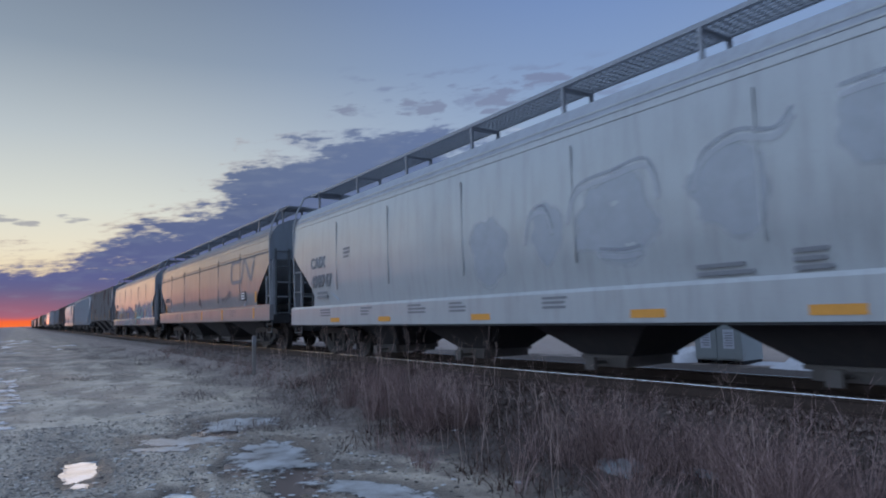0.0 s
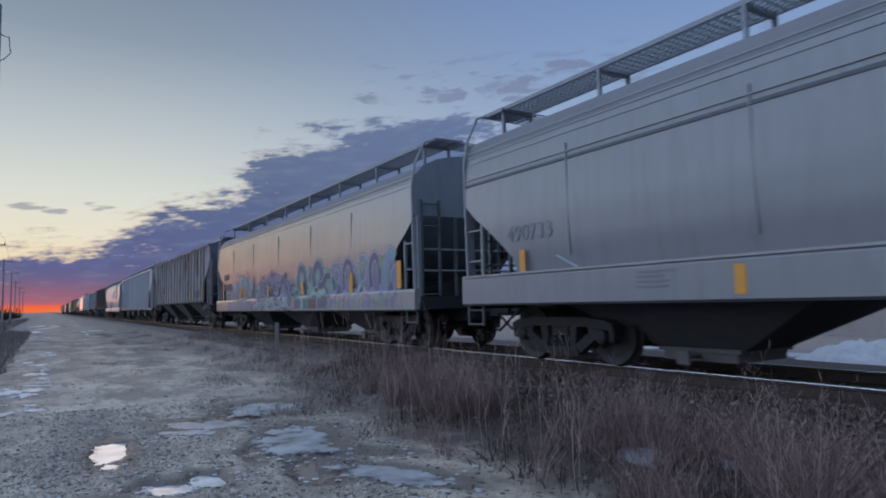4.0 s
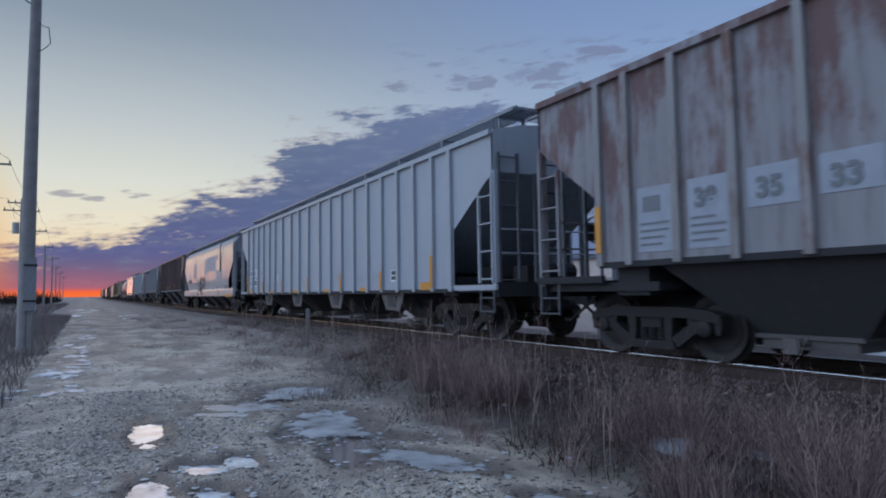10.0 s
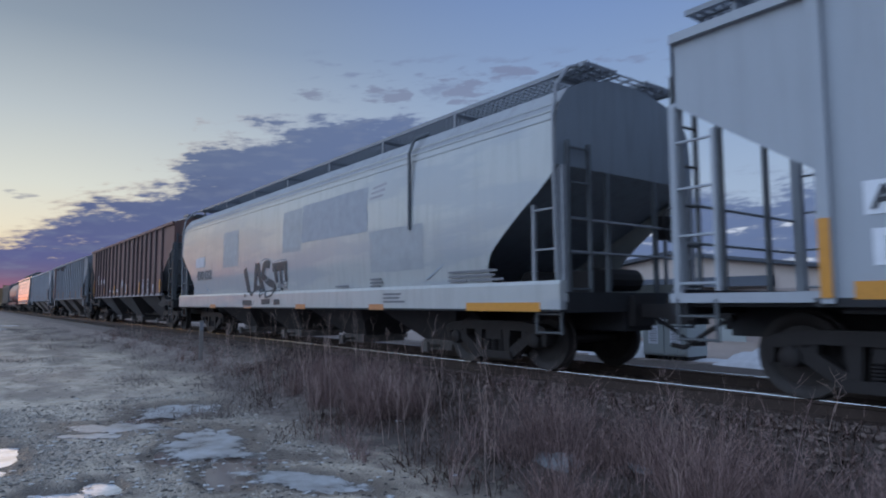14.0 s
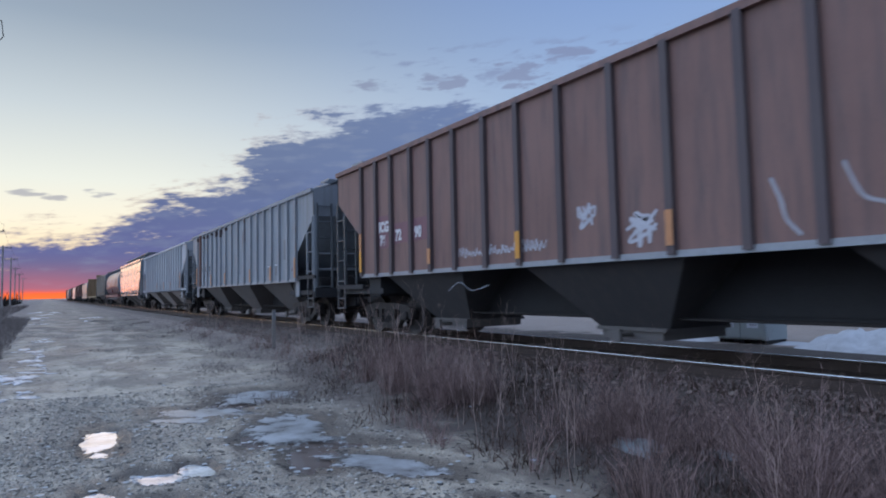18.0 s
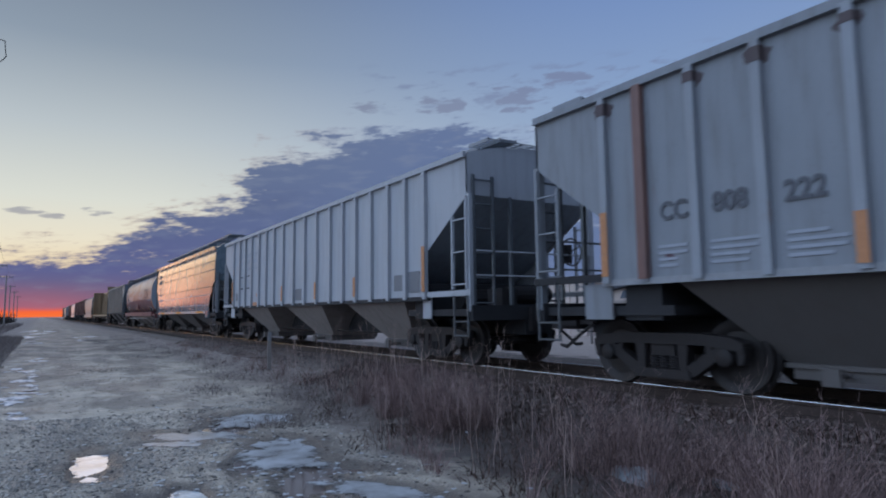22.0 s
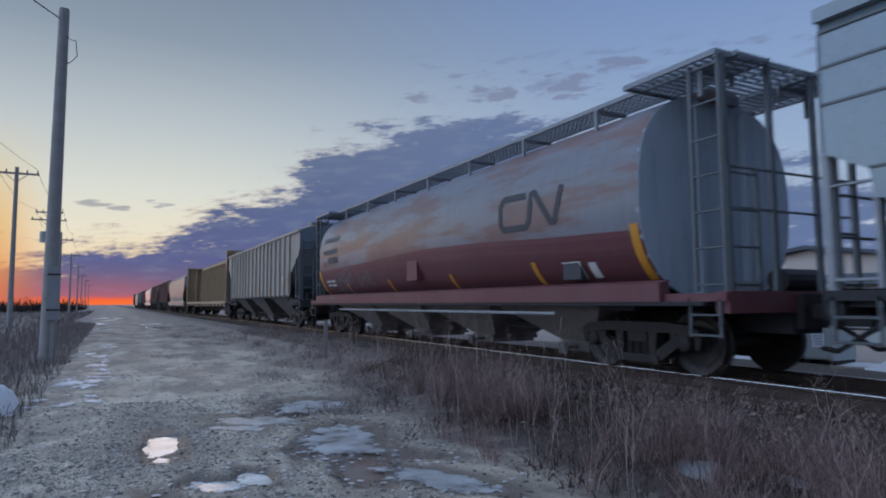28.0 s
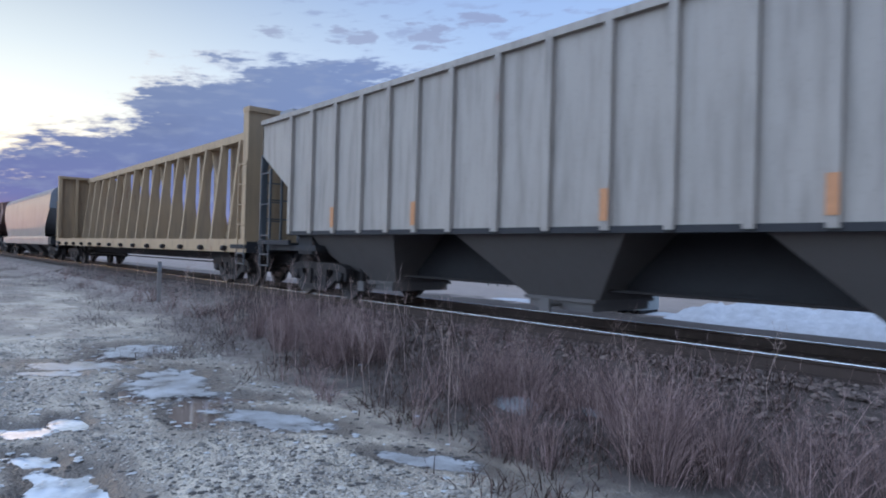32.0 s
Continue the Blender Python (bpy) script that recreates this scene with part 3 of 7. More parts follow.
def part(name, geo, mat, parent, label=""):
    """Links a mesh as one part under a thing or another part. geo: a Geo or a ready mesh."""
    me = geo.mesh(name, mat) if isinstance(geo, Geo) else geo
    ob = new(name, me)
    ob.parent = parent
    if label:
        ob["label"] = label
    return ob


def thing(name, label, category, group="", kind="", m=None):
    ob = tagged(new(name), label, category, group, kind)
    ob.empty_display_size = 0.3
    if m is not None:
        ob.matrix_basis = m
    return ob


def solo(name, geo, mat, label="", category="", kind="", group="", m=None):
    ob = tagged(new(name, geo.mesh(name, mat) if isinstance(geo, Geo) else geo), label, category, group, kind)
    if m is not None:
        ob.matrix_basis = m
    return ob


def letters(text, size, mat, weight=0.0, squeeze=1.0):
    """Flat lettering as a mesh in its x-y plane, with the built-in font."""
    cu = bpy.data.curves.new("lettering", "FONT")
    cu.body, cu.size, cu.offset, cu.extrude, cu.space_character = text, size, weight, 0.004, 1.05
    tmp = new("lettering", cu)
    bpy.context.view_layer.update()
    me = bpy.data.meshes.new_from_object(tmp.evaluated_get(bpy.context.evaluated_depsgraph_get()))
    bpy.data.objects.remove(tmp)
    bpy.data.curves.remove(cu)
    me.materials.clear()
    me.materials.append(mat)
    me.transform(Matrix.Diagonal((squeeze, 1, 1, 1)))
    return me


SIDE = Matrix(((0, 0, -1, 0), (-1, 0, 0, 0), (0, 1, 0, 0), (0, 0, 0, 1)))   # lettering on the side that faces the road


def on_side(y, z, x):
    return Matrix.Translation((x, y, z)) @ SIDE


# ---- paint on the cars' sides ----
def curve_points(pts, n=6):
    """A smooth line through the points."""
    out = []
    for i in range(len(pts) - 1):
        p0, p1, p2, p3 = pts[max(0, i - 1)], pts[i], pts[i + 1], pts[min(len(pts) - 1, i + 2)]
        for k in range(n):
            t = k / n
            out.append(tuple(0.5 * (2 * b + (c - a) * t + (2 * a - 5 * b + 4 * c - d) * t * t + (3 * b - a - 3 * c + d) * t ** 3) for a, b, c, d in zip(p0, p1, p2, p3)))
    return out + [tuple(pts[-1])]


def sprayed(name, v, f, cover, mat, car):
    me = Geo().add(v, f).mesh(name, mat)
    me.attributes.new("cover", "FLOAT", "POINT").data.foreach_set("value", cover)
    return part(name, me, None, car)


def stroke(car, pts, width, mat, xat, off=0.006, name="painted_stroke", bend=True, taper=False):
    """A painted line on the car's side; pts are (y, z). taper: pointed at both ends like a leaf."""
    pts = curve_points(pts) if bend else [p for a, b in zip(pts, pts[1:]) for p in (a, ((a[0] * 2 + b[0]) / 3, (a[1] * 2 + b[1]) / 3), ((a[0] + 2 * b[0]) / 3, (a[1] + 2 * b[1]) / 3))] + [pts[-1]]
    v, f, cover = [], [], []
    for i, (y, z) in enumerate(pts):
        a, b = pts[max(0, i - 1)], pts[min(len(pts) - 1, i + 1)]
        d = math.hypot(b[0] - a[0], b[1] - a[1]) or 1
        w = width * (0.12 + 0.88 * math.sin(math.pi * i / (len(pts) - 1))) if taper else width
        ny, nz = -(b[1] - a[1]) / d * w / 2, (b[0] - a[0]) / d * w / 2
        for s in (-1, -0.5, 0.5, 1):
            yy, zz = y + s * ny, z + s * nz
            v.append((xat(zz) - off, yy, zz))
            cover.append(1.0 if abs(s) < 1 and 0 < i < len(pts) - 1 else 0.0)
        if i:
            k = 4 * i
            f += [(k - 4 + q, k - 3 + q, k + 1 + q, k + q) for q in range(3)]
    return sprayed(name, v, f, cover, mat, car)


def blot(car, cy, cz, ry, rz, mat, xat, off=0.004, seed=1, rough=0.2, name="painted_patch", square=False):
    """A painted patch with a soft uneven outline."""
    n, v, f, cover = 32, [(xat(cz) - off, cy, cz)], [], [1.0]
    for q in (0.45, 0.78, 1.0):
        for i in range(n):
            a = 2 * math.pi * i / n
            k = q * (1 + rough * 1.8 * noise.noise((math.cos(a) * 1.7 + seed * 3.3, math.sin(a) * 1.7, seed * 1.7)))
            c, s = math.cos(a), math.sin(a)
            if square:
                m = max(abs(c), abs(s))
                c, s = c / m, s / m
            v.append((xat(cz + rz * k * s) - off, cy + ry * k * c, cz + rz * k * s))
            cover.append(0.0 if q == 1.0 else 1.0)
    for i in range(n):
        k = (i + 1) % n
        f += [(0, 1 + i, 1 + k), (1 + i, 1 + n + i, 1 + n + k, 1 + k), (1 + n + i, 1 + 2 * n + i, 1 + 2 * n + k, 1 + n + k)]
    return sprayed(name, v, f, cover, mat, car)


def spray(name, color, soft, weight=0.86):
    """Spray paint that thins out towards its edge."""
    m, n, b = material(name)
    k = n.noise(coords(n), 5.0, 4, 0.6)
    n.put(b.inputs["Base Color"], n.mix(k, tuple(c * 0.78 for c in color), tuple(min(1, c * 1.2) for c in color)))
    b.inputs["Roughness"].default_value = 0.5
    if soft:
        at = n.add("ShaderNodeAttribute")
        at.attribute_name = "cover"
        thin = n.math("MULTIPLY", n.steps(n.math("ADD", at.outputs["Fac"], n.math("MULTIPLY", n.math("SUBTRACT", k, 0.5), 0.5)), 0.05, 0.85), weight)
        n.put(b.inputs["Alpha"], thin)
    return m


for key, c in {"violet": (0.15, 0.115, 0.20), "mint": (0.30, 0.40, 0.38), "maroon": (0.16, 0.065, 0.085), "teal": (0.05, 0.19, 0.19), "lilac": (0.25, 0.23, 0.34), "chalk": (0.42, 0.41, 0.45), "lemon": (0.46, 0.40, 0.08),
               "orange": (0.45, 0.20, 0.10), "skyblue": (0.24, 0.36, 0.42), "moss": (0.28, 0.36, 0.22), "aqua": (0.22, 0.36, 0.38), "ghost": (0.45, 0.48, 0.525), "ghost_pale": (0.50, 0.52, 0.55), "ghost_dark": (0.29, 0.315, 0.36), "repaint": (0.285, 0.31, 0.35), "repaint_pale": (0.33, 0.345, 0.36), "tag_grey": (0.045, 0.05, 0.06)}.items():
    M[key] = spray("spray_" + key, c, True, 0.45 if "ghost" in key else 0.92 if "tag" in key else 0.66)
    if key in ("chalk", "ghost", "ghost_dark", "maroon", "repaint", "repaint_pale"):
        M["flat_" + key] = spray("faded_" + key, c, False)


# ---- railway cars ----
# In a car's own space y runs from its leading end (0) to its trailing end (length), z from the rail top, and -x faces the road.
WHEEL_R = 0.43
CACHE = {}
WHEELS = []      # wheelset, car's first y, own y


def cached(key, make):
    if key not in CACHE:
        CACHE[key] = make()
    return CACHE[key]


def wheel_mesh():
    r = WHEEL_R
    g = Geo().lathe_x([(-0.07, 0.0), (-0.07, 0.10), (-0.03, 0.12), (-0.015, 0.30), (-0.06, 0.36), (-0.065, r - 0.005), (0.05, r), (0.055, r + 0.028), (0.085, r + 0.03),
                       (0.085, 0.36), (0.03, 0.30), (0.03, 0.12), (0.07, 0.10), (0.07, 0.0)], 28)
    return smooth(g.mesh("wheel", M["wheel"]), 35)


def sideframe_mesh():
    """Cast truck side: arched top chord, tension chord, columns and two pedestals."""
    g = Geo()
    outer = [(-1.12, 0.50), (-1.12, 0.60), (-0.98, 0.66), (-0.55, 0.70), (0.55, 0.70), (0.98, 0.66), (1.12, 0.60), (1.12, 0.50), (0.98, 0.52), (0.62, 0.56), (-0.62, 0.56), (-0.98, 0.52)]
    g.prism_x(outer, -0.09, 0.09)
    for s in (1, -1):
        g.prism_x([(s * 1.0, 0.54), (s * 0.80, 0.57), (s * 0.36, 0.30), (s * 0.36, 0.16), (s * 0.46, 0.18)], -0.07, 0.07)
        g.prism_x([(s * 0.24, 0.58), (s * 0.40, 0.58), (s * 0.36, 0.22), (s * 0.26, 0.22)], -0.08, 0.08)
        g.prism_x([(s * 1.02, 0.55), (s * 1.14, 0.55), (s * 1.10, 0.36), (s * 1.04, 0.36)], -0.07, 0.07)
        g.prism_x([(s * 0.62, 0.57), (s * 0.72, 0.57), (s * 0.68, 0.36), (s * 0.64, 0.36)], -0.07, 0.07)
    g.prism_x([(-0.44, 0.14), (0.44, 0.14), (0.40, 0.25), (-0.40, 0.25)], -0.10, 0.10)
    return g.mesh("sideframe", M["iron"])


def bolster_mesh():
    g = Geo().box(-1.05, 1.05, -0.18, 0.18, 0.42, 0.62)
    g.box(-0.3, 0.3, -0.3, 0.3, 0.60, 0.72)
    return g.mesh("truck_bolster", M["iron"])


def spring_mesh():
    ring = [(0.0, 0.06)] + [(0.005 + k * 0.017, 0.074 if k % 2 else 0.058) for k in range(10)] + [(0.17, 0.06)]
    n, v = 8, []
    for z, r in ring:
        v += [(r * math.cos(2 * math.pi * i / n), r * math.sin(2 * math.pi * i / n), 0.25 + z) for i in range(n)]
    return Geo().add(v, [(k * n + i, k * n + (i + 1) % n, (k + 1) * n + (i + 1) % n, (k + 1) * n + i) for k in range(len(ring) - 1) for i in range(n)]).mesh("spring", M["iron"])


def axle_mesh():
    return Geo().tube((-1.05, 0, 0), (1.05, 0, 0), 0.08, 10).mesh("wheelset", M["wheel"])


def cap_mesh():
    g = Geo().lathe_x([(-0.10, 0.0), (-0.10, 0.07), (-0.08, 0.105), (0.05, 0.115), (0.05, 0.0)], 12)
    return smooth(g.mesh("bearing_cap", M["iron"]), 40)


def truck(car, yc, first_y):
    b = part("truck_bolster", cached("bolster", bolster_mesh), None, car)
    b.location = (0, yc, 0)
    for s in (-1, 1):
        o = part("sideframe", cached("sideframe", sideframe_mesh), None, b)
        o.location.x = s * 1.0
        for a in (-0.15, 0.0, 0.15):
            o = part("spring", cached("spring", spring_mesh), None, b)
            o.location = (s * 1.0, a, 0)
        for a in (-0.88, 0.88):
            o = part("bearing_cap", cached("cap", cap_mesh), None, b)
            o.location, o.scale.x = (s * 1.02, a, WHEEL_R), -s
    for a in (-0.88, 0.88):
        w = part("wheelset", cached("axle", axle_mesh), None, car)
        w.location = (0, yc + a, WHEEL_R)
        for s in (-1, 1):
            o = part("wheel", cached("wheel", wheel_mesh), None, w)
            o.location.x, o.scale.x = s * 0.77, -s
        WHEELS.append((w, first_y, yc + a))


def coupler_mesh():
    g = Geo().box(-0.09, 0.09, -0.52, 0.3, 0.76, 0.94)
    g.prism_y([(-0.17, 0.68), (0.13, 0.68), (0.17, 0.74), (0.17, 0.98), (0.1, 1.02), (-0.17, 1.02)], -0.80, -0.50)
    g.box(-0.24, 0.24, -0.06, 0.12, 0.64, 1.06)
    g.pipe([(0.35, 0.1, 0.80), (0.36, -0.2, 0.62), (0.34, -0.55, 0.40), (0.25, -0.78, 0.42)], 0.03, 6)
    return g.mesh("coupler", M["iron"])


def couplers(car, length):
    for y, s in ((0.0, 1), (length, -1)):
        o = part("coupler", cached("coupler", coupler_mesh), None, car)
        o.location.y = y
        if s < 0:
            o.rotation_euler.z = math.pi


def ladder(car, x, y0, y1, z0, z1, mat, name="ladder", out=-0.06, inner=None):
    """A ladder in the plane of the car's side; inner: how high its second stile goes."""
    top = part(name, Geo().box(x + out, x + out + 0.05, y0 - 0.022, y0 + 0.022, z0, z1), mat, car)
    part("stile", Geo().box(x + out, x + out + 0.05, y1 - 0.022, y1 + 0.022, z0, inner or z1), mat, top)
    z1 = inner or z1
    k = max(2, int((z1 - z0) / 0.40))
    rung = Geo().tube((x + out + 0.02, y0, 0), (x + out + 0.02, y1, 0), 0.016, 6).mesh("rung", mat)
    for i in range(k):
        part("rung", rung, None, top).location.z = z0 + 0.08 + (z1 - z0 - 0.16) * i / (k - 1)
    return top


def end_ladder(car, y, x0, x1, z0, z1, mat):
    top = part("end_ladder", Geo().box(x0 - 0.022, x0 + 0.022, y - 0.025, y + 0.025, z0, z1), mat, car)
    part("stile", Geo().box(x1 - 0.022, x1 + 0.022, y - 0.025, y + 0.025, z0, z1), mat, top)
    k = max(2, int((z1 - z0) / 0.36))
    rung = Geo().tube((x0, y, 0), (x1, y, 0), 0.016, 6).mesh("rung", mat)
    for i in range(k):
        part("rung", rung, None, top).location.z = z0 + 0.08 + (z1 - z0 - 0.16) * i / (k - 1)
    return top


def grating(x0, x1, y0, y1, z, step=0.12, bars=8):
    g = Geo()
    for i in range(bars):
        x = x0 + (x1 - x0) * i / (bars - 1)
        e, w = (0.032, 0.014) if i in (0, bars - 1) else (0.016, 0.007)
        g.box(x - w, x + w, y0, y1, z - e, z + e)
    k = int((y1 - y0) / step)
    for i in range(k + 1):
        y = y0 + (y1 - y0) * i / k
        g.box(x0, x1, y - 0.007, y + 0.007, z - 0.010, z + 0.014)
    return g


def running_boards(car, length, z, roof_z, mat, x0=-0.98, x1=-0.42, n=9, over=0.05, near_only=False):
    for s in ((1,) if near_only else (1, -1)):
        a, b = sorted((s * x0, s * x1))
        part("running_board", grating(a, b, over, length - over, z), mat, car)
        for i in range(n):
            y = 0.6 + (length - 1.2) * i / (n - 1)
            zr = roof_z(abs(x0))
            g = Geo().box(a, b, y - 0.03, y + 0.03, z - 0.075, z - 0.03)
            g.beam((s * x0, y, zr - 0.05), (s * x0, y, z - 0.03), 0.05)
            g.beam((s * x1, y, roof_z(abs(x1)) - 0.05), (s * x1, y, z - 0.03), 0.05)
            part("board_bracket", g, mat, car)
    for y in (over, length - over - 0.62):
        part("crosswalk", grating(-1.05, 1.05, y, y + 0.62, z - 0.03, 0.12, 9), mat, car)


def roof_hatches(car, length, z, mat, n=4):
    step = (length - 2.2) / n
    for i in range(n):
        y0 = 1.1 + i * step + 0.06
        part("hatch_cover", Geo().prism_y([(-0.36, z - 0.08), (-0.36, z + 0.07), (-0.2, z + 0.13), (0.2, z + 0.13), (0.36, z + 0.07), (0.36, z - 0.08)], y0, y0 + step - 0.12), mat, car)


def tape(car, y0, y1, z0, z1, mat, x, name="reflective_tape"):
    return part(name, Geo().box(x - 0.006, x + 0.004, min(y0, y1), max(y0, y1), z0, z1), mat, car)


def sign(car, text, y, z, size, mat, x, weight=0.0, squeeze=1.0, name="lettering"):
    """Lettering that starts at y and stands on height z; size is the height of its capitals."""
    o = part(name, letters(text, size / 0.72, mat, weight, squeeze), None, car)
    o.matrix_basis = on_side(y, z, x - 0.008)
    return o


def bars(car, y, z, rows, width, mat, x, height=0.045, gap=0.04, seed=1):
    """Small writing that cannot be read: plain bars."""
    r = random.Random(seed)
    g = Geo()
    for i in range(rows):
        w = width * r.uniform(0.6, 1.0)
        zz = z - i * (height + gap)
        g.box(x - 0.007, x + 0.002, y - w, y, zz - height, zz)
    return part("stencil_block", g, mat, car)


def interp(table, v):
    for (a, p), (b, q) in zip(table, table[1:]):
        if v <= b:
            return p + (q - p) * max(0.0, (v - a) / (b - a))
    return table[-1][1]


def shell(car, profile, eave, length, cut, sheet, roof_mat, end_mat, slope_mat, cols=24, e=0.12, deep=2.9, deep_z=1.35):
    """Side sheets, roof, end sheets and slope sheets of a hopper body.
    profile: (half width, z) from the sill to the roof's centre; cut: (z, set-back) table of the side sheet's end edge."""
    zs = sorted({z for _, z in profile} | {z for z, _ in cut if profile[0][1] < z < profile[-1][1]})
    width = [(z, w) for w, z in profile]
    side = [z for z in zs if z <= eave + 1e-6]
    top = [z for z in zs if z >= eave - 1e-6]

    def grid(rows):
        v = []
        for w, z in rows:
            a = interp(cut, z)
            v += [(w, a + (length - 2 * a) * j / cols, z) for j in range(cols + 1)]
        k = cols + 1
        f = [(i * k + j, (i + 1) * k + j, (i + 1) * k + j + 1, i * k + j + 1) for i in range(len(rows) - 1) for j in range(cols)]
        return Geo().add(v, f)
    for s in (-1, 1):
        rows = [(s * interp(width, z), z) for z in side]
        g = grid(rows if s > 0 else rows[::-1])
        part("side_sheet", smooth(g.mesh("side_sheet", sheet), 35), None, car)
    rows = [(-interp(width, z), z) for z in top]
    rows += [(-x, z) for x, z in rows[::-1][1:]]
    part("roof", smooth(grid(rows[::-1]).mesh("roof", roof_mat), 35), None, car)
    zhi = cut[-1][0]
    ring = [(interp(width, z), z) for z in zs if z >= zhi - 1e-6]
    ring = [(-w, z) for w, z in ring] + [(w, z) for w, z in ring[::-1][1:]]
    for y, s in ((e, 1), (length - e, -1)):
        part("end_sheet", Geo().prism_y(ring, y, y + s * 0.04), end_mat, car)
        w = interp(width, zhi) - 0.03
        part("slope_sheet", Geo().prism_x([(y, zhi), (y + s * 0.06, zhi), (y + s * deep, deep_z), (y + s * (deep - 0.06), deep_z)], -w, w), slope_mat, car)
    return lambda z: -interp(width, z)


def over_sill(xat, band, x=-1.60):
    return lambda z: x if z < band + 0.03 else xat(z)


def bays(car, centres, top_len, z_top, mat, half=1.40, z_low=0.36, low_half=0.62, low_len=1.2):
    """Funnel bays under a hopper body, each with its outlet gate."""
    for c in centres:
        a, b = c - top_len / 2, c + top_len / 2
        v = [(-half, a, z_top), (half, a, z_top), (half, b, z_top), (-half, b, z_top),
             (-low_half, c - low_len / 2, z_low), (low_half, c - low_len / 2, z_low), (low_half, c + low_len / 2, z_low), (-low_half, c + low_len / 2, z_low)]
        bay = part("hopper_bay", Geo().add(v, [(0, 1, 2, 3), (7, 6, 5, 4), (0, 4, 5, 1), (1, 5, 6, 2), (2, 6, 7, 3), (3, 7, 4, 0)]), mat, car)
        g = Geo().box(-low_half - 0.06, low_half + 0.06, c - low_len / 2 + 0.05, c + low_len / 2 - 0.05, z_low - 0.14, z_low + 0.02)
        g.box(-low_half - 0.10, low_half + 0.10, c - low_len / 2 - 0.02, c + low_len / 2 + 0.02, z_low - 0.02, z_low + 0.03)
        g.tube((-low_half - 0.38, c, z_low - 0.07), (low_half + 0.38, c, z_low - 0.07), 0.03, 6)
        g.box(-low_half - 0.40, -low_half - 0.34, c - 0.09, c + 0.09, z_low - 0.16, z_low + 0.02)
        part("outlet_gate", g, M["bay_dark"], bay)


def spread(middle, n, period):
    """Middles of n bays about a middle."""
    return [middle + period * (i - (n - 1) / 2) for i in range(n)]


def underframe(car, length, zs, first_y, sill_mat, inset, ridge=0.64, stub=False, end_mat="sill_dark", plates=None):
    if ridge:
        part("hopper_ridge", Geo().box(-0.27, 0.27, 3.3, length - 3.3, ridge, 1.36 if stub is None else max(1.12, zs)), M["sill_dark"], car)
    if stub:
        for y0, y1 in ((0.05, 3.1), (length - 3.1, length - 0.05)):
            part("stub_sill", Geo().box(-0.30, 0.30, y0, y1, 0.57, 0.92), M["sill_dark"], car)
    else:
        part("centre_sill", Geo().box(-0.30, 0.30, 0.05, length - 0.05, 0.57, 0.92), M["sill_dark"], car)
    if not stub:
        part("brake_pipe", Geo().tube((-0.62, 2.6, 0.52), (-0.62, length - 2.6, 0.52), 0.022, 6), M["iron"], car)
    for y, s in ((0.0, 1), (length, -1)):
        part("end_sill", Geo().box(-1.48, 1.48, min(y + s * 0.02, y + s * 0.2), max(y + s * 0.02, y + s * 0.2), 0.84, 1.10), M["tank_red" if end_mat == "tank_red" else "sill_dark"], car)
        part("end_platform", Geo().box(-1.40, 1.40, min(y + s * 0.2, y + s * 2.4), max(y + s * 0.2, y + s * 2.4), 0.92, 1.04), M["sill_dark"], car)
        for x in (-1.52, 1.46):
            part("end_side_sill", Geo().box(x, x + 0.06, min(y + s * 0.03, y + s * inset), max(y + s * 0.03, y + s * inset), zs - 0.02, zs + 0.08), sill_mat if stub else M[end_mat], car)
            g = Geo()
            for q in (0.12, 0.55):
                g.box(x, x + 0.03, y + s * q - 0.015, y + s * q + 0.015, 0.56, zs + 0.02)
            for z in (0.58, 0.82):
                g.tube((x + 0.015, y + s * 0.12, z), (x + 0.015, y + s * 0.55, z), 0.015, 6)
            part("step_stirrup", g, M["ladder_dark"], car)
        part("body_bolster", Geo().box(-1.36, 1.36, y + s * 1.92 - 0.28, y + s * 1.92 + 0.28, 0.86, zs + 0.26 if zs > 0.96 else zs), M["sill_dark"], car)
        if plates:
            for x in (-1.46, 1.43):
                part("corner_plate", Geo().box(x, x + 0.03, *sorted((y + s * (1.42 if s > 0 else 1.02), y + s * (1.72 if s > 0 else 1.50))), 0.87, 1.33), plates, car, "pale plate under the corner")
    truck(car, 1.92, first_y)
    truck(car, length - 1.92, first_y)
    couplers(car, length)


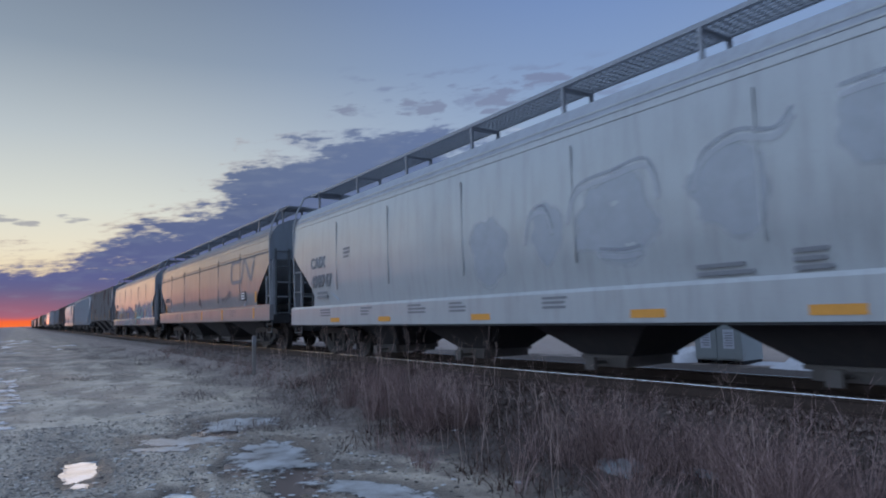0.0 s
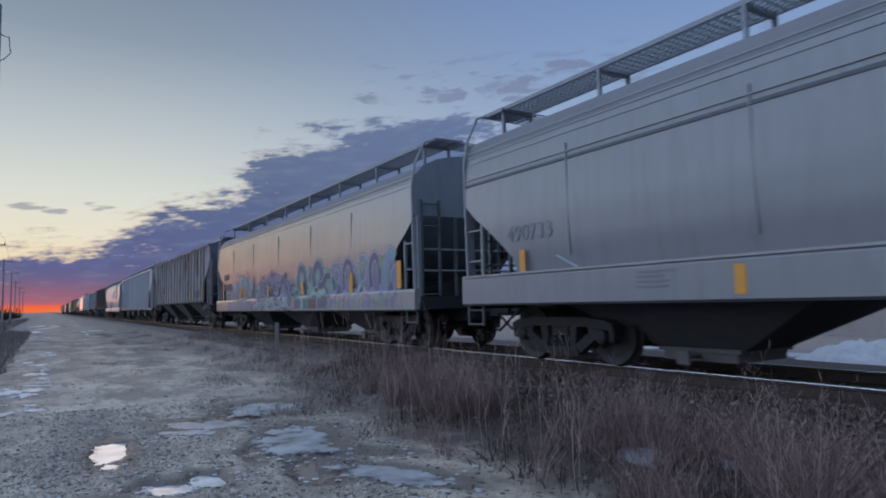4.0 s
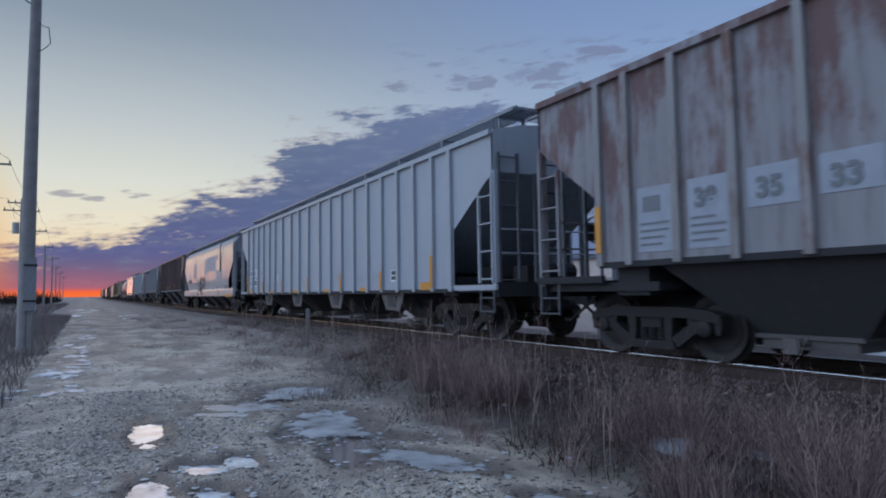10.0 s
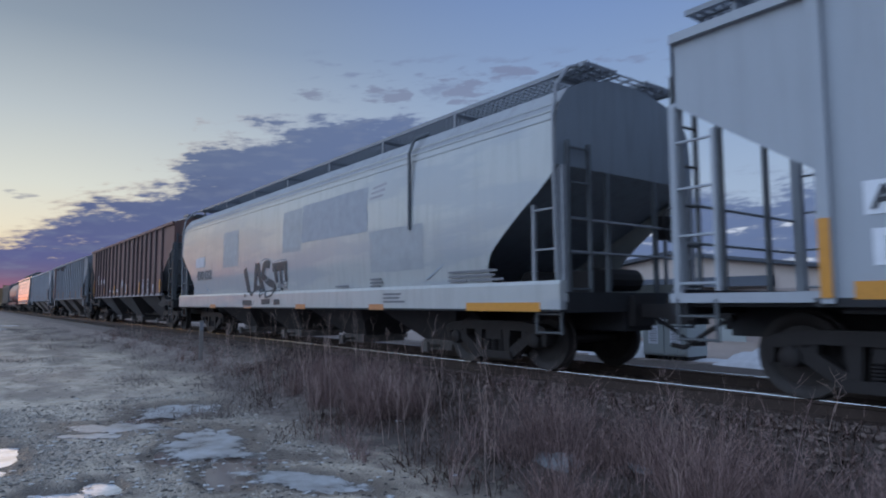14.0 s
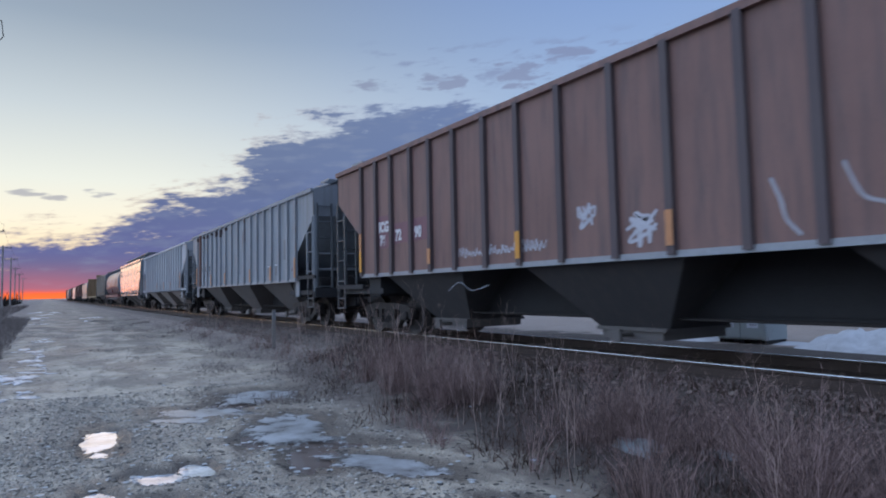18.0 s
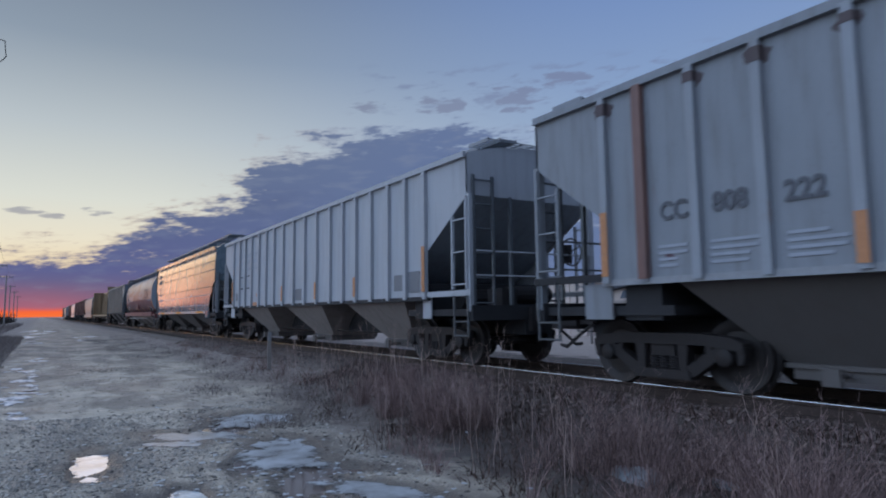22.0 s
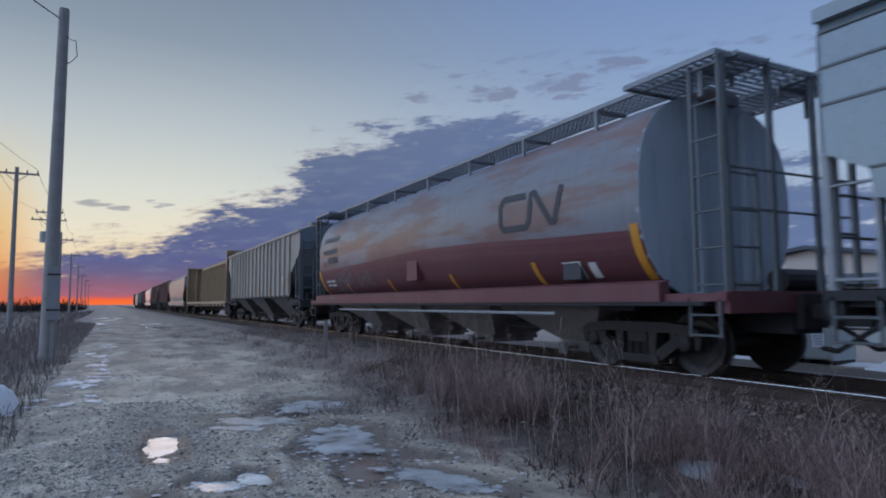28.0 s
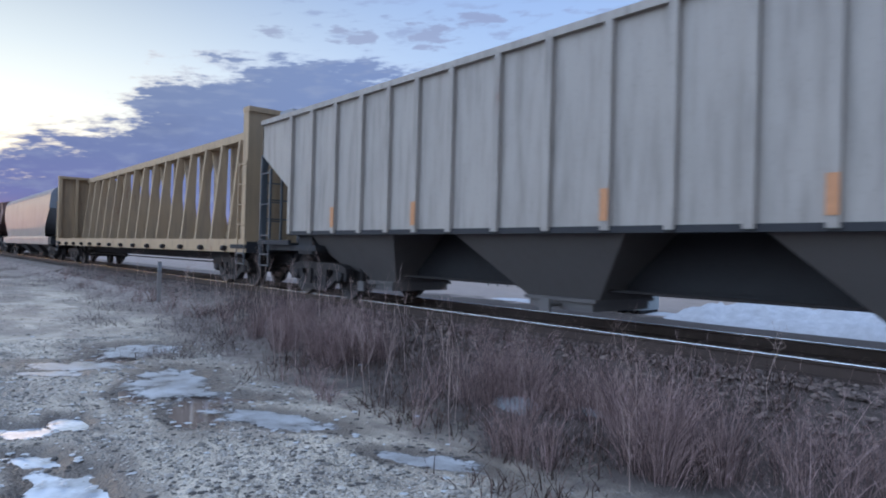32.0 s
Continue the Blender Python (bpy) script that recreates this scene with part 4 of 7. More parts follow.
def end_frame(car, length, zs, zhi, mat, dark, brake_end=0, inner=None):
    """Posts, ladders, grab rails and brake gear on the end platforms."""
    for y, s in ((0.12, 1), (length - 0.12, -1)):
        for x in (-1.44, -0.55, 0.55, 1.44):
            w = 0.055 if abs(x) > 1 else 0.03
            part("end_post", Geo().box(x - w, x + w, y - w, y + w, 1.0, zhi + 0.02), mat if abs(x) > 1 else dark, car)
        for x in (-1.50, 1.50):
            ladder(car, x, y + s * 0.02, y + s * 0.46, zs + 0.1, zhi - 0.02 if x < 0 else zhi - 0.3, mat, out=-0.03 if x < 0 else -0.02, inner=inner)
        end_ladder(car, y - s * 0.05, -1.40, -0.98, 1.06, zhi + 0.35, dark)
        g = Geo()
        for z in (1.62, 2.05):
            g.tube((-1.45, y - s * 0.05, z), (1.45, y - s * 0.05, z), 0.018, 6)
        part("grab_rail", g, mat, car)
    y = 0.55 if brake_end == 0 else length - 0.55
    part("brake_cylinder", Geo().tube((-0.2, y + 0.1, 1.3), (0.75, y + 0.1, 1.3), 0.17, 12).box(-0.55, -0.2, y - 0.15, y + 0.3, 1.1, 1.42), M["iron"], car)
    part("air_reservoir", Geo().tube((-0.9, y + 0.75, 1.24), (0.4, y + 0.75, 1.24), 0.19, 12), M["iron"], car)
    g = Geo().box(0.72, 0.92, y - 0.48, y - 0.32, 1.9, 2.25)
    wheel = Geo()
    for k in range(16):
        a, b = 2 * math.pi * k / 16, 2 * math.pi * (k + 1) / 16
        wheel.tube((0.82 + 0.26 * math.cos(a), y - 0.56, 2.1 + 0.26 * math.sin(a)), (0.82 + 0.26 * math.cos(b), y - 0.56, 2.1 + 0.26 * math.sin(b)), 0.017, 5)
    for k in range(3):
        a = 2.09 * k + 0.5
        wheel.tube((0.82, y - 0.5, 2.1), (0.82 + 0.26 * math.cos(a), y - 0.56, 2.1 + 0.26 * math.sin(a)), 0.014, 5)
    housing = part("brake_housing", g, M["iron"], car)
    part("brake_wheel", wheel, M["iron"], housing)


def place_car(name, label, category, first_y):
    car = thing(name, label, category, "cars of the freight train")
    car["first_y"] = first_y
    CARS.append((car, first_y))
    return car


CARS = []


RIBS = {}


def ribbed_hopper(label, y0, y1, sheet, zs=1.30, eave=3.82, ribs=16, bay_mat="bay_dark", board=False, inset=1.6, zlo=2.15, zhi=None, post=None, end_mat=None, ladder_mat="ladder", detail=True, sill_line=False, centres=(4.2, 8.7, 13.2), gussets=()):
    L = y1 - y0
    car = place_car("ribbed_hopper_car", label, "hopper car", y0)
    zhi = zhi or eave - 0.72
    H = 1.49
    sh, em = M[sheet], M[end_mat or sheet]
    prof = [(H, zs), (H, eave), (H - 0.05, eave + 0.05), (0.8, eave + 0.20), (0.0, eave + 0.26)]
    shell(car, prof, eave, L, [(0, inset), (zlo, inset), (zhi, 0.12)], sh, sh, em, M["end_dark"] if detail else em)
    me = Geo().box(-0.075, 0.0, -0.055, 0.055, zs - 0.03, eave - 0.02).mesh("side_post", M[post] if post else sh)
    rib_y = [inset + 0.045 + (L - 2 * inset - 0.09) * i / (ribs - 1) for i in range(ribs)] if isinstance(ribs, int) else ribs
    RIBS[car.name] = rib_y
    for y in rib_y:
        for s in (-1, 1):
            if s > 0 and not detail:
                continue
            o = part("side_post", me, None, car)
            o.location = (s * H, y, 0)
            if s > 0:
                o.rotation_euler.z = math.pi
    part("top_chord", Geo().box(-H - 0.07, -H + 0.0, 0.14, L - 0.14, eave - 0.05, eave + 0.05), sh, car)
    part("top_chord", Geo().box(H - 0.0, H + 0.07, 0.14, L - 0.14, eave - 0.05, eave + 0.05), sh, car)
    for s in (-1, 1):
        a, b = sorted((s * (H + 0.035), s * (H - 0.05)))
        part("side_sill", Geo().box(a, b, inset - 0.05, L - inset + 0.05, zs - 0.06, zs + 0.02), M["sill_dark"] if not sill_line else M["ladder"], car)
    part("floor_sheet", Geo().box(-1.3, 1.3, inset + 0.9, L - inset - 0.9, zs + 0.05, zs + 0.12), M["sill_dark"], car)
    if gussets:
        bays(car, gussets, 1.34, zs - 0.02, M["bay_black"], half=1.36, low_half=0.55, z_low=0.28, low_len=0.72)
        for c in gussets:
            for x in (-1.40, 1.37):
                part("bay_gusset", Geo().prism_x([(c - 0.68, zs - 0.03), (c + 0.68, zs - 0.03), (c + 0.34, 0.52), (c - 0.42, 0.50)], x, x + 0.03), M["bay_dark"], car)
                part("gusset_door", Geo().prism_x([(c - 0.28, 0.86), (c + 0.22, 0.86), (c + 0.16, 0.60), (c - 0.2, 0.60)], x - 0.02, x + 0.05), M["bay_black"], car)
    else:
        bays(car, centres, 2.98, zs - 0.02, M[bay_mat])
    end_z = {"dull": 1.38, "clean": 1.29}.get(sheet, min(zs, 1.06))
    underframe(car, L, end_z, y0, sh, inset, 0.0 if gussets else 0.50, stub=True if gussets else None, end_mat=sheet if sheet in ("clean", "light") else "sill_dark", plates=sh if sheet in ("clean", "dull") else None)
    roof_hatches(car, L, eave + 0.27, sh)
    if detail:
        end_frame(car, L, end_z, zhi, sh if ladder_mat == "ladder" else M[ladder_mat], M["ladder_dark"], inner=zlo + (zhi - zlo) * (inset - 0.58) / (inset - 0.12) - 0.04)
        if board:
            running_boards(car, L, eave + 0.50, lambda x: eave + 0.26 - 0.2 * x / 1.4, M["galv"], n=10)
        else:
            running_boards(car, L, eave + 0.34, lambda x: eave + 0.26 - 0.2 * x / 1.4, M["galv"], x0=-0.78, x1=-0.42, n=8)
    return car, L, lambda z: -H


def smooth_hopper(label, y0, y1, sheet, zs=0.84, band=1.22, detail=True, board_mat="galv", n_bays=3, board_z=4.38, middle=None, period=None):
    """Round-shouldered hopper car with plain bulging sides, a deep side sill and curved end cut-outs."""
    L = y1 - y0
    car = place_car("smooth_hopper_car", label, "hopper car", y0)
    sh = M[sheet]
    prof = [(1.50, band), (1.555, 1.75), (1.575, 2.3), (1.565, 2.85), (1.54, 3.30), (1.515, 3.46), (1.46, 3.60), (1.30, 3.80), (0.95, 3.96), (0.5, 4.06), (0.0, 4.09)]
    cut = [(0, 1.42), (1.30, 1.42), (1.48, 1.50), (1.66, 1.42), (1.9, 1.15), (2.15, 0.82), (2.4, 0.46), (2.62, 0.2), (2.75, 0.12)]
    xat = shell(car, prof, 3.46, L, cut, sh, M[{"pale": "pale_roof", "white": "white_roof"}.get(sheet, "grey_roof")], M["end_half_shaded"], M["end_dark"], cols=30)
    for z, x in ((3.37, 1.541), (3.48, 1.522), (3.585, 1.478)):
        part("roof_seam", Geo().box(-x, -x + 0.06, 0.13, L - 0.13, z - 0.011, z + 0.011), sh, car)
        part("roof_seam", Geo().box(x - 0.06, x, 0.13, L - 0.13, z - 0.015, z + 0.015), sh, car)
    for s in (-1, 1):
        a, b = sorted((s * 1.60, s * 1.47))
        sill = part("side_sill", Geo().prism_y([(a, zs), (b, zs), (b, band + 0.03), (a + 0.02 * (s < 0), band + 0.03), (a, band - 0.02)], 0.06, L - 0.06), sh, car)
        part("sill_flange", Geo().box(min(s * 1.36, s * 1.59), max(s * 1.36, s * 1.59), 0.06, L - 0.06, zs - 0.03, zs), M["sill_dark"], sill)
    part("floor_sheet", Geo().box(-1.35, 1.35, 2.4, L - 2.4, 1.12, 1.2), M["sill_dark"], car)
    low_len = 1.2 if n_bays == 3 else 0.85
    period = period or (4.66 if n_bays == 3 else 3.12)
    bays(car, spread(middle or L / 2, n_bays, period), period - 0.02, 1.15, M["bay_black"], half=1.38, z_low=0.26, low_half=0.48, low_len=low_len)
    underframe(car, L, 1.0, y0, sh, 1.3, 0.0, stub=True)
    roof_hatches(car, L, 4.07, sh)
    if detail:
        end_frame(car, L, 0.95, 2.72, M["ladder"], M["ladder_dark"], inner=2.27)
        running_boards(car, L, board_z, lambda x: 4.09 - 0.15 * x * x, M[board_mat], x0=-0.98, x1=-0.36, n=8)
        for y, s in ((0.16, 1), (L - 0.16, -1)):
            part("corner_rail", Geo().pipe([(-1.53, y, 1.0), (-1.56, y, 2.6), (-1.56, y, 3.4), (-1.48, y, 3.82), (-1.25, y, board_z - 0.1), (-0.98, y, board_z)], 0.026, 6), M["ladder"], car)
    return car, L, over_sill(xat, band)


def seam_hopper(label, y0, y1):
    """Straight-sided hopper car with horizontal seams and three bays."""
    L = y1 - y0
    car = place_car("seamed_hopper_car", label, "hopper car", y0)
    sh = M["steel"]
    bulge = lambda z: 1.575 - 0.024 * (z - 2.25) ** 2
    prof = [(bulge(1.16 + 0.305 * i), 1.16 + 0.305 * i) for i in range(9)] + [(1.48, 3.82), (1.2, 4.05), (0.6, 4.20), (0.0, 4.24)]
    cut = [(0, 1.22), (1.42, 1.18), (1.65, 1.07), (1.86, 0.88), (1.93, 0.60), (2.2, 0.56), (2.44, 0.12)]
    shell(car, prof, 3.82, L, cut, sh, sh, sh, M["end_dark"], cols=30)
    for z in (1.43, 1.86, 2.21, 2.91, 3.29, 3.66):
        a = interp(cut, z) + 0.02
        for s in (-1, 1):
            part("side_seam", Geo().box(min(s * 1.53, s * (bulge(z) + 0.013)), max(s * 1.53, s * (bulge(z) + 0.013)), a, L - a, z - 0.014, z + 0.014), M["ladder_dark"] if z > 2 else M["light"], car)
    for s in (-1, 1):
        a, b = sorted((s * 1.60, s * 1.50))
        part("side_sill", Geo().box(a, b, 1.75, L - 1.75, 1.06, 1.17), M["white"], car)
        for y in (1.22, L - 1.72):
            part("drop_panel", Geo().box(a, b, y, y + 0.50, 0.86, 1.17), sh, car)
        part("eave_rail", Geo().box(min(s * 1.50, s * 1.59), max(s * 1.50, s * 1.59), 0.12, L - 0.12, 3.76, 3.90), sh, car)
    part("floor_sheet", Geo().box(-1.35, 1.35, 2.6, L - 2.6, 1.16, 1.22), M["sill_dark"], car)
    bays(car, spread(L / 2, 3, 4.1), 4.05, 1.10, M["bay_dark"], half=1.42, z_low=0.28, low_half=0.5, low_len=1.15)
    underframe(car, L, 1.0, y0, sh, 1.2, 0.56)
    roof_hatches(car, L, 4.24, sh)
    end_frame(car, L, 1.0, 2.42, M["ladder"], M["ladder_dark"], inner=2.18)
    running_boards(car, L, 4.42, lambda x: 4.22 - 0.12 * x * x, M["galv"], x0=-0.95, x1=-0.45)
    for i in range(3):
        tape(car, 2.2 + i * 5.2, 3.6 + i * 5.2, 1.075, 1.155, M["amber"], -1.602)
    sign(car, "385268", L - 1.0, 2.85, 0.24, M["ink_grey"], -1.572)
    tape(car, L - 1.5, L - 0.95, 3.2, 3.42, M["ink_grey"], -1.575, "emblem_bar")
    for k in range(3):
        bars(car, L - 1.0 - 0.2 * k, 2.62 - 0.35 * k, 2, 0.9, M["ink_grey"], -1.575, seed=k)
    bars(car, 5.2, 1.98, 2, 0.4, M["stencil_white"], -1.575, seed=9)
    bars(car, 10.6, 1.44, 1, 0.7, M["ink"], -1.572, 0.1, seed=4)
    return car


def tank_hopper(label, y0, y1):
    """Cylindrical hopper car: rounded body, flat ends set back from open platforms, full-length running board."""
    L = y1 - y0
    car = place_car("cylindrical_hopper_car", label, "hopper car", y0)
    a0, a1 = 1.28, L - 1.28
    def ring(angles):
        return [(-1.58 * math.copysign(abs(math.sin(a)) ** 0.78, math.sin(a)), 2.44 + 1.48 * math.copysign(abs(math.cos(a)) ** 0.78, math.cos(a))) for a in angles]
    cols = 26
    def strip(name, angles, mat):
        rows = ring(angles)
        v = [(x, a0 + (a1 - a0) * j / cols, z) for x, z in rows for j in range(cols + 1)]
        k = cols + 1
        f = [(i * k + j, i * k + j + 1, (i + 1) * k + j + 1, (i + 1) * k + j) for i in range(len(rows) - 1) for j in range(cols)]
        return part(name, smooth(Geo().add(v, f).mesh(name, mat), 60), None, car)
    d = math.pi / 180
    strip("body_sheet", [d * t for t in range(0, 100, 7)] + [d * 105], M["tank_grey"])
    strip("lower_sheet", [d * t for t in range(105, 150, 8)], M["tank_red"])
    strip("body_sheet", [-d * 105] + [-d * t for t in range(98, -1, -7)], M["tank_grey"])
    strip("lower_sheet", [-d * t for t in range(145, 104, -8)], M["tank_red"])
    disc = ring([d * t for t in range(0, 360, 12)])
    for y, s in ((a0, 1), (a1, -1)):
        part("end_sheet", Geo().prism_y(disc, y - s * 0.01, y + s * 0.04), M["end_dark"], car)
        for x in (-0.5, 0.5):
            part("end_stiffener", Geo().box(x - 0.05, x + 0.05, min(y, y - s * 0.12), max(y, y - s * 0.12), 1.0, 3.75), M["end_dark"], car)
        yo = y - s * 1.15
        for x in (-1.30, -0.45, 0.45, 1.30):
            part("platform_post", Geo().box(x - 0.035, x + 0.035, yo - 0.03, yo + 0.03, 1.05, 3.97), M["ladder_dark"], car)
        end_ladder(car, yo - s * 0.02, -1.30, -0.80, 1.1, 2.6, M["ladder_dark"])
        part("platform_panel", Geo().box(-1.32, -0.72, yo - 0.02, yo + 0.02, 0.98, 1.22), M["ladder"], car)
        part("grab_rail", Geo().tube((-1.3, yo, 2.1), (1.3, yo, 2.1), 0.018, 6).tube((-1.3, yo, 2.6), (1.3, yo, 2.6), 0.018, 6), M["ladder_dark"], car)
        ladder(car, -1.30, yo + s * 0.02, yo + s * 0.45, 1.1, 3.95, M["ladder_dark"])
        b0, b1 = min(yo, y + s * 0.4), max(yo, y + s * 0.4)
        deck = part("roof_platform", Geo().box(-1.4, -1.36, b0, b1, 3.96, 4.03).box(1.36, 1.4, b0, b1, 3.96, 4.03).box(-1.36, 1.36, b0, b0 + 0.04, 3.96, 4.03).box(-1.36, 1.36, b1 - 0.04, b1, 3.96, 4.03), M["galv"], car)
        bar = Geo().box(-1.36, 1.36, -0.016, 0.016, 3.985, 4.025).mesh("slat", M["galv"])
        for k in range(12):
            part("slat", bar, None, deck).location.y = b0 + (b1 - b0) * (k + 0.5) / 12
    for s in (-1, 1):
        a, b = sorted((s * 1.60, s * 1.42))
        part("side_sill", Geo().prism_y([(a, 0.98), (b, 0.98), (b, 1.26), (a, 1.22)], 0.95, L - 0.95), M["tank_red"], car)
        part("sill_flange", Geo().box(min(s * 1.3, s * 1.585), max(s * 1.3, s * 1.585), 0.3, L - 0.3, 0.93, 0.98), M["sill_dark"], car)
    part("grate_pipe", Geo().tube((-1.5, 3.2, 0.80), (-1.5, L - 3.2, 0.80), 0.03, 8), M["ladder"], car)
    running_boards(car, L, 4.0, lambda x: 2.44 + 1.48 * max(0.0, 1 - (x / 1.58) ** 2.564) ** 0.39, M["galv"], x0=-1.10, x1=-0.50, n=9)
    roof_hatches(car, L, 3.92, M["tank_grey"])
    bays(car, spread(L / 2, 4, 3.1), 3.0, 0.97, M["bay_grey"], half=1.34, z_low=0.28, low_half=0.48, low_len=0.75)
    underframe(car, L, 1.0, y0, M["tank_red"], 0.95, 0.66, end_mat="tank_red")
    part("brake_cylinder", Geo().tube((0.1, 0.5, 1.25), (0.9, 0.5, 1.25), 0.16, 12), M["iron"], car)
    return car, L, lambda z: -1.58 * max(0.0, 1 - abs((z - 2.44) / 1.48) ** 2.564) ** 0.39 if z > 1.27 else -1.60


def centerbeam_car(label, y0, y1):
    L = y1 - y0
    car = place_car("centerbeam_flat_car", label, "flat car", y0)
    ye = M["yellow"]
    part("deck", Geo().box(-1.40, 1.40, 0.1, L - 0.1, 1.02, 1.14), M["sill_dark"], car)
    for s in (-1, 1):
        part("side_sill", Geo().box(min(s * 1.36, s * 1.50), max(s * 1.36, s * 1.50), 0.05, L - 0.05, 0.84, 1.16), ye, car)
    for y, s in ((0.08, 1), (L - 0.08, -1)):
        bulk = part("bulkhead", Geo().box(-1.45, 1.45, min(y, y + s * 0.07), max(y, y + s * 0.07), 1.1, 4.15), ye, car)
        for x in (-1.42, -0.7, 0.0, 0.7, 1.42):
            part("bulkhead_post", Geo().box(x - 0.07, x + 0.07, min(y, y + s * 0.28), max(y, y + s * 0.28), 1.1, 4.2), ye, bulk)
        part("bulkhead_cap", Geo().box(-1.5, 1.5, min(y - s * 0.05, y + s * 0.3), max(y - s * 0.05, y + s * 0.3), 4.15, 4.27), ye, bulk)
        ladder(car, -1.46, y + s * 0.02, y + s * 0.42, 0.95, 3.0, ye)
    part("top_chord", Geo().box(-0.20, 0.20, 0.1, L - 0.1, 4.02, 4.24), ye, car)
    n = 16
    for i in range(n + 1):
        y = 0.9 + (L - 1.8) * i / n
        g = Geo()
        for s in (-1, 1):
            g.prism_y([(s * 0.10, 1.14), (s * 0.52, 1.14), (s * 0.24, 4.04), (s * 0.05, 4.04)][:: s], y - 0.055, y + 0.055)
        part("spine_post", g, ye, car)
        if i < n:
            y2 = 0.9 + (L - 1.8) * (i + 1) / n
            part("spine_brace", Geo().beam((0, y, 1.2) if i % 2 else (0, y2, 1.2), (0, y2, 4.0) if i % 2 else (0, y, 4.0), 0.11), ye, car)
    for i in range(14):
        y = 1.2 + (L - 2.4) * i / 13
        part("strap_winch", Geo().tube((-1.56, y - 0.07, 0.93), (-1.56, y + 0.07, 0.93), 0.07, 8), M["iron"], car)
    underframe(car, L, 0.95, y0, ye, 0.9)
    return car


# ---- the place ----
# hollows in the road that hold water or ice: middle, half width, half length, turn
HOLLOWS = [("puddle", 0.60, 8.25, 0.19, 0.56, -0.05, 1), ("puddle", 0.42, 5.72, 0.14, 0.46, 0.0, 2), ("puddle", 0.93, 6.26, 0.17, 0.27, 0.9, 3),
           ("puddle", 2.40, 9.66, 0.30, 0.62, -0.6, 4), ("puddle", 2.05, 7.25, 0.17, 0.40, -0.3, 5), ("puddle", 2.32, 6.20, 0.22, 0.62, -0.35, 6), ("puddle", 2.62, 6.62, 0.18, 0.55, 0.75, 7),
           ("ice_patch", 2.95, 10.2, 0.50, 0.52, 0.88, 8), ("ice_patch", 1.86, 9.28, 0.24, 0.62, 0.85, 9), ("ice_patch", 2.57, 7.60, 0.37, 0.74, -0.22, 10),
           ("ice_patch", 2.74, 5.42, 0.21, 0.60, 0.50, 11), ("ice_patch", 3.16, 3.64, 0.13, 0.38, 0.45, 12), ("ice_patch", 1.5, 8.85, 0.12, 0.34, 0.9, 13),
           ("puddle", 0.84, 5.45, 0.14, 0.26, 0.3, 14), ("puddle", 0.95, 4.60, 0.22, 0.50, 0.1, 15), ("puddle", 1.27, 6.35, 0.12, 0.22, 0.2, 17)]
BANK = [(-99, 0.0), (4.6, 0.0), (5.4, 0.10), (6.0, 0.30), (6.25, 0.43), (9.25, 0.43), (9.6, 0.28), (10.4, 0.18), (12, 0.28), (30, 0.3)]


def inside(h, x, y):
    """Distance from a hollow's middle: 1 on its uneven shore."""
    _, cx, cy, rx, ry, turn, seed = h
    dx, dy = x - cx, y - cy
    if abs(dx) > 2 * (rx + ry) or abs(dy) > 2.2 * (rx + ry):
        return 9.0
    c, s = math.cos(turn), math.sin(turn)
    u, v = (dx * c + dy * s) / rx, (-dx * s + dy * c) / ry
    k = 1.4 if cx < 1.5 else 1.0
    return math.hypot(u, v) + k * 0.42 * noise.noise((x * 3.1 + seed * 5, y * 1.7, seed)) + k * 0.30 * noise.noise((x * 7.5, y * 4.2, seed)) + 0.12 * noise.noise((x * 19, y * 12, seed))


def ground_at(x, y):
    """Height of the ground, and how wet it is."""
    k = 1.0 if -6 < x < 6 and 0 < y < 60 else 0.25 if abs(x) < 15 and abs(y) < 80 else 0.0
    z = interp(BANK, x)
    if not k:
        return z, 0.0
    rough = k * (0.05 * noise.noise((x * 0.7, y * 0.5, 0)) + 0.02 * noise.noise((x * 2.2, y * 2.0, 3)))
    grit = k * 0.008 * noise.noise((x * 11, y * 9, 5)) if y < 14 else 0.0
    dip = calm = wet = 0.0
    if -1 < x < 4.5 and 2 < y < 13:
        for h in HOLLOWS:
            d = inside(h, x, y)
            if d > 3:
                continue
            depth = 0.065 if h[0] == "puddle" else 0.035
            dip = max(dip, depth * min(1.0, max(0.0, (1.65 - d) / 0.95)))
            calm = max(calm, min(1.0, max(0.0, (2.4 - d) / 1.2)))
            wet = max(wet, min(1.0, max(0.0, (2.2 - d) / 0.8)))
    return z + rough * (1 - calm) + grit - dip, wet


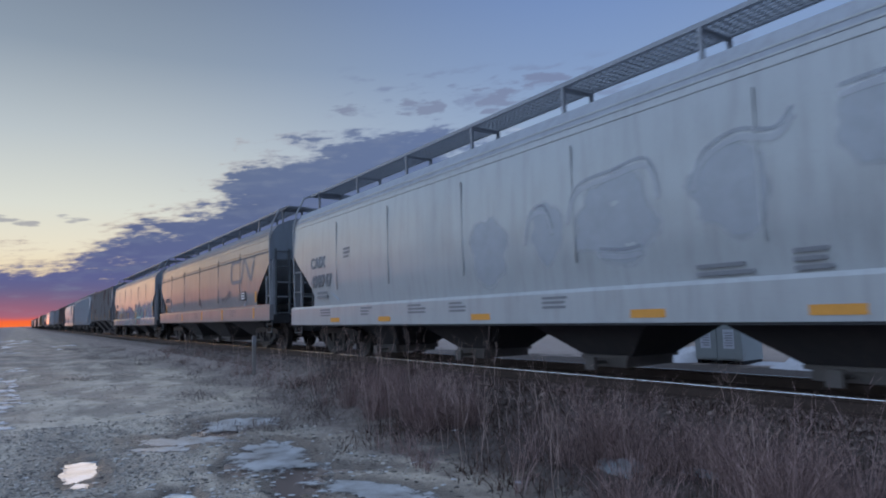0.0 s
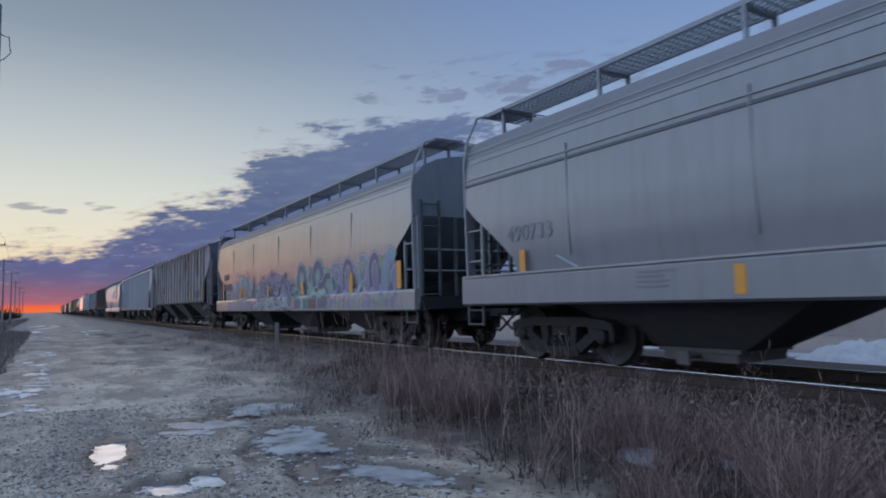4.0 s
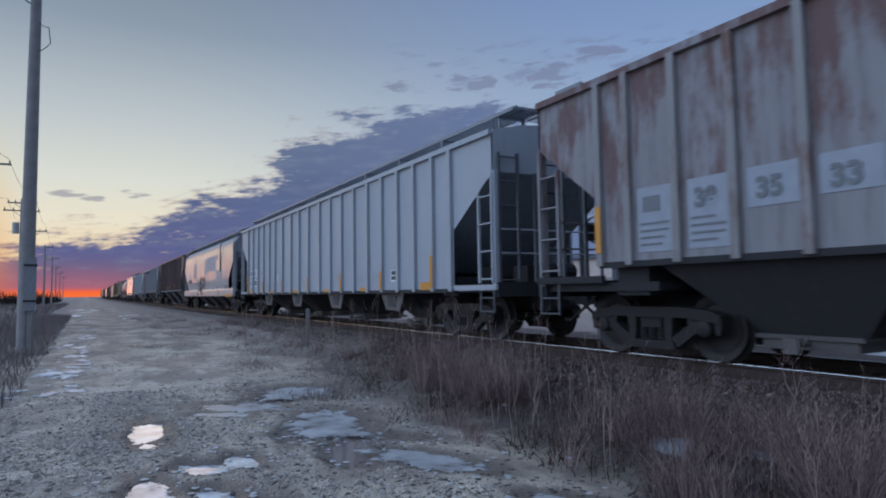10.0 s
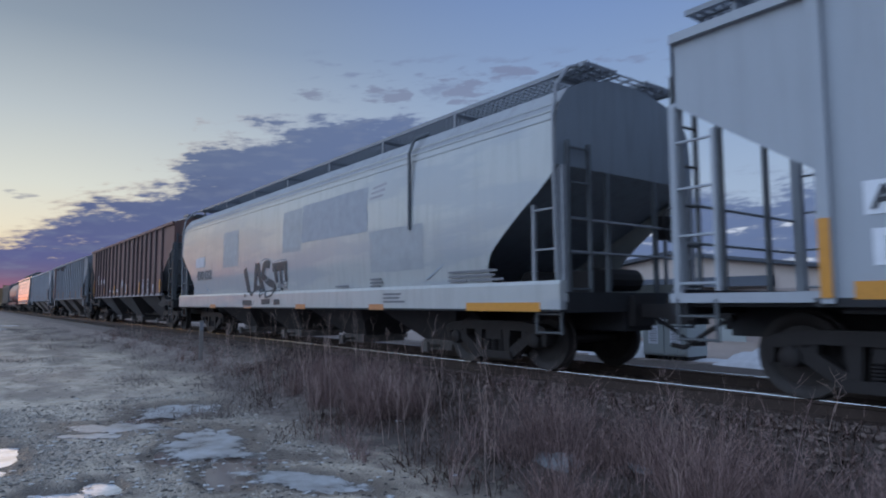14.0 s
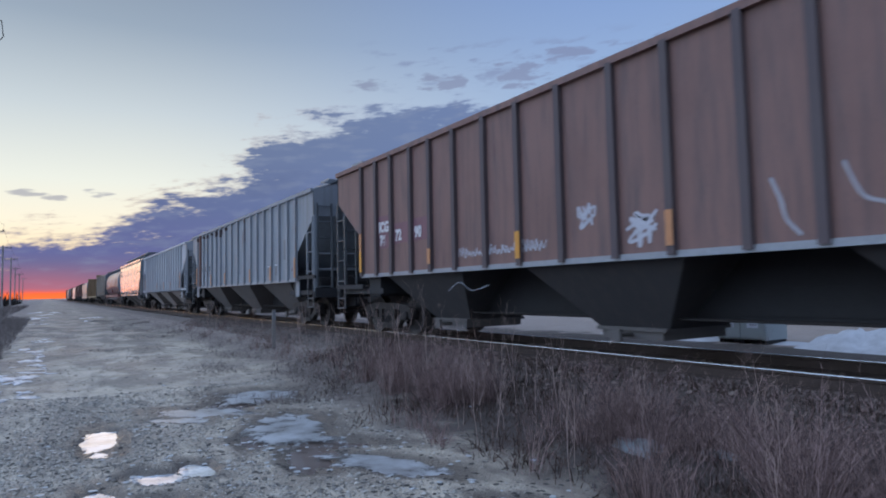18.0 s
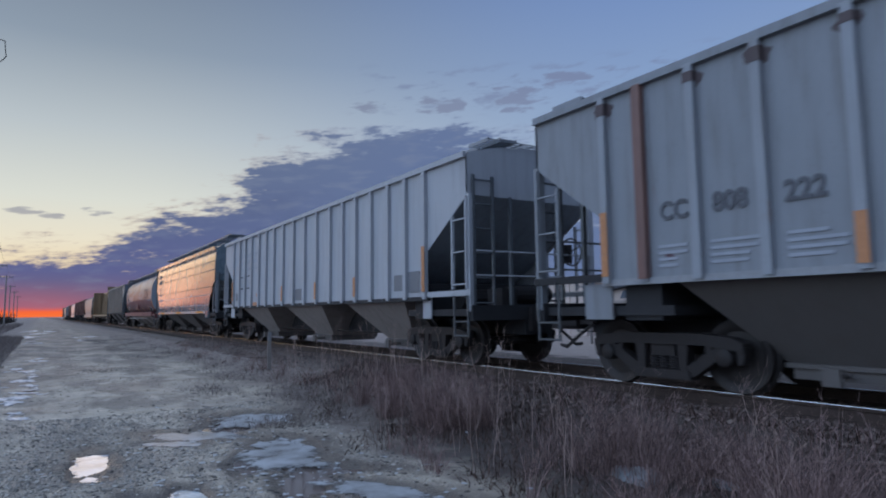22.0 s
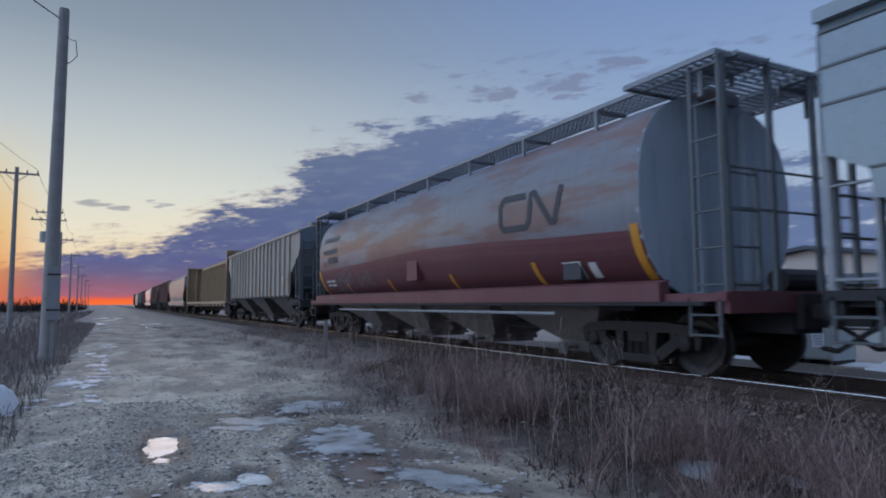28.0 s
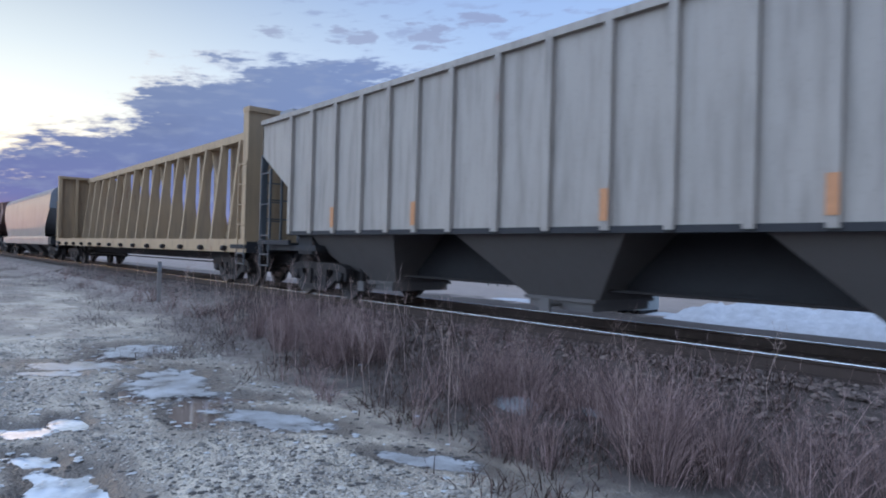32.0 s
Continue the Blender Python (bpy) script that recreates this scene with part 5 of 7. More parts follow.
def make_ground():
    xs = [-2500, -900, -300, -100, -40, -20, -12, -8] + [-6 + 0.4 * i for i in range(12)] + [-1.4 + 0.3 * i for i in range(5)] + [0.0 + 0.04 * i for i in range(90)] + [3.6, 3.8, 4.0, 4.2, 4.4, 4.6, 4.8, 5.0, 5.2, 5.4, 5.7, 5.95, 6.2, 6.6, 7.2, 7.75, 8.3, 8.9, 9.3, 9.8, 10.4, 11, 12, 14, 17, 22, 30, 45, 80, 200, 800, 2500]
    ys = [-2500, -600, -150, -50, -20, -8, -3, 0, 1, 1.5, 2, 2.5] + [3 + 0.05 * i for i in range(180)] + [12 + 0.5 * i for i in range(30)] + [27 + 2 * i for i in range(20)] + [70, 80, 95, 120, 160, 220, 320, 500, 900, 1600, 3200]
    v, damp = [], []
    for y in ys:
        for x in xs:
            z, wet = ground_at(x, y)
            v.append((x, y, z))
            damp.append(wet)
    w = len(xs)
    f = [(j * w + i, j * w + i + 1, (j + 1) * w + i + 1, (j + 1) * w + i) for j in range(len(ys) - 1) for i in range(w - 1)]
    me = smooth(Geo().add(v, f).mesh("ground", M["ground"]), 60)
    me.attributes.new("damp", "FLOAT", "POINT").data.foreach_set("value", damp)
    return solo("ground", me, None, "wet gravel road with dead grass verges at dusk", "ground", "structure")


def make_track():
    t = thing("railway_track", "straight railway track on stone ballast beside the road", "railway track", kind="structure", m=Matrix.Translation((TRACK_X, 0, RAIL)))
    far, near = 1500.0, -60.0
    for s in (-1, 1):
        x = s * 0.755
        web = [(x - 0.075, -0.18), (x + 0.075, -0.18), (x + 0.07, -0.165), (x + 0.012, -0.145), (x + 0.012, -0.045), (x + 0.036, -0.035), (x + 0.036, -0.006), (x - 0.036, -0.006), (x - 0.036, -0.035), (x - 0.012, -0.045), (x - 0.012, -0.145), (x - 0.07, -0.165)]
        r = part("rail", Geo().prism_y(web, near, far), M["rail_rust"], t)
        part("rail_head", Geo().prism_y([(x - 0.022, -0.008), (x + 0.022, -0.008), (x + 0.020, -0.001), (x + 0.014, 0.0), (x - 0.014, 0.0), (x - 0.020, -0.001)], near, far), M["rail_top"], r)
    me = Geo().box(-1.3, 1.3, -0.115, 0.115, -0.34, -0.175).mesh("sleeper", M["tie"])
    rnd = random.Random(4)
    g = Geo()
    for i in range(560):
        y = -18 + i * 0.53
        if 0 <= y < 90:
            o = part("sleeper", me, None, t)
            o.location = (rnd.uniform(-0.03, 0.03), y, rnd.uniform(-0.015, 0.004))
            o.rotation_euler.z = rnd.uniform(-0.012, 0.012)
        else:
            g.box(-1.3, 1.3, y - 0.115, y + 0.115, -0.34, -0.178)
    rest = part("distant_sleepers", g, M["tie"], t)
    rest["kind"] = "stuff"


def stones(name, label, mat, count, place, sizes, seed, flat=0.7):
    """Loose stones as one mesh: small uneven lumps."""
    r = random.Random(seed)
    base = [(1, 0, 0), (-1, 0, 0), (0, 1, 0), (0, -1, 0), (0, 0, 1), (0, 0, -1), (0.6, 0.6, 0.5), (-0.6, 0.6, 0.5), (-0.6, -0.6, 0.5), (0.6, -0.6, 0.5)]
    faces = [(4, 6, 7), (4, 7, 8), (4, 8, 9), (4, 9, 6), (6, 0, 2), (6, 2, 7), (7, 2, 1), (7, 1, 8), (8, 1, 3), (8, 3, 9), (9, 3, 0), (9, 0, 6)]
    g = Geo()
    for _ in range(count):
        x, y, z = place(r)
        s = r.uniform(*sizes)
        a = r.uniform(0, 6.3)
        c, d = math.cos(a) * s, math.sin(a) * s
        k = [r.uniform(0.7, 1.25) for _ in range(10)]
        sx = r.uniform(0.7, 1.4)
        g.add([(x + (p[0] * sx * c - p[1] * d) * q, y + (p[0] * sx * d + p[1] * c) * q, z + p[2] * s * flat * q) for p, q in zip(base, k)], faces)
    return solo(name, g, mat, label, "stones", "stuff")


def blades(name, label, mat, count, place, height, seed, lean=0.35, width=0.006, forks=2):
    """Dead grass and weeds: thin bent stems with side twigs, one mesh."""
    r = random.Random(seed)
    g = Geo()
    for _ in range(count):
        x, y, z, k, *out = place(r)
        h = k * r.uniform(*height)
        a, l = r.uniform(0, 6.3), abs(r.gauss(0, lean)) * h
        if out:
            a, l = out[0] + r.gauss(0, 0.7), (0.10 + 2.2 * out[1] + abs(r.gauss(0, 0.16))) * h
        dx, dy = math.cos(a) * l, math.sin(a) * l
        w = width * r.uniform(0.6, 1.5)
        b = r.uniform(0, 3.1)
        wx, wy = math.cos(b) * w, math.sin(b) * w
        droop = 1.0 - 0.25 * min(1.0, l / h)
        pts = [(x + dx * q ** 1.8, y + dy * q ** 1.8, z + h * droop * (q - 0.12 * q * q)) for q in (0.0, 0.4, 0.75, 1.0)]
        v = []
        for p, t in zip(pts[:3], (1.0, 0.8, 0.5)):
            v += [(p[0] - wx * t, p[1] - wy * t, p[2]), (p[0] + wx * t, p[1] + wy * t, p[2])]
        g.add(v + [pts[3]], [(0, 1, 3, 2), (2, 3, 5, 4), (4, 5, 6)])
        for _ in range(forks):
            q = r.uniform(0.4, 0.98)
            c = (x + dx * q ** 1.8, y + dy * q ** 1.8, z + h * droop * (q - 0.12 * q * q))
            aa, ll = r.uniform(0, 6.3), h * r.uniform(0.03, 0.15)
            e = (c[0] + math.cos(aa) * ll * 0.7, c[1] + math.sin(aa) * ll * 0.7, c[2] + ll * 0.7)
            g.add([(c[0] - wx * 0.6, c[1] - wy * 0.6, c[2]), (c[0] + wx * 0.6, c[1] + wy * 0.6, c[2]), e], [(0, 1, 2)])
    return solo(name, g, mat, label, "grass", "stuff")


def patch(name, label, category, mat, cx, cy, rx, ry, turn=0.0, seed=1, z=None, rough=0.3, lift=0.012, reach=1.0):
    """A thin flat patch with an uneven outline: level at z, or lying on the ground."""
    n = 90
    c, s = math.cos(turn), math.sin(turn)
    v, f, cover = [], [], []
    for q in (0.0, 0.35, 0.65, 0.88, 1.0, 1.03):
        for i in range(n if q else 1):
            a = 2 * math.pi * i / n
            k = reach * (1 + rough * (1.5 * noise.noise((math.cos(a) * 1.2 + seed * 7.1, math.sin(a) * 1.2, seed)) + 0.8 * noise.noise((math.cos(a) * 3.2 + seed, math.sin(a) * 3.2, seed * 2.0)) + 0.45 * noise.noise((math.cos(a) * 8 + seed, math.sin(a) * 8, seed * 3.0))))
            x, y = rx * k * q * math.cos(a), ry * k * q * math.sin(a)
            x, y = cx + x * c - y * s, cy + x * s + y * c
            h = z if z is not None else ground_at(x, y)[0] + lift * (1 - 0.6 * q * q) + 0.006 * noise.noise((x * 9, y * 9, seed))
            v.append((x, y, h - (0.03 if q > 1 else 0.0)))
            cover.append(max(0.0, min(1.0, 1.7 * (1.0 - q))))
    f = [(0, 1 + i, 1 + (i + 1) % n) for i in range(n)]
    for j in range(4):
        f += [(1 + j * n + i, 1 + (j + 1) * n + i, 1 + (j + 1) * n + (i + 1) % n, 1 + j * n + (i + 1) % n) for i in range(n)]
    me = smooth(Geo().add(v, f).mesh(name, mat), 40)
    me.attributes.new("cover", "FLOAT", "POINT").data.foreach_set("value", cover)
    return solo(name, me, None, label, category)


def utility_pole(x, y, height, label, arms=(), radius=0.15, drum=False, lean=0.0):
    p = thing("utility_pole", label, "utility pole", "utility poles along the road", m=pose(x, y, -0.1, 0, lean, 0))
    n, rings = 12, 7
    v = [(radius * (1 - 0.35 * k / 6) * math.cos(2 * math.pi * i / n), radius * (1 - 0.35 * k / 6) * math.sin(2 * math.pi * i / n), height * k / 6) for k in range(rings) for i in range(n)]
    g = Geo().add(v, [(k * n + i, k * n + (i + 1) % n, (k + 1) * n + (i + 1) % n, (k + 1) * n + i) for k in range(rings - 1) for i in range(n)] + [tuple(range((rings - 1) * n, rings * n))])
    part("shaft", smooth(g.mesh("shaft", M["pole"]), 50), None, p)
    for z, half in arms:
        arm = part("crossarm", Geo().box(-half, half, -0.06, 0.06, z - 0.06, z + 0.06), M["pole"], p)
        for q in (-0.92, -0.45, 0.45, 0.92):
            part("insulator", Geo().tube((q * half, 0, z + 0.06), (q * half, 0, z + 0.26), 0.05, 8, 0.03), M["wire"], arm)
        part("arm_brace", Geo().beam((-half * 0.5, -0.08, z - 0.05), (0, -0.1, z - 0.6), 0.04).beam((half * 0.5, -0.08, z - 0.05), (0, -0.1, z - 0.6), 0.04), M["pole"], arm)
    if drum:
        part("transformer_drum", smooth(Geo().tube((-0.42, 0, height * 0.70), (-0.42, 0, height * 0.70 + 1.0), 0.27, 14).mesh("transformer_drum", M["cabinet"]), 50), None, p)
    return p


def cable(points, sag, radius=0.012, label="black overhead cable sagging between poles", n=14):
    g = Geo()
    for a, b in zip(points, points[1:]):
        a, b = Vector(a), Vector(b)
        pts = []
        for i in range(n + 1):
            t = i / n
            q = a.lerp(b, t)
            q.z -= sag * 4 * t * (1 - t)
            pts.append(q)
        g.pipe(pts, radius, 4)
    return solo("overhead_cable", g, M["wire"], label, "cable", group="overhead cables")


def marker_post(x, y):
    p = thing("marker_post", "thin grey marker post with a pale reflector", "post", m=Matrix.Translation((x, y, 0)))
    part("shaft", Geo().box(-0.05, 0.05, -0.015, 0.015, -0.1, 1.15), M["post_wood"], p)
    part("reflector", Geo().box(-0.045, 0.045, -0.024, -0.016, 0.88, 1.12), M["ladder"], p, "pale worn reflector")


def cabinet(x, y, w, d, h, doors, label, notices):
    """A cabinet whose doors look along -x, towards the track."""
    c = thing("transformer_cabinet", label, "cabinet", m=pose(x, y, 0.27))
    part("body", Geo().box(0, d, 0, w, 0.10, h), M["cabinet"], c)
    part("lid", Geo().prism_y([(-0.05, h), (d + 0.05, h), (d + 0.02, h + 0.06), (-0.02, h + 0.06)], -0.005, w + 0.005), M["cabinet"], c)
    for q in (0.06, w / 2, w - 0.06):
        part("foot", Geo().box(0.03, d - 0.03, q - 0.05, q + 0.05, -0.08, 0.10), M["iron"], c)
    for i in range(doors):
        a, b = w * i / doors + 0.02, w * (i + 1) / doors - 0.02
        door = part("door", Geo().box(-0.025, 0.0, a, b, 0.14, h - 0.05), M["cabinet"], c)
        part("handle", Geo().box(-0.05, -0.025, b - 0.09, b - 0.06, h * 0.62, h * 0.62 + 0.16), M["iron"], door)
        if notices:
            m = (a + b) / 2
            sheet = part("notice", Geo().box(-0.03, -0.0255, m - 0.13, m + 0.13, 0.36, 0.78), M["paper"], door, "white printed notice")
            for k in range(6):
                part("text_bar", Geo().box(-0.033, -0.0305, m - 0.10, m + 0.07 + 0.03 * (k % 2), 0.42 + 0.055 * k, 0.435 + 0.055 * k), M["ink_grey"], sheet)
    if notices:
        e = part("emblem", Geo().tube((-0.026, w * 0.55, 0.92), (-0.034, w * 0.55, 0.92), 0.12, 20), M["ink"], c, "round black and white emblem")
        part("emblem_field", Geo().box(-0.040, -0.0345, w * 0.55, w * 0.55 + 0.08, 0.92, 1.0).box(-0.040, -0.0345, w * 0.55 - 0.08, w * 0.55, 0.84, 0.92), M["paper"], e)
    return c


def gable_shop(x, y0, y1, eaves, ridge, depth):
    """Low tan shop whose gable end looks at the track."""
    b = thing("shop_building", "low tan building with a shallow gable and a dark awning band", "building", "buildings beyond the track", m=Matrix.Translation((x, 0, 0.25)))
    m = (y0 + y1) / 2
    part("wall", Geo().prism_x([(y0, -0.4), (y1, -0.4), (y1, eaves), (m, ridge), (y0, eaves)], 0, depth), M["wall_tan"], b)
    part("lower_wall", Geo().box(-0.06, -0.004, y0, y1, -0.4, 1.75), M["wall_low"], b, "dusty lower wall")
    part("roof", Geo().prism_x([(y0 - 0.3, eaves), (m, ridge + 0.02), (y1 + 0.3, eaves), (y1 + 0.3, eaves + 0.12), (m, ridge + 0.15), (y0 - 0.3, eaves + 0.12)], -0.3, depth), M["roof_dark"], b)
    part("awning", Geo().prism_y([(-0.35, 1.83), (-0.004, 1.83), (-0.004, 2.16), (-0.15, 2.16)], y0 + 2.5, y1 - 0.8), M["roof_dark"], b)
    for q in (m - 2.6, m + 1.2, m + 3.4):
        d = part("door", Geo().box(-0.085, -0.061, q, q + 0.95, -0.2, 1.7), M["cabinet"], b)
        part("handle", Geo().box(-0.12, -0.0855, q + 0.8, q + 0.86, 0.6, 0.75), M["iron"], d)
    for q in (m - 0.4, m + 2.7):
        k = part("wall_lamp", Geo().box(-0.18, -0.061, q - 0.08, q + 0.08, 1.52, 1.66), M["iron"], b)
        part("lamp_glass", Geo().box(-0.17, -0.07, q - 0.06, q + 0.06, 1.44, 1.518), M["lamp_glow"], k)
    for i in range(9):
        part("fence_post", Geo().box(-2.05, -1.97, y1 - 5.2 + 0.55 * i, y1 - 5.14 + 0.55 * i, -0.4, 0.75), M["post_wood"], b)
    return b


def blue_garage(x, y0, y1, h, depth):
    b = thing("blue_garage", "dark blue clad garage with a pale side door", "building", "buildings beyond the track", m=Matrix.Translation((x, 0, 0.25)))
    part("wall", Geo().box(0, depth, y0, y1, -0.4, h), M["wall_blue"], b)
    part("roof", Geo().prism_y([(-0.25, h), (depth, h), (depth, h + 0.18), (-0.25, h + 0.14)], y0 - 0.25, y1), M["roof_dark"], b)
    part("corner_post", Geo().box(-0.10, 0.3, y1, y1 + 0.35, -0.4, h), M["wall_grey"], b, "pale grey corner post")
    d = part("door", Geo().box(-0.05, 0.0, y1 - 2.9, y1 - 2.15, -0.1, 1.85), M["cabinet"], b, "pale grey door")
    part("handle", Geo().box(-0.09, -0.0505, y1 - 2.85, y1 - 2.79, 0.8, 0.95), M["iron"], d)
    k = int((y1 - y0) / 0.5)
    me = Geo().box(-0.03, 0.0, -0.04, 0.04, 0.0, h).mesh("cladding_rib", M["wall_blue"])
    for i in range(k):
        if not y1 - 3.0 < y0 + 0.5 * i < y1 - 2.1:
            part("cladding_rib", me, None, b).location.y = y0 + 0.5 * i + 0.1
    return b


def building(name, label, x, y0, y1, h, depth, wall, ribs=1.2):
    b = thing(name, label, "building", "buildings beyond the track", m=Matrix.Translation((x, 0, 0.25)))
    part("wall", Geo().box(0, depth, y0, y1, -0.4, h), M[wall], b)
    part("roof", Geo().prism_y([(-0.25, h), (depth + 0.25, h), (depth + 0.1, h + 0.18), (-0.1, h + 0.18)], y0 - 0.25, y1 + 0.25), M["roof_dark"], b)
    k = int((y1 - y0) / ribs)
    me = Geo().box(-0.05, 0.0, -0.05, 0.05, 0.0, h).mesh("cladding_rib", M[wall])
    for i in range(k + 1):
        o = part("cladding_rib", me, None, b)
        o.location.y = y0 + (y1 - y0) * i / k
    return b


def mound(name, label, x0, x1, y0, y1, h, mat, seed, base=0.2, crest=0.5):
    """Ploughed snow: an uneven lumpy ridge."""
    nx, ny = max(14, int((x1 - x0) * 9)), max(20, int((y1 - y0) * (9 if y1 - y0 < 10 else 3)))
    v = []
    for j in range(ny + 1):
        for i in range(nx + 1):
            u, t = i / nx, j / ny
            x, y = x0 + (x1 - x0) * u, y0 + (y1 - y0) * t
            u = u ** (math.log(0.5) / math.log(crest))
            k = math.sin(math.pi * u) ** 0.8 * min(1, 7 * t, 7 * (1 - t))
            z = h * k * (0.85 + 0.55 * noise.noise((x * 0.8, y * 0.7, seed)) + 0.45 * noise.noise((x * 2.5, y * 2.3, seed + 5)) + 0.25 * noise.noise((x * 6.5, y * 6.0, seed + 9)))
            v.append((x, y, base - 0.02 + max(-0.04, z)))
    w = nx + 1
    f = [(j * w + i, j * w + i + 1, (j + 1) * w + i + 1, (j + 1) * w + i) for j in range(ny) for i in range(nx)]
    return solo(name, smooth(Geo().add(v, f).mesh(name, mat), 60), None, label, "snow")


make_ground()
make_track()

# road side
utility_pole(-1.54, 21.4, 10.5, "weathered wooden utility pole with a cable loop near its top", radius=0.21, lean=0.3)
POLES = [(-5.6, 48.5, 10.6, ((10.2, 1.25),), False), (-5.2, 68, 10.6, ((10.2, 1.1), (9.5, 1.4)), True), (-5.3, 86, 10.2, ((9.3, 1.2),), False), (-6.2, 127, 10.6, ((10.2, 1.2),), False),
         (-6.5, 163, 10.6, ((10.2, 1.2),), False), (-7.5, 213, 10.6, ((10.2, 1.2),), False), (-8, 262, 10.6, ((10.2, 1.2),), False), (-8.5, 320, 10.6, ((10.2, 1.2),), False)]
for px, py, ph, arms, drum in POLES:
    utility_pole(px, py, ph, "tall wooden utility pole with crossarm" + (" and a transformer drum" if drum else ""), arms, 0.17, drum)
for dx in (-1.1, 1.1):
    cable([(-9.0 + dx, 8, 10.6)] + [(px + dx, py, ph - 0.15) for px, py, ph, *_ in POLES], 0.7)
cable([(-7.0, 6.0, 10.2), (-1.6, 21.4, 10.1)], 0.6, 0.02)
cable([(-1.45, 21.3, 9.6), (-1.15, 21.3, 9.45), (-1.1, 21.3, 9.0), (-1.4, 21.3, 8.7)], 0.05, 0.012, "loop of slack cable hanging on a pole", 4)
def pole_riser(x, y):
    """Cable guard and meter box strapped to the pole."""
    p = thing("riser_box", "grey cable riser box strapped to a wooden utility pole", "box", m=Matrix.Translation((x, y, 0)))
    part("guard", Geo().box(-0.05, 0.05, -0.05, 0.05, -0.05, 1.2), M["pole"], p, "weathered cable guard")
    part("box", Geo().box(-0.14, 0.14, -0.10, 0.12, 1.2, 2.7), M["ladder"], p)
    for z in (1.45, 2.45):
        part("strap", Geo().box(-0.16, 0.16, -0.115, 0.13, z, z + 0.05), M["iron"], p)


pole_riser(-1.42, 21.1)
marker_post(5.35, 17.3)
mound("ice_lump", "grey broken lump of old ice lying in the dead grass", 4.70, 5.10, 4.0, 4.6, 0.17, M["slush_lump"], 7, base=0.0)
mound("ice_lump", "grey broken lump of old ice lying in the dead grass", 5.05, 5.4, 3.1, 3.9, 0.10, M["slush_lump"], 9, base=0.03)

# ice, puddles and old slush on the road
for h in HOLLOWS:
    nm, x, y, rx, ry, tn, sd = h
    if nm == "puddle":
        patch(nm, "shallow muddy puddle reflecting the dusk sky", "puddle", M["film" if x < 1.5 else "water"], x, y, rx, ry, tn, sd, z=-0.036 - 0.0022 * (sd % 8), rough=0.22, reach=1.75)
    else:
        patch(nm, "thin pale grey ice sheet frozen on the gravel road", "ice", M["ice"], x, y, rx, ry, tn, sd, z=-0.022 + 0.0015 * (sd - 8), rough=0.4, reach=1.7)
SLUSH = [(-0.62, 12.4, 0.34, 0.5), (-0.45, 13.2, 0.2, 0.35), (-0.35, 15.3, 0.40, 0.7), (-0.05, 16.2, 0.3, 0.5), (-0.2, 17.6, 0.3, 0.6), (-0.1, 20.6, 0.30, 0.9), (-0.3, 23.6, 0.35, 1.6), (-0.2, 28.0, 0.4, 1.6),
         (-0.2, 47, 0.7, 3.0), (-0.5, 60, 0.7, 6.0), (-0.3, 80, 0.9, 8.0), (3.1, 58, 0.5, 3.0), (2.6, 50, 0.5, 2.0), (1.9, 12.6, 0.12, 0.2), (3.7, 6.0, 0.10, 0.14), (3.8, 4.62, 0.06, 0.07), (4.9, 7.0, 0.10, 0.25), (-0.75, 9.1, 0.10, 0.2)]
for k, (x, y, rx, ry) in enumerate(SLUSH):
    rnd = random.Random(k)
    for i in range(5 if ry > 0.3 else 1):
        q = rnd.uniform(0.25, 0.7)
        patch("slush_patch", "thin broken patch of old grey slush on the road", "slush", M["slush"], x + rx * rnd.gauss(0, 0.7), y + ry * rnd.gauss(0, 0.7), rx * q, ry * q * 0.8, rnd.uniform(-0.4, 0.4), k * 10 + i, rough=0.6, lift=0.02)


def crumb_place(r):
    """Broken bits of ice strewn round the frozen hollows."""
    _, x, y, rx, ry, _, _ = r.choice(HOLLOWS)
    x, y = x + r.gauss(0, 0.28 + rx), y + r.gauss(0, 0.25 + 0.7 * ry)
    return x, y, max(ground_at(x, y)[0], -0.03) + 0.004


stones("ice_crumbs", "small broken bits of grey ice on the road", M["ice_crumb"], 420, crumb_place, (0.010, 0.038), 27, 0.22)
mound("snow_mound", "small heap of white snow on the grass verge", -1.75, -1.2, 11.4, 12.5, 0.42, M["snow"], 2, base=0.0)

# beyond the track
cabinet(13.0, 7.86, 1.13, 0.8, 1.5, 2, "grey-green electrical cabinet with two doors and white notices", True)
mound("snow_bank", "dirty lumpy ploughed snow bank beside a cabinet", 12.5, 15.5, 2.2, 7.38, 0.44, M["old_snow"], 3, base=0.26)
mound("snow_bank", "low dirty ploughed snow bank beside a cabinet", 12.7, 14.6, 9.05, 10.6, 0.34, M["old_snow"], 8, base=0.26)
mound("snow_field", "thin trampled old snow between the track and a cabinet", 12.9, 14.2, -4.0, 15.0, 0.08, M["old_snow"], 6, base=0.25)
gable_shop(20.5, 6.9, 19.0, 2.15, 3.0, 12)
blue_garage(20.2, -6.0, 6.5, 2.4, 10)
building("warehouse", "long low warehouse with tan cladding and dark roof edge", 24, 24, 60, 3.0, 14, "wall_tan")
building("long_wall", "pale grey industrial building beyond the yard", 60, 66, 140, 4.2, 14, "wall_grey", 2.5)


def bank_height(x):
    return interp(BANK, x) - 0.02


def grass_edge(y):
    return interp([(0, 3.35), (5, 3.2), (7, 3.35), (8.5, 4.0), (12, 4.5), (40, 5.0)], y) + 0.3 * noise.noise((y * 0.7, 2.0, 0.0))


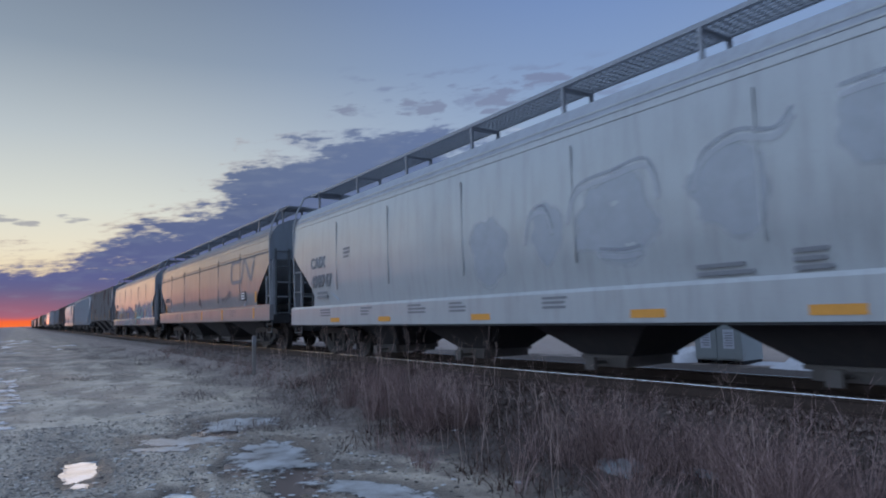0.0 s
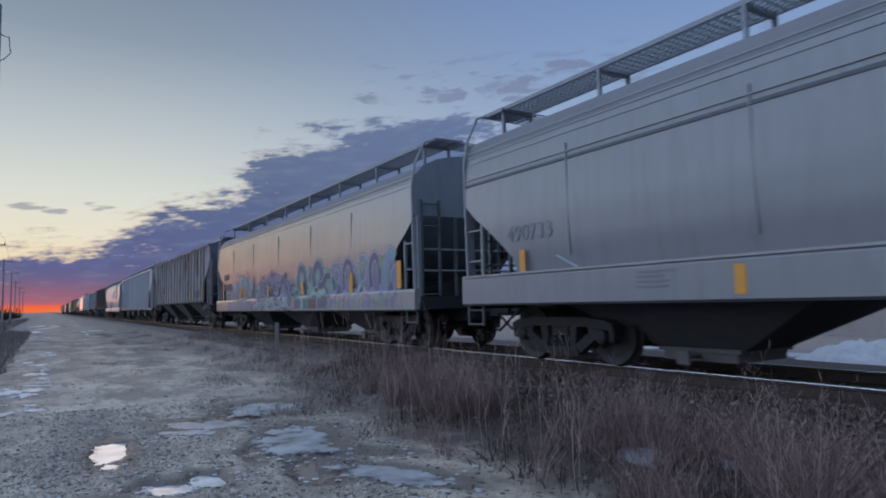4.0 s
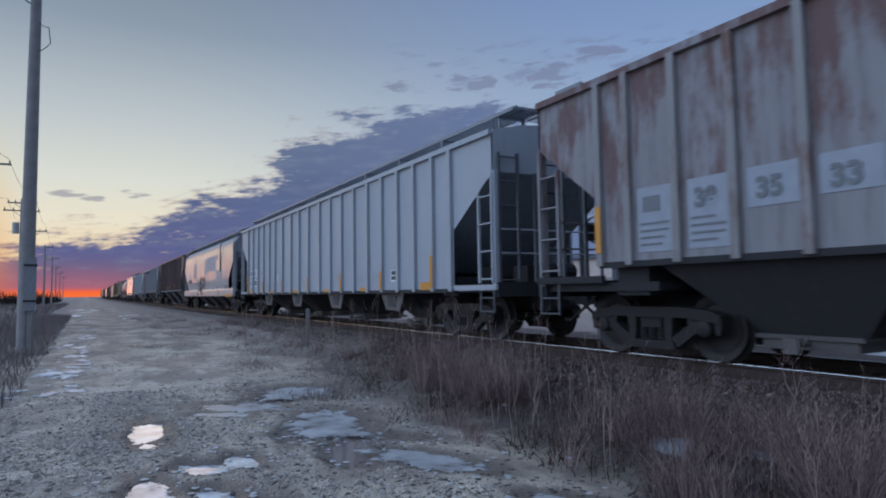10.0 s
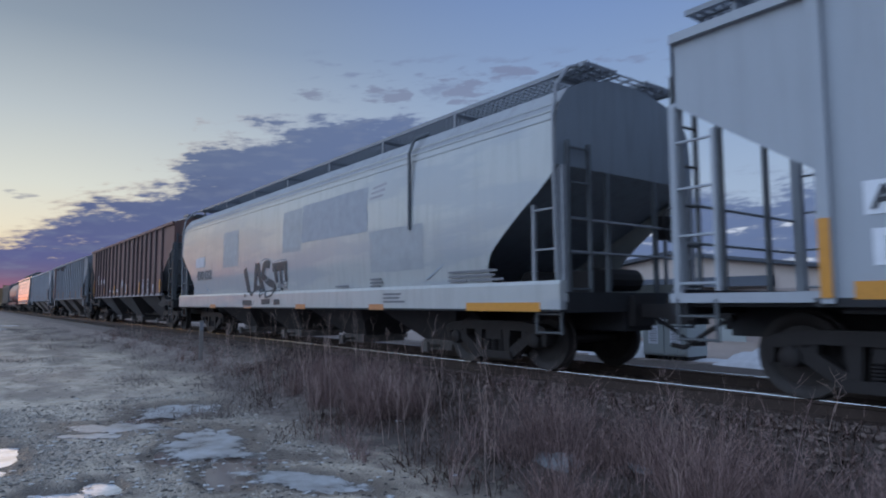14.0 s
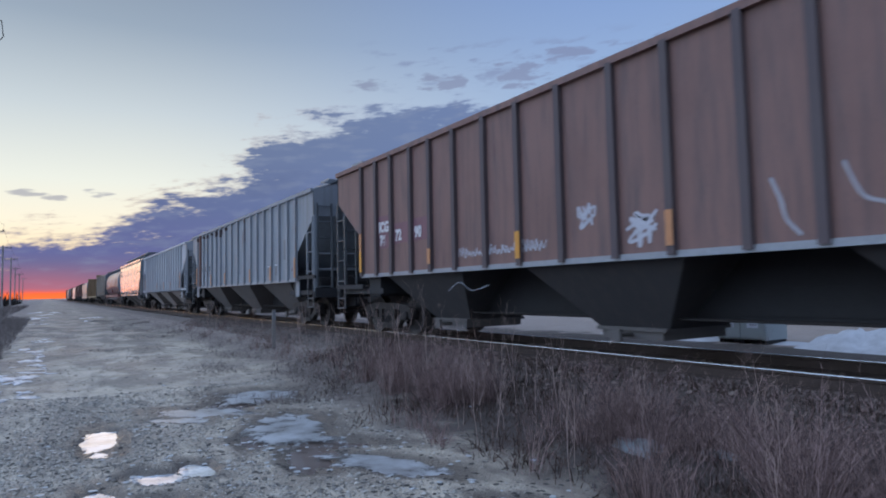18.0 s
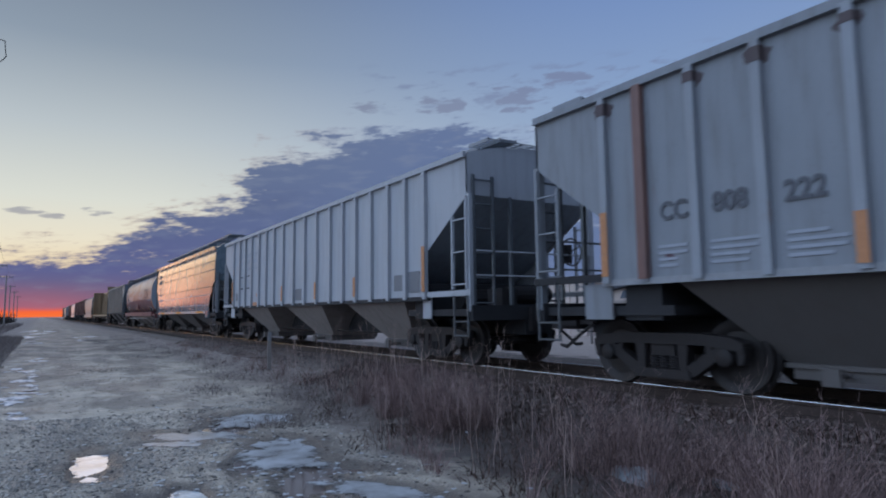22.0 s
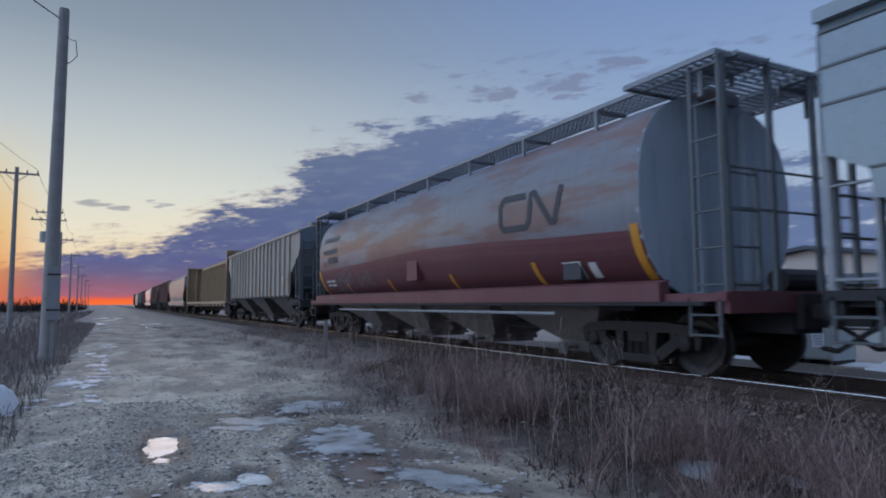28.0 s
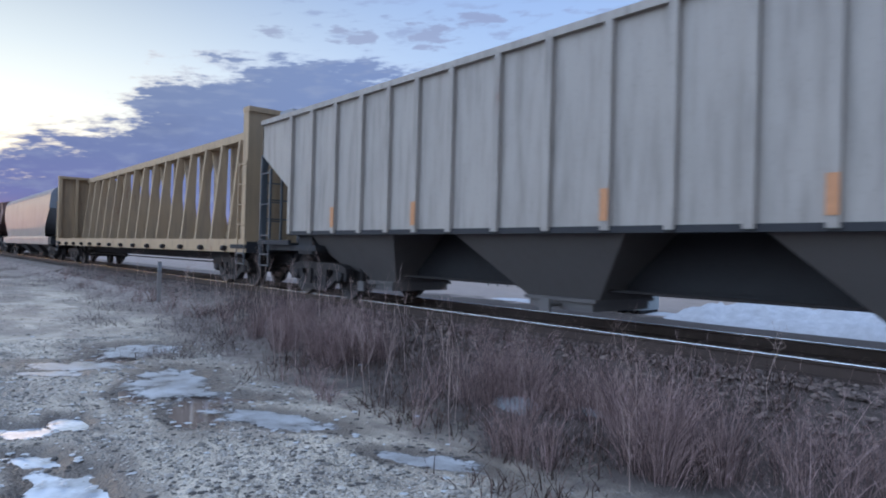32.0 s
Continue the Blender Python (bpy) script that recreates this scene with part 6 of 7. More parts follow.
def make_clumps():
    """Tussocks between the road and the ballast: middle, size."""
    r = random.Random(31)
    out = []
    while len(out) < 300:
        y = r.uniform(0.8, 34) if r.random() < 0.4 else r.uniform(1.0, 11.5)
        x = grass_edge(y) + 0.15 + abs(r.gauss(0, 1.2))
        if x > 6.45 or noise.noise((x * 1.1, y * 0.7, 7)) < r.uniform(-0.02, 0.30):
            continue
        k = r.uniform(0.45, 1.0) ** 1.3 * (0.66 if x > 5.4 else 1.2) * (0.75 if y > 11 else 1.0) * (0.55 if x < grass_edge(y) + 0.4 else 1.0)
        out.append((x, y, k, max(1, int(6 * k))))
    return [c[:3] for c in out for _ in range(c[3])]


CLUMPS = make_clumps()


def grass_near(r):
    """A stem in a tussock, leaning out from its middle."""
    x, y, k = r.choice(CLUMPS)
    a, d = r.uniform(0, 6.3), abs(r.gauss(0, 0.15))
    x, y = x + math.cos(a) * d * 0.6, y + math.sin(a) * d * 0.6
    h = k * (1.0 - min(0.5, d * 1.1)) * (r.uniform(0.35, 1.0) if r.random() < 0.93 else r.uniform(1.0, 1.25))
    return x, y, bank_height(x), h, a, d


def verge_left(r):
    y = r.uniform(4, 60)
    x = -1.0 - abs(r.gauss(0, 1.6)) + 0.3 * noise.noise((y * 0.5, 1, 1))
    return x, y, -0.02, min(0.9, 0.35 - 0.3 * (x + 0.8)) * (1.0 if y > 9 else 0.8)


def low_right(r):
    while True:
        y = r.uniform(2, 60) if r.random() < 0.2 else r.uniform(2, 14)
        x = r.uniform(2.9, 6.6)
        if ground_at(x, y)[1] < 0.3 and noise.noise((x * 0.9, y * 0.6, 21)) * 1.6 + (x - grass_edge(y)) * 0.7 > r.uniform(0.0, 1.1):
            return x, y, bank_height(x), 1.0


blades("dry_grass", "tall dead straw-brown grass along the track", M["grass"], 11500, grass_near, (0.75, 1.15), 11, 0.30, 0.0020, 14)
blades("low_weeds", "low dark dead weeds on the embankment", M["litter"], 15000, low_right, (0.05, 0.24), 12, 0.9, 0.005, 2)
def road_tufts(r):
    while True:
        y = 9 + 40 * r.random() ** 1.4
        x = r.uniform(0.4, 5.2)
        if noise.noise((x * 0.8, y * 0.35, 33)) + 0.18 * (x - 3.0) > r.uniform(0.1, 0.7):
            return x, y, ground_at(x, y)[0] - 0.01, 1.0


blades("low_weeds", "sparse flattened dead weeds on the road", M["weeds"], 7000, road_tufts, (0.03, 0.16), 15, 1.2, 0.006, 1)
blades("low_weeds", "dark dead grass on the road's verge", M["weeds"], 16000, verge_left, (0.2, 0.7), 13, 0.5, 0.006, 2)
blades("field_grass", "dark dead grass over the field beside the road", M["weeds"], 9000, lambda r: (-3.0 - 45 * r.random() ** 1.5, 22 + 130 * r.random(), -0.03, 1.0), (0.25, 0.9), 16, 0.5, 0.03, 1)
blades("far_shrubs", "dark bare shrubs along the horizon", M["shrub"], 5000, lambda r: (r.uniform(-75, -7), r.uniform(150, 260), -0.1, 1.0 + 0.8 * noise.noise((r.random() * 9, 0, 0))), (0.8, 3.4), 14, 0.3, 0.10, 4)


def weed_stalks():
    """Tall dead weed stalks that fork two or three times."""
    r = random.Random(17)
    g = Geo()

    def grow(p, a, lean, length, width, level):
        d = Vector((math.cos(a) * math.sin(lean), math.sin(a) * math.sin(lean), math.cos(lean)))
        mid = p + d * length * 0.5 + Vector((r.gauss(0, 0.02), r.gauss(0, 0.02), 0))
        q = p + d * length + Vector((r.gauss(0, 0.03), r.gauss(0, 0.03), 0))
        g.tube(p, mid, width, 4, width * 0.85)
        g.tube(mid, q, width * 0.85, 4, width * 0.6)
        if level:
            for _ in range(r.choice((2, 2, 3))):
                t = r.uniform(0.45, 1.0)
                grow(p.lerp(q, t), r.uniform(0, 6.3), min(0.6, abs(lean + r.uniform(0.05, 0.26))), length * r.uniform(0.35, 0.7), width * 0.6, level - 1)
    for _ in range(110):
        y = r.uniform(2.2, 16) if r.random() < 0.75 else r.uniform(3, 30)
        x = grass_edge(y) + r.uniform(0.3, 2.6)
        if x < 6.4:
            grow(Vector((x, y, bank_height(x))), r.uniform(0, 6.3), abs(r.gauss(0.08, 0.16)), r.uniform(0.35, 0.85), 0.0036, 3)
    return solo("weed_stalks", g, M["stalk"], "tall pale forked stalks of dead weeds", "weeds", "stuff")


weed_stalks()


def ballast_place(r):
    y = r.uniform(0.5, 34)
    x = r.choice((r.uniform(5.7, 6.5), r.uniform(6.4, 6.95), r.uniform(6.4, 9.1)))
    return x, y, interp([(5, 0.05), (5.4, 0.10), (6.0, 0.30), (6.25, 0.43), (9.3, 0.43)], x) + 0.005


stones("ballast", "grey crushed stone ballast under the rails", M["ballast"], 9000, ballast_place, (0.022, 0.05), 21)
def gravel_place(r):
    x, y = r.uniform(-1.6, 3.7), 2.8 + 9.0 * r.random() ** 1.3
    while noise.noise((x * 0.8, y * 0.45, 4)) + r.uniform(-0.45, 0.45) < -0.12 or x > grass_edge(y) + 0.3 - 0.6 * r.random() or ground_at(x, y)[1] > r.random():
        x, y = r.uniform(-1.6, 3.7), 2.8 + 9.0 * r.random() ** 1.3
    return x, y, ground_at(x, y)[0] + 0.002


stones("road_gravel", "small loose grey gravel on the road", M["pebble"], 20000, gravel_place, (0.005, 0.014), 22)
stones("road_gravel", "scattered larger stones on the road", M["pebble"], 1200, gravel_place, (0.016, 0.032), 23)
stones("mud_clods", "small dark clods of mud on the road", M["clod"], 3200, lambda r: (lambda x, y: (x, y, ground_at(x, y)[0]))(r.uniform(-1.0, 4.2), 3.5 + 38 * r.random() ** 2.0), (0.010, 0.032), 24, 0.35)

# ---- the train ----
C0 = smooth_hopper("pale grey smooth-sided hopper car with faint graffiti", -1.0, 16.65, "pale", zs=0.79, n_bays=4, middle=9.16, period=3.32)
C1 = smooth_hopper("grey smooth-sided hopper car with a large dark emblem", 18.35, 35.7, "grey", zs=0.93, band=1.36, n_bays=3)
C2 = smooth_hopper("beige-grey smooth-sided hopper car covered in colourful graffiti", 37.3, 54.75, "beige")
C3 = ribbed_hopper("rust-stained grey ribbed hopper car", 56.4, 74.1, "rusty", 1.30, 3.9, [16.2, 15.66, 14.87, 14.07, 13.25, 12.35, 11.45, 10.55, 9.54, 8.58, 7.67, 6.78, 6.01, 5.25, 4.48, 3.7, 2.9, 2.1, 1.46], "bay_black", centres=(4.35, 9.09, 13.83), inset=1.5, post="rusty_post", end_mat="end_shaded")
C4 = ribbed_hopper("clean light grey ribbed hopper car with roof walkways", 75.2, 96.3, "light", 0.98, 3.82, [19.5, 18.6, 17.66, 16.76, 15.81, 14.97, 13.92, 12.8, 11.84, 10.8, 9.68, 8.69, 7.74, 6.8, 5.85, 4.95, 4.05, 3.2, 2.35, 1.6], "bay_grey", board=True, inset=1.53, gussets=(4.66, 8.61, 12.5, 16.4))
C5 = smooth_hopper("off-white smooth-sided hopper car with black graffiti", 97.7, 115.0, "white", zs=0.88, n_bays=4, board_z=4.20)
C6 = ribbed_hopper("oxide-brown ribbed hopper car with white scrawls", 116.1, 133.8, "brown", 1.35, 3.9, [16.1, 15.34, 14.62, 13.77, 13.02, 12.17, 11.24, 10.35, 9.40, 8.4, 7.54, 6.59, 5.83, 5.05, 4.25, 3.45, 2.6, 1.65], "bay_black", centres=(4.25, 8.95, 13.65), sill_line=True, post="brown_post", ladder_mat="ladder_dark")
C7 = ribbed_hopper("dull blue-grey ribbed hopper car with faded rust stains", 135.3, 152.5, "dull", 1.36, 3.82, [15.7, 15.1, 14.35, 13.55, 12.65, 11.78, 10.98, 10.07, 9.11, 8.14, 7.25, 6.33, 5.52, 4.7, 3.87, 3.07, 2.25, 1.5], "bay_dark", centres=(4.0, 8.6, 13.28), sill_line=True, post="dull_post", inset=1.45)
C8 = ribbed_hopper("light grey ribbed hopper car with dusty bays", 154.1, 171.5, "clean", 1.27, 3.76, [15.84, 14.99, 14.23, 13.41, 12.54, 11.72, 10.89, 9.99, 9.04, 8.12, 7.21, 6.27, 5.46, 4.7, 3.88, 3.05, 2.3, 1.53], "bay_grey", centres=(4.1, 8.7, 13.5), inset=1.48)
C9 = seam_hopper("grey-blue hopper car with horizontal side seams", 172.8, 188.7)
C10 = tank_hopper("dull red and faded grey cylindrical hopper car", 189.75, 206.75)
C11 = ribbed_hopper("dusty grey ribbed hopper car", 208.2, 224.6, "mud", 1.30, 3.74, [14.85, 14.0, 13.13, 12.27, 11.46, 10.71, 9.9, 8.95, 8.06, 7.18, 6.38, 5.56, 4.84, 4.0, 3.2, 2.4, 1.57], "bay_dark", centres=(4.0, 8.48, 12.94), inset=1.5, ladder_mat="ladder_dark", end_mat="end_shaded")
C12 = centerbeam_car("weathered yellow centerbeam flat car, unloaded", 225.2, 247.8)
y = 249.3
for kind, sheet in (("s", "tan"), ("r", "brown"), ("r", "brown"), ("s", "white"), ("r", "brown"), ("r", "dull"), ("s", "tan"), ("r", "brown")):
    if kind == "s":
        smooth_hopper("pale smooth-sided hopper car far down the train", y, y + 17.4, sheet, detail=False)
    else:
        ribbed_hopper("dark ribbed hopper car far down the train", y, y + 17.4, sheet, 1.3, 3.8, 14, "bay_black", detail=False)
    y += 18.9


# ---- paint, tape and lettering on the cars ----
def v_tapes(car, rows, mat, x):
    """Upright strips of reflective tape, each on the face of a side post where the car has posts."""
    for y, z0, z1, w in rows:
        if car.name in RIBS:
            y, w = min(RIBS[car.name], key=lambda p: abs(p - y)), min(w, 0.108)
        tape(car, y - w / 2, y + w / 2, z0, z1, M[mat], x)


def h_tapes(car, rows, mat, x):
    for y0, y1, z0, z1 in rows:
        tape(car, y0, y1, z0, z1, M[mat], x)


def decorate_pale(c):
    car, L, xat = c
    sign(car, "CAIX", 16.25, 2.2, 0.27, M["ink_grey"], -1.575, 0.012)
    sign(car, "490747", 16.23, 1.72, 0.30, M["ink_grey"], -1.57, 0.014, 0.95)
    h_tapes(car, [(y, y + 0.5, 0.85, 0.95) for y in (3.5, 5.6, 8.87, 12.1, 14.5)], "amber", -1.60)
    bars(car, 5.2, 1.42, 2, 0.8, M["ink_grey"], -1.535, seed=3)
    bars(car, 4.13, 1.5, 4, 0.46, M["ink_grey"], -1.54, seed=4)
    for k, (y, w) in enumerate(((7.65, 0.5), (11.4, 0.72), (13.4, 0.55), (15.6, 0.6), (2.6, 0.7), (10.0, 0.5))):
        bars(car, y, 1.16, 3, w, M["ink_grey"], -1.60, 0.035, 0.03, seed=k + 20)
    bars(car, 15.9, 1.6, 2, 0.7, M["ink_grey"], -1.55, 0.06, seed=5)
    bars(car, 14.3, 2.55, 3, 0.35, M["ink_grey"], -1.575, 0.05, seed=6)
    # ghost of painted-over graffiti
    for k, (y, z, ry, rz, mat) in enumerate(((6.35, 2.1, 0.75, 0.62, "ghost"), (4.75, 2.2, 0.5, 0.55, "ghost"), (7.55, 2.05, 0.36, 0.5, "ghost"), (8.9, 2.0, 0.5, 0.6, "ghost"), (3.2, 2.6, 0.45, 0.5, "ghost"))):
        blot(car, y, z, ry, rz, M[mat], xat, 0.003 + 0.0007 * k, k + 3, 0.25)
    for k, pts in enumerate((((8.0, 2.0), (7.85, 2.4), (7.55, 2.45), (7.4, 2.1)), ((7.1, 2.2), (6.9, 2.62), (6.3, 2.72), (5.75, 2.75), (5.6, 2.3)), ((5.15, 2.3), (5.0, 2.65), (4.6, 2.8), (4.2, 2.72), (4.0, 2.9)), ((3.6, 2.95), (3.2, 2.98), (2.9, 2.9)), ((6.6, 1.75), (6.2, 1.7), (5.9, 1.72)))):
        stroke(car, pts, 0.06, M["ghost_dark"], xat, 0.008 + 0.0007 * k)
        stroke(car, [(y, z - 0.09) for y, z in pts], 0.10, M["ghost_pale"], xat, 0.012 + 0.0007 * k)
    for y in (1.9, 4.4, 7.0, 9.6, 12.2, 14.7):
        part("weld_seam", Geo().box(-1.579, -1.56, y - 0.012, y + 0.012, 1.6, 3.2), M["pale"], car)


def emblem(car, pts, width, mat, xat):
    """The railway's mark as one plain bent band."""
    stroke(car, pts, width, mat, xat, 0.007, "emblem_band", bend=False)


def decorate_grey(c):
    car, L, xat = c
    emblem(car, [(3.09, 2.94), (4.04, 2.96), (4.18, 2.82), (4.19, 2.36), (4.04, 2.25), (3.04, 2.25), (2.91, 2.36), (2.77, 2.92), (2.63, 2.95), (2.02, 2.28), (1.88, 2.27), (1.58, 3.0)], 0.14, M["ink_grey"], xat)
    v_tapes(car, [(1.36, 1.5, 1.84, 0.14), (5.28, 0.98, 1.35, 0.14), (8.36, 1.0, 1.35, 0.14), (12.0, 0.98, 1.3, 0.13), (15.6, 1.4, 1.75, 0.13), (1.58, 1.0, 1.33, 0.12)], "amber", -1.602)
    part("data_panel", Geo().box(-1.568, -1.55, 2.5, 3.0, 1.6, 1.9), M["ink"], car)
    bars(car, 2.98, 1.86, 3, 0.46, M["stencil_white"], -1.57, 0.05, 0.03, 4)
    blot(car, 8.8, 1.72, 0.13, 0.16, M["maroon"], xat, 0.006, 2)
    stroke(car, [(8.95, 1.9), (8.8, 1.75), (8.65, 1.6), (8.75, 1.5)], 0.06, M["ink"], xat, 0.008)
    r = random.Random(9)
    for k in range(5):
        y, z = 5.5 - 0.25 * k, 1.60 + 0.05 * k
        a, b = r.uniform(0.12, 0.24), r.uniform(-0.02, 0.06)
        stroke(car, [(y, z + b), (y - 0.08, z + a), (y - 0.2, z + a * 0.6), (y - 0.16, z - 0.04), (y - 0.02, z + 0.03), (y - 0.14, z + 0.12), (y - 0.36, z + b)], 0.026, M["ink_worn"], xat, 0.007 + 0.0006 * k)
    for z, h, m in ((2.99, 0.022, "ink_worn"), (3.09, 0.010, "grey")):
        part("side_seam", Geo().box(-1.572, -1.53, 0.14, L - 0.14, z - h, z + h), M[m], car)
    sign(car, "490733", 16.0, 1.9, 0.25, M["ink_grey"], -1.565)
    for k, y in enumerate((4.2, 9.6, 13.4)):
        bars(car, y, 1.3, 4, 0.7, M["ink_grey"], -1.60, 0.03, 0.03, seed=k + 40)
    part("sill_rail", Geo().box(-1.615, -1.59, 0.1, L - 0.1, 1.38, 1.41), M["beige"], car)
    for y in (3.2, 6.0, 8.9, 11.8, 14.6):
        part("weld_seam", Geo().box(-1.579, -1.56, y - 0.012, y + 0.012, 1.6, 3.2), M["grey"], car)


def decorate_graffiti(c):
    car, L, xat = c
    r = random.Random(77)
    sign(car, "SMW", 16.08, 2.07, 0.25, M["ink_worn"], -1.578, 0.004)
    sign(car, "841644", 16.08, 1.67, 0.27, M["ink_worn"], -1.57, 0.004, 0.95)
    bars(car, 16.0, 1.48, 2, 0.7, M["ink_grey"], -1.545, 0.05, 0.09, 2)
    v_tapes(car, [(16.2, 1.28, 2.0, 0.2)], "amber_old", -1.585)
    v_tapes(car, [(13.4, 1.28, 1.66, 0.16), (9.9, 1.28, 1.66, 0.15), (6.6, 1.28, 1.66, 0.16), (3.15, 1.28, 1.72, 0.16), (0.7, 1.28, 1.86, 0.18)], "amber", -1.60)
    off = [0.003]

    def up():
        off[0] += 0.0002
        return off[0]
    def leaf(y, z, angle, length, width, mat, curl=0.25):
        c, d = math.cos(angle), math.sin(angle)
        pts = [(y - c * length * q - d * curl * length * q * (1 - q), min(2.2, max(0.87, z + d * length * q * 0.75 + c * curl * length * q * (1 - q)))) for q in (0.0, 0.3, 0.6, 1.0)]
        stroke(car, pts, width, M[mat], xat, up(), taper=True)

    def outlined(pts, w, fill, rim="mint"):
        """A fat letter stroke with a pale rim and a lighter core."""
        stroke(car, pts, w + 0.16, M[rim], xat, up())
        stroke(car, pts, w, M[fill], xat, up())

    # grey-violet letters with pale rims, worn thin
    for y, z, ry, rz, mat in ((4.0, 1.5, 0.8, 0.5, "lilac"), (2.9, 1.5, 0.8, 0.52, "ghost"), (2.0, 1.55, 0.7, 0.55, "lilac"), (1.2, 1.5, 0.6, 0.5, "lilac")):
        blot(car, y, z, ry, rz, M[mat], xat, up(), int(y * 10), 0.2)
    for pts, w, fill in ((((4.5, 1.75), (4.25, 1.95), (3.95, 1.9), (3.9, 1.6), (4.2, 1.45)), 0.2, "ghost_dark"), (((3.75, 1.35), (3.7, 1.8), (3.45, 2.02), (3.2, 1.85), (3.3, 1.4)), 0.2, "violet"),
                         (((3.1, 1.95), (2.85, 1.7), (3.0, 1.4), (2.7, 1.32)), 0.18, "ghost_dark"), (((2.75, 2.0), (2.45, 2.02), (2.3, 1.7), (2.5, 1.4)), 0.2, "ghost_dark"), (((2.2, 1.35), (2.15, 1.85), (1.9, 2.05), (1.7, 1.8), (1.75, 1.4)), 0.2, "violet"),
                         (((1.55, 1.3), (1.4, 1.75), (1.15, 2.05), (0.95, 1.9)), 0.3, "skyblue"), (((1.2, 1.3), (1.05, 1.6), (0.85, 1.7)), 0.22, "lilac")):
        outlined(list(pts), w, fill, "chalk")
    for y, z, ry, rz, mat in ((4.45, 1.5, 0.14, 0.2, "teal"), (3.4, 1.72, 0.13, 0.13, "ink_grey"), (2.62, 1.85, 0.12, 0.14, "moss"), (1.62, 1.9, 0.13, 0.16, "moss"), (3.0, 1.36, 0.2, 0.1, "maroon")):
        blot(car, y, z, ry, rz, M[mat], xat, up(), int(y * 13), 0.25)
    for k in range(14):
        y = 4.6 - 0.29 * k
        stroke(car, [(y, 0.9), (y - 0.04, 1.1), (y - 0.16, 1.18), (y - 0.24, 1.0), (y - 0.2, 0.88)], 0.05, M[("chalk", "ghost", "mint")[k % 3]], xat, up())
        blot(car, y - 0.12, 1.0, 0.09, 0.12, M[("lilac", "ghost_dark", "moss", "lilac")[k % 4]], xat, up(), k, 0.2)
    # rounded violet letters with mint rims
    for y, z, ry, rz in ((6.8, 1.6, 0.55, 0.55), (6.0, 1.6, 0.5, 0.5), (5.3, 1.65, 0.6, 0.55), (4.75, 1.6, 0.4, 0.4)):
        blot(car, y, z, ry, rz, M["mint"], xat, up(), int(y * 10), 0.2)
    outlined([(7.05, 1.35), (7.02, 1.78), (6.75, 2.05), (6.48, 1.85), (6.42, 1.4)], 0.24, "violet")
    outlined([(6.12, 1.62), (6.02, 1.85), (5.96, 2.04)], 0.17, "violet")
    outlined([(5.74, 1.5), (5.74, 1.85), (5.42, 2.08), (5.16, 1.88), (5.24, 1.55)], 0.28, "violet")
    outlined([(5.5, 1.5), (5.15, 1.52), (4.85, 1.72), (4.55, 1.72)], 0.22, "violet")
    for y, mat in ((7.26, "teal"), (5.65, "maroon"), (4.96, "maroon")):
        blot(car, y, 1.28, 0.3, 0.24, M["mint"], xat, up(), int(y * 5), 0.12)
        blot(car, y, 1.28, 0.2, 0.18, M[mat], xat, up(), int(y * 7), 0.12)
    blot(car, 6.0, 1.03, 1.45, 0.17, M["mint"], xat, up(), 71, 0.06, square=True)
    for y, w, mat in ((7.0, 0.3, "violet"), (6.35, 0.2, "teal"), (5.8, 0.36, "maroon"), (5.05, 0.36, "violet")):
        blot(car, y, 1.03, w, 0.15, M[mat], xat, up(), int(y * 9), 0.08, square=True)
    # spiky lettering: violet leaves on a mint wash
    blot(car, 9.4, 1.55, 2.0, 0.5, M["lilac"], xat, up(), 31, 0.2)
    blot(car, 9.5, 1.03, 2.05, 0.17, M["mint"], xat, up(), 33, 0.1, square=True)
    for k in range(150):
        y = 11.5 - 4.0 * ((k * 0.618) % 1.0)
        crest = 1.85 + 0.28 * math.sin(y * 2.3) * math.cos(y * 0.9)
        z = r.uniform(0.9, crest)
        a = r.gauss(0.0, 0.55) + (math.pi if r.random() < 0.5 else 0.0) + 0.5 * math.sin(y * 3.0)
        leaf(y, z, a, r.uniform(0.28, 0.62), r.uniform(0.05, 0.13), ("violet", "chalk", "violet", "mint", "lilac")[k % 5], r.uniform(-0.8, 0.8))
    blot(car, 9.5, 2.02, 0.3, 0.13, M["violet"], xat, up(), 35, 0.3)
    # pale blue and yellow balloon letters on a lavender wash
    blot(car, 13.3, 1.5, 1.6, 0.36, M["lilac"], xat, up(), 51, 0.2)
    blot(car, 13.4, 1.03, 1.85, 0.16, M["lilac"], xat, up(), 52, 0.1, square=True)
    for y, z, ry in ((13.3, 1.95, 0.36), (12.72, 1.85, 0.28), (11.98, 1.82, 0.32), (14.2, 1.75, 0.25)):
        blot(car, y, z - 0.05, ry, 0.3, M["skyblue"], xat, up(), int(y * 9), 0.15)
        stroke(car, [(y + ry, z - 0.12), (y + ry * 0.75, z + 0.14), (y, z + 0.24), (y - ry * 0.75, z + 0.12), (y - ry, z - 0.14)], 0.035, M["ink_grey"], xat, up())
    for pts in (((13.8, 1.72), (13.68, 1.45), (13.8, 1.15), (13.85, 0.9)), ((13.2, 1.95), (13.15, 1.7), (13.3, 1.5), (13.55, 1.4)), ((12.85, 1.7), (12.8, 1.4), (12.7, 1.1), (12.6, 0.88)), ((12.2, 1.7), (12.18, 1.45), (12.2, 1.2)), ((14.4, 1.35), (14.3, 1.1), (14.3, 0.88))):
        stroke(car, list(pts), 0.16, M["lemon"], xat, up())
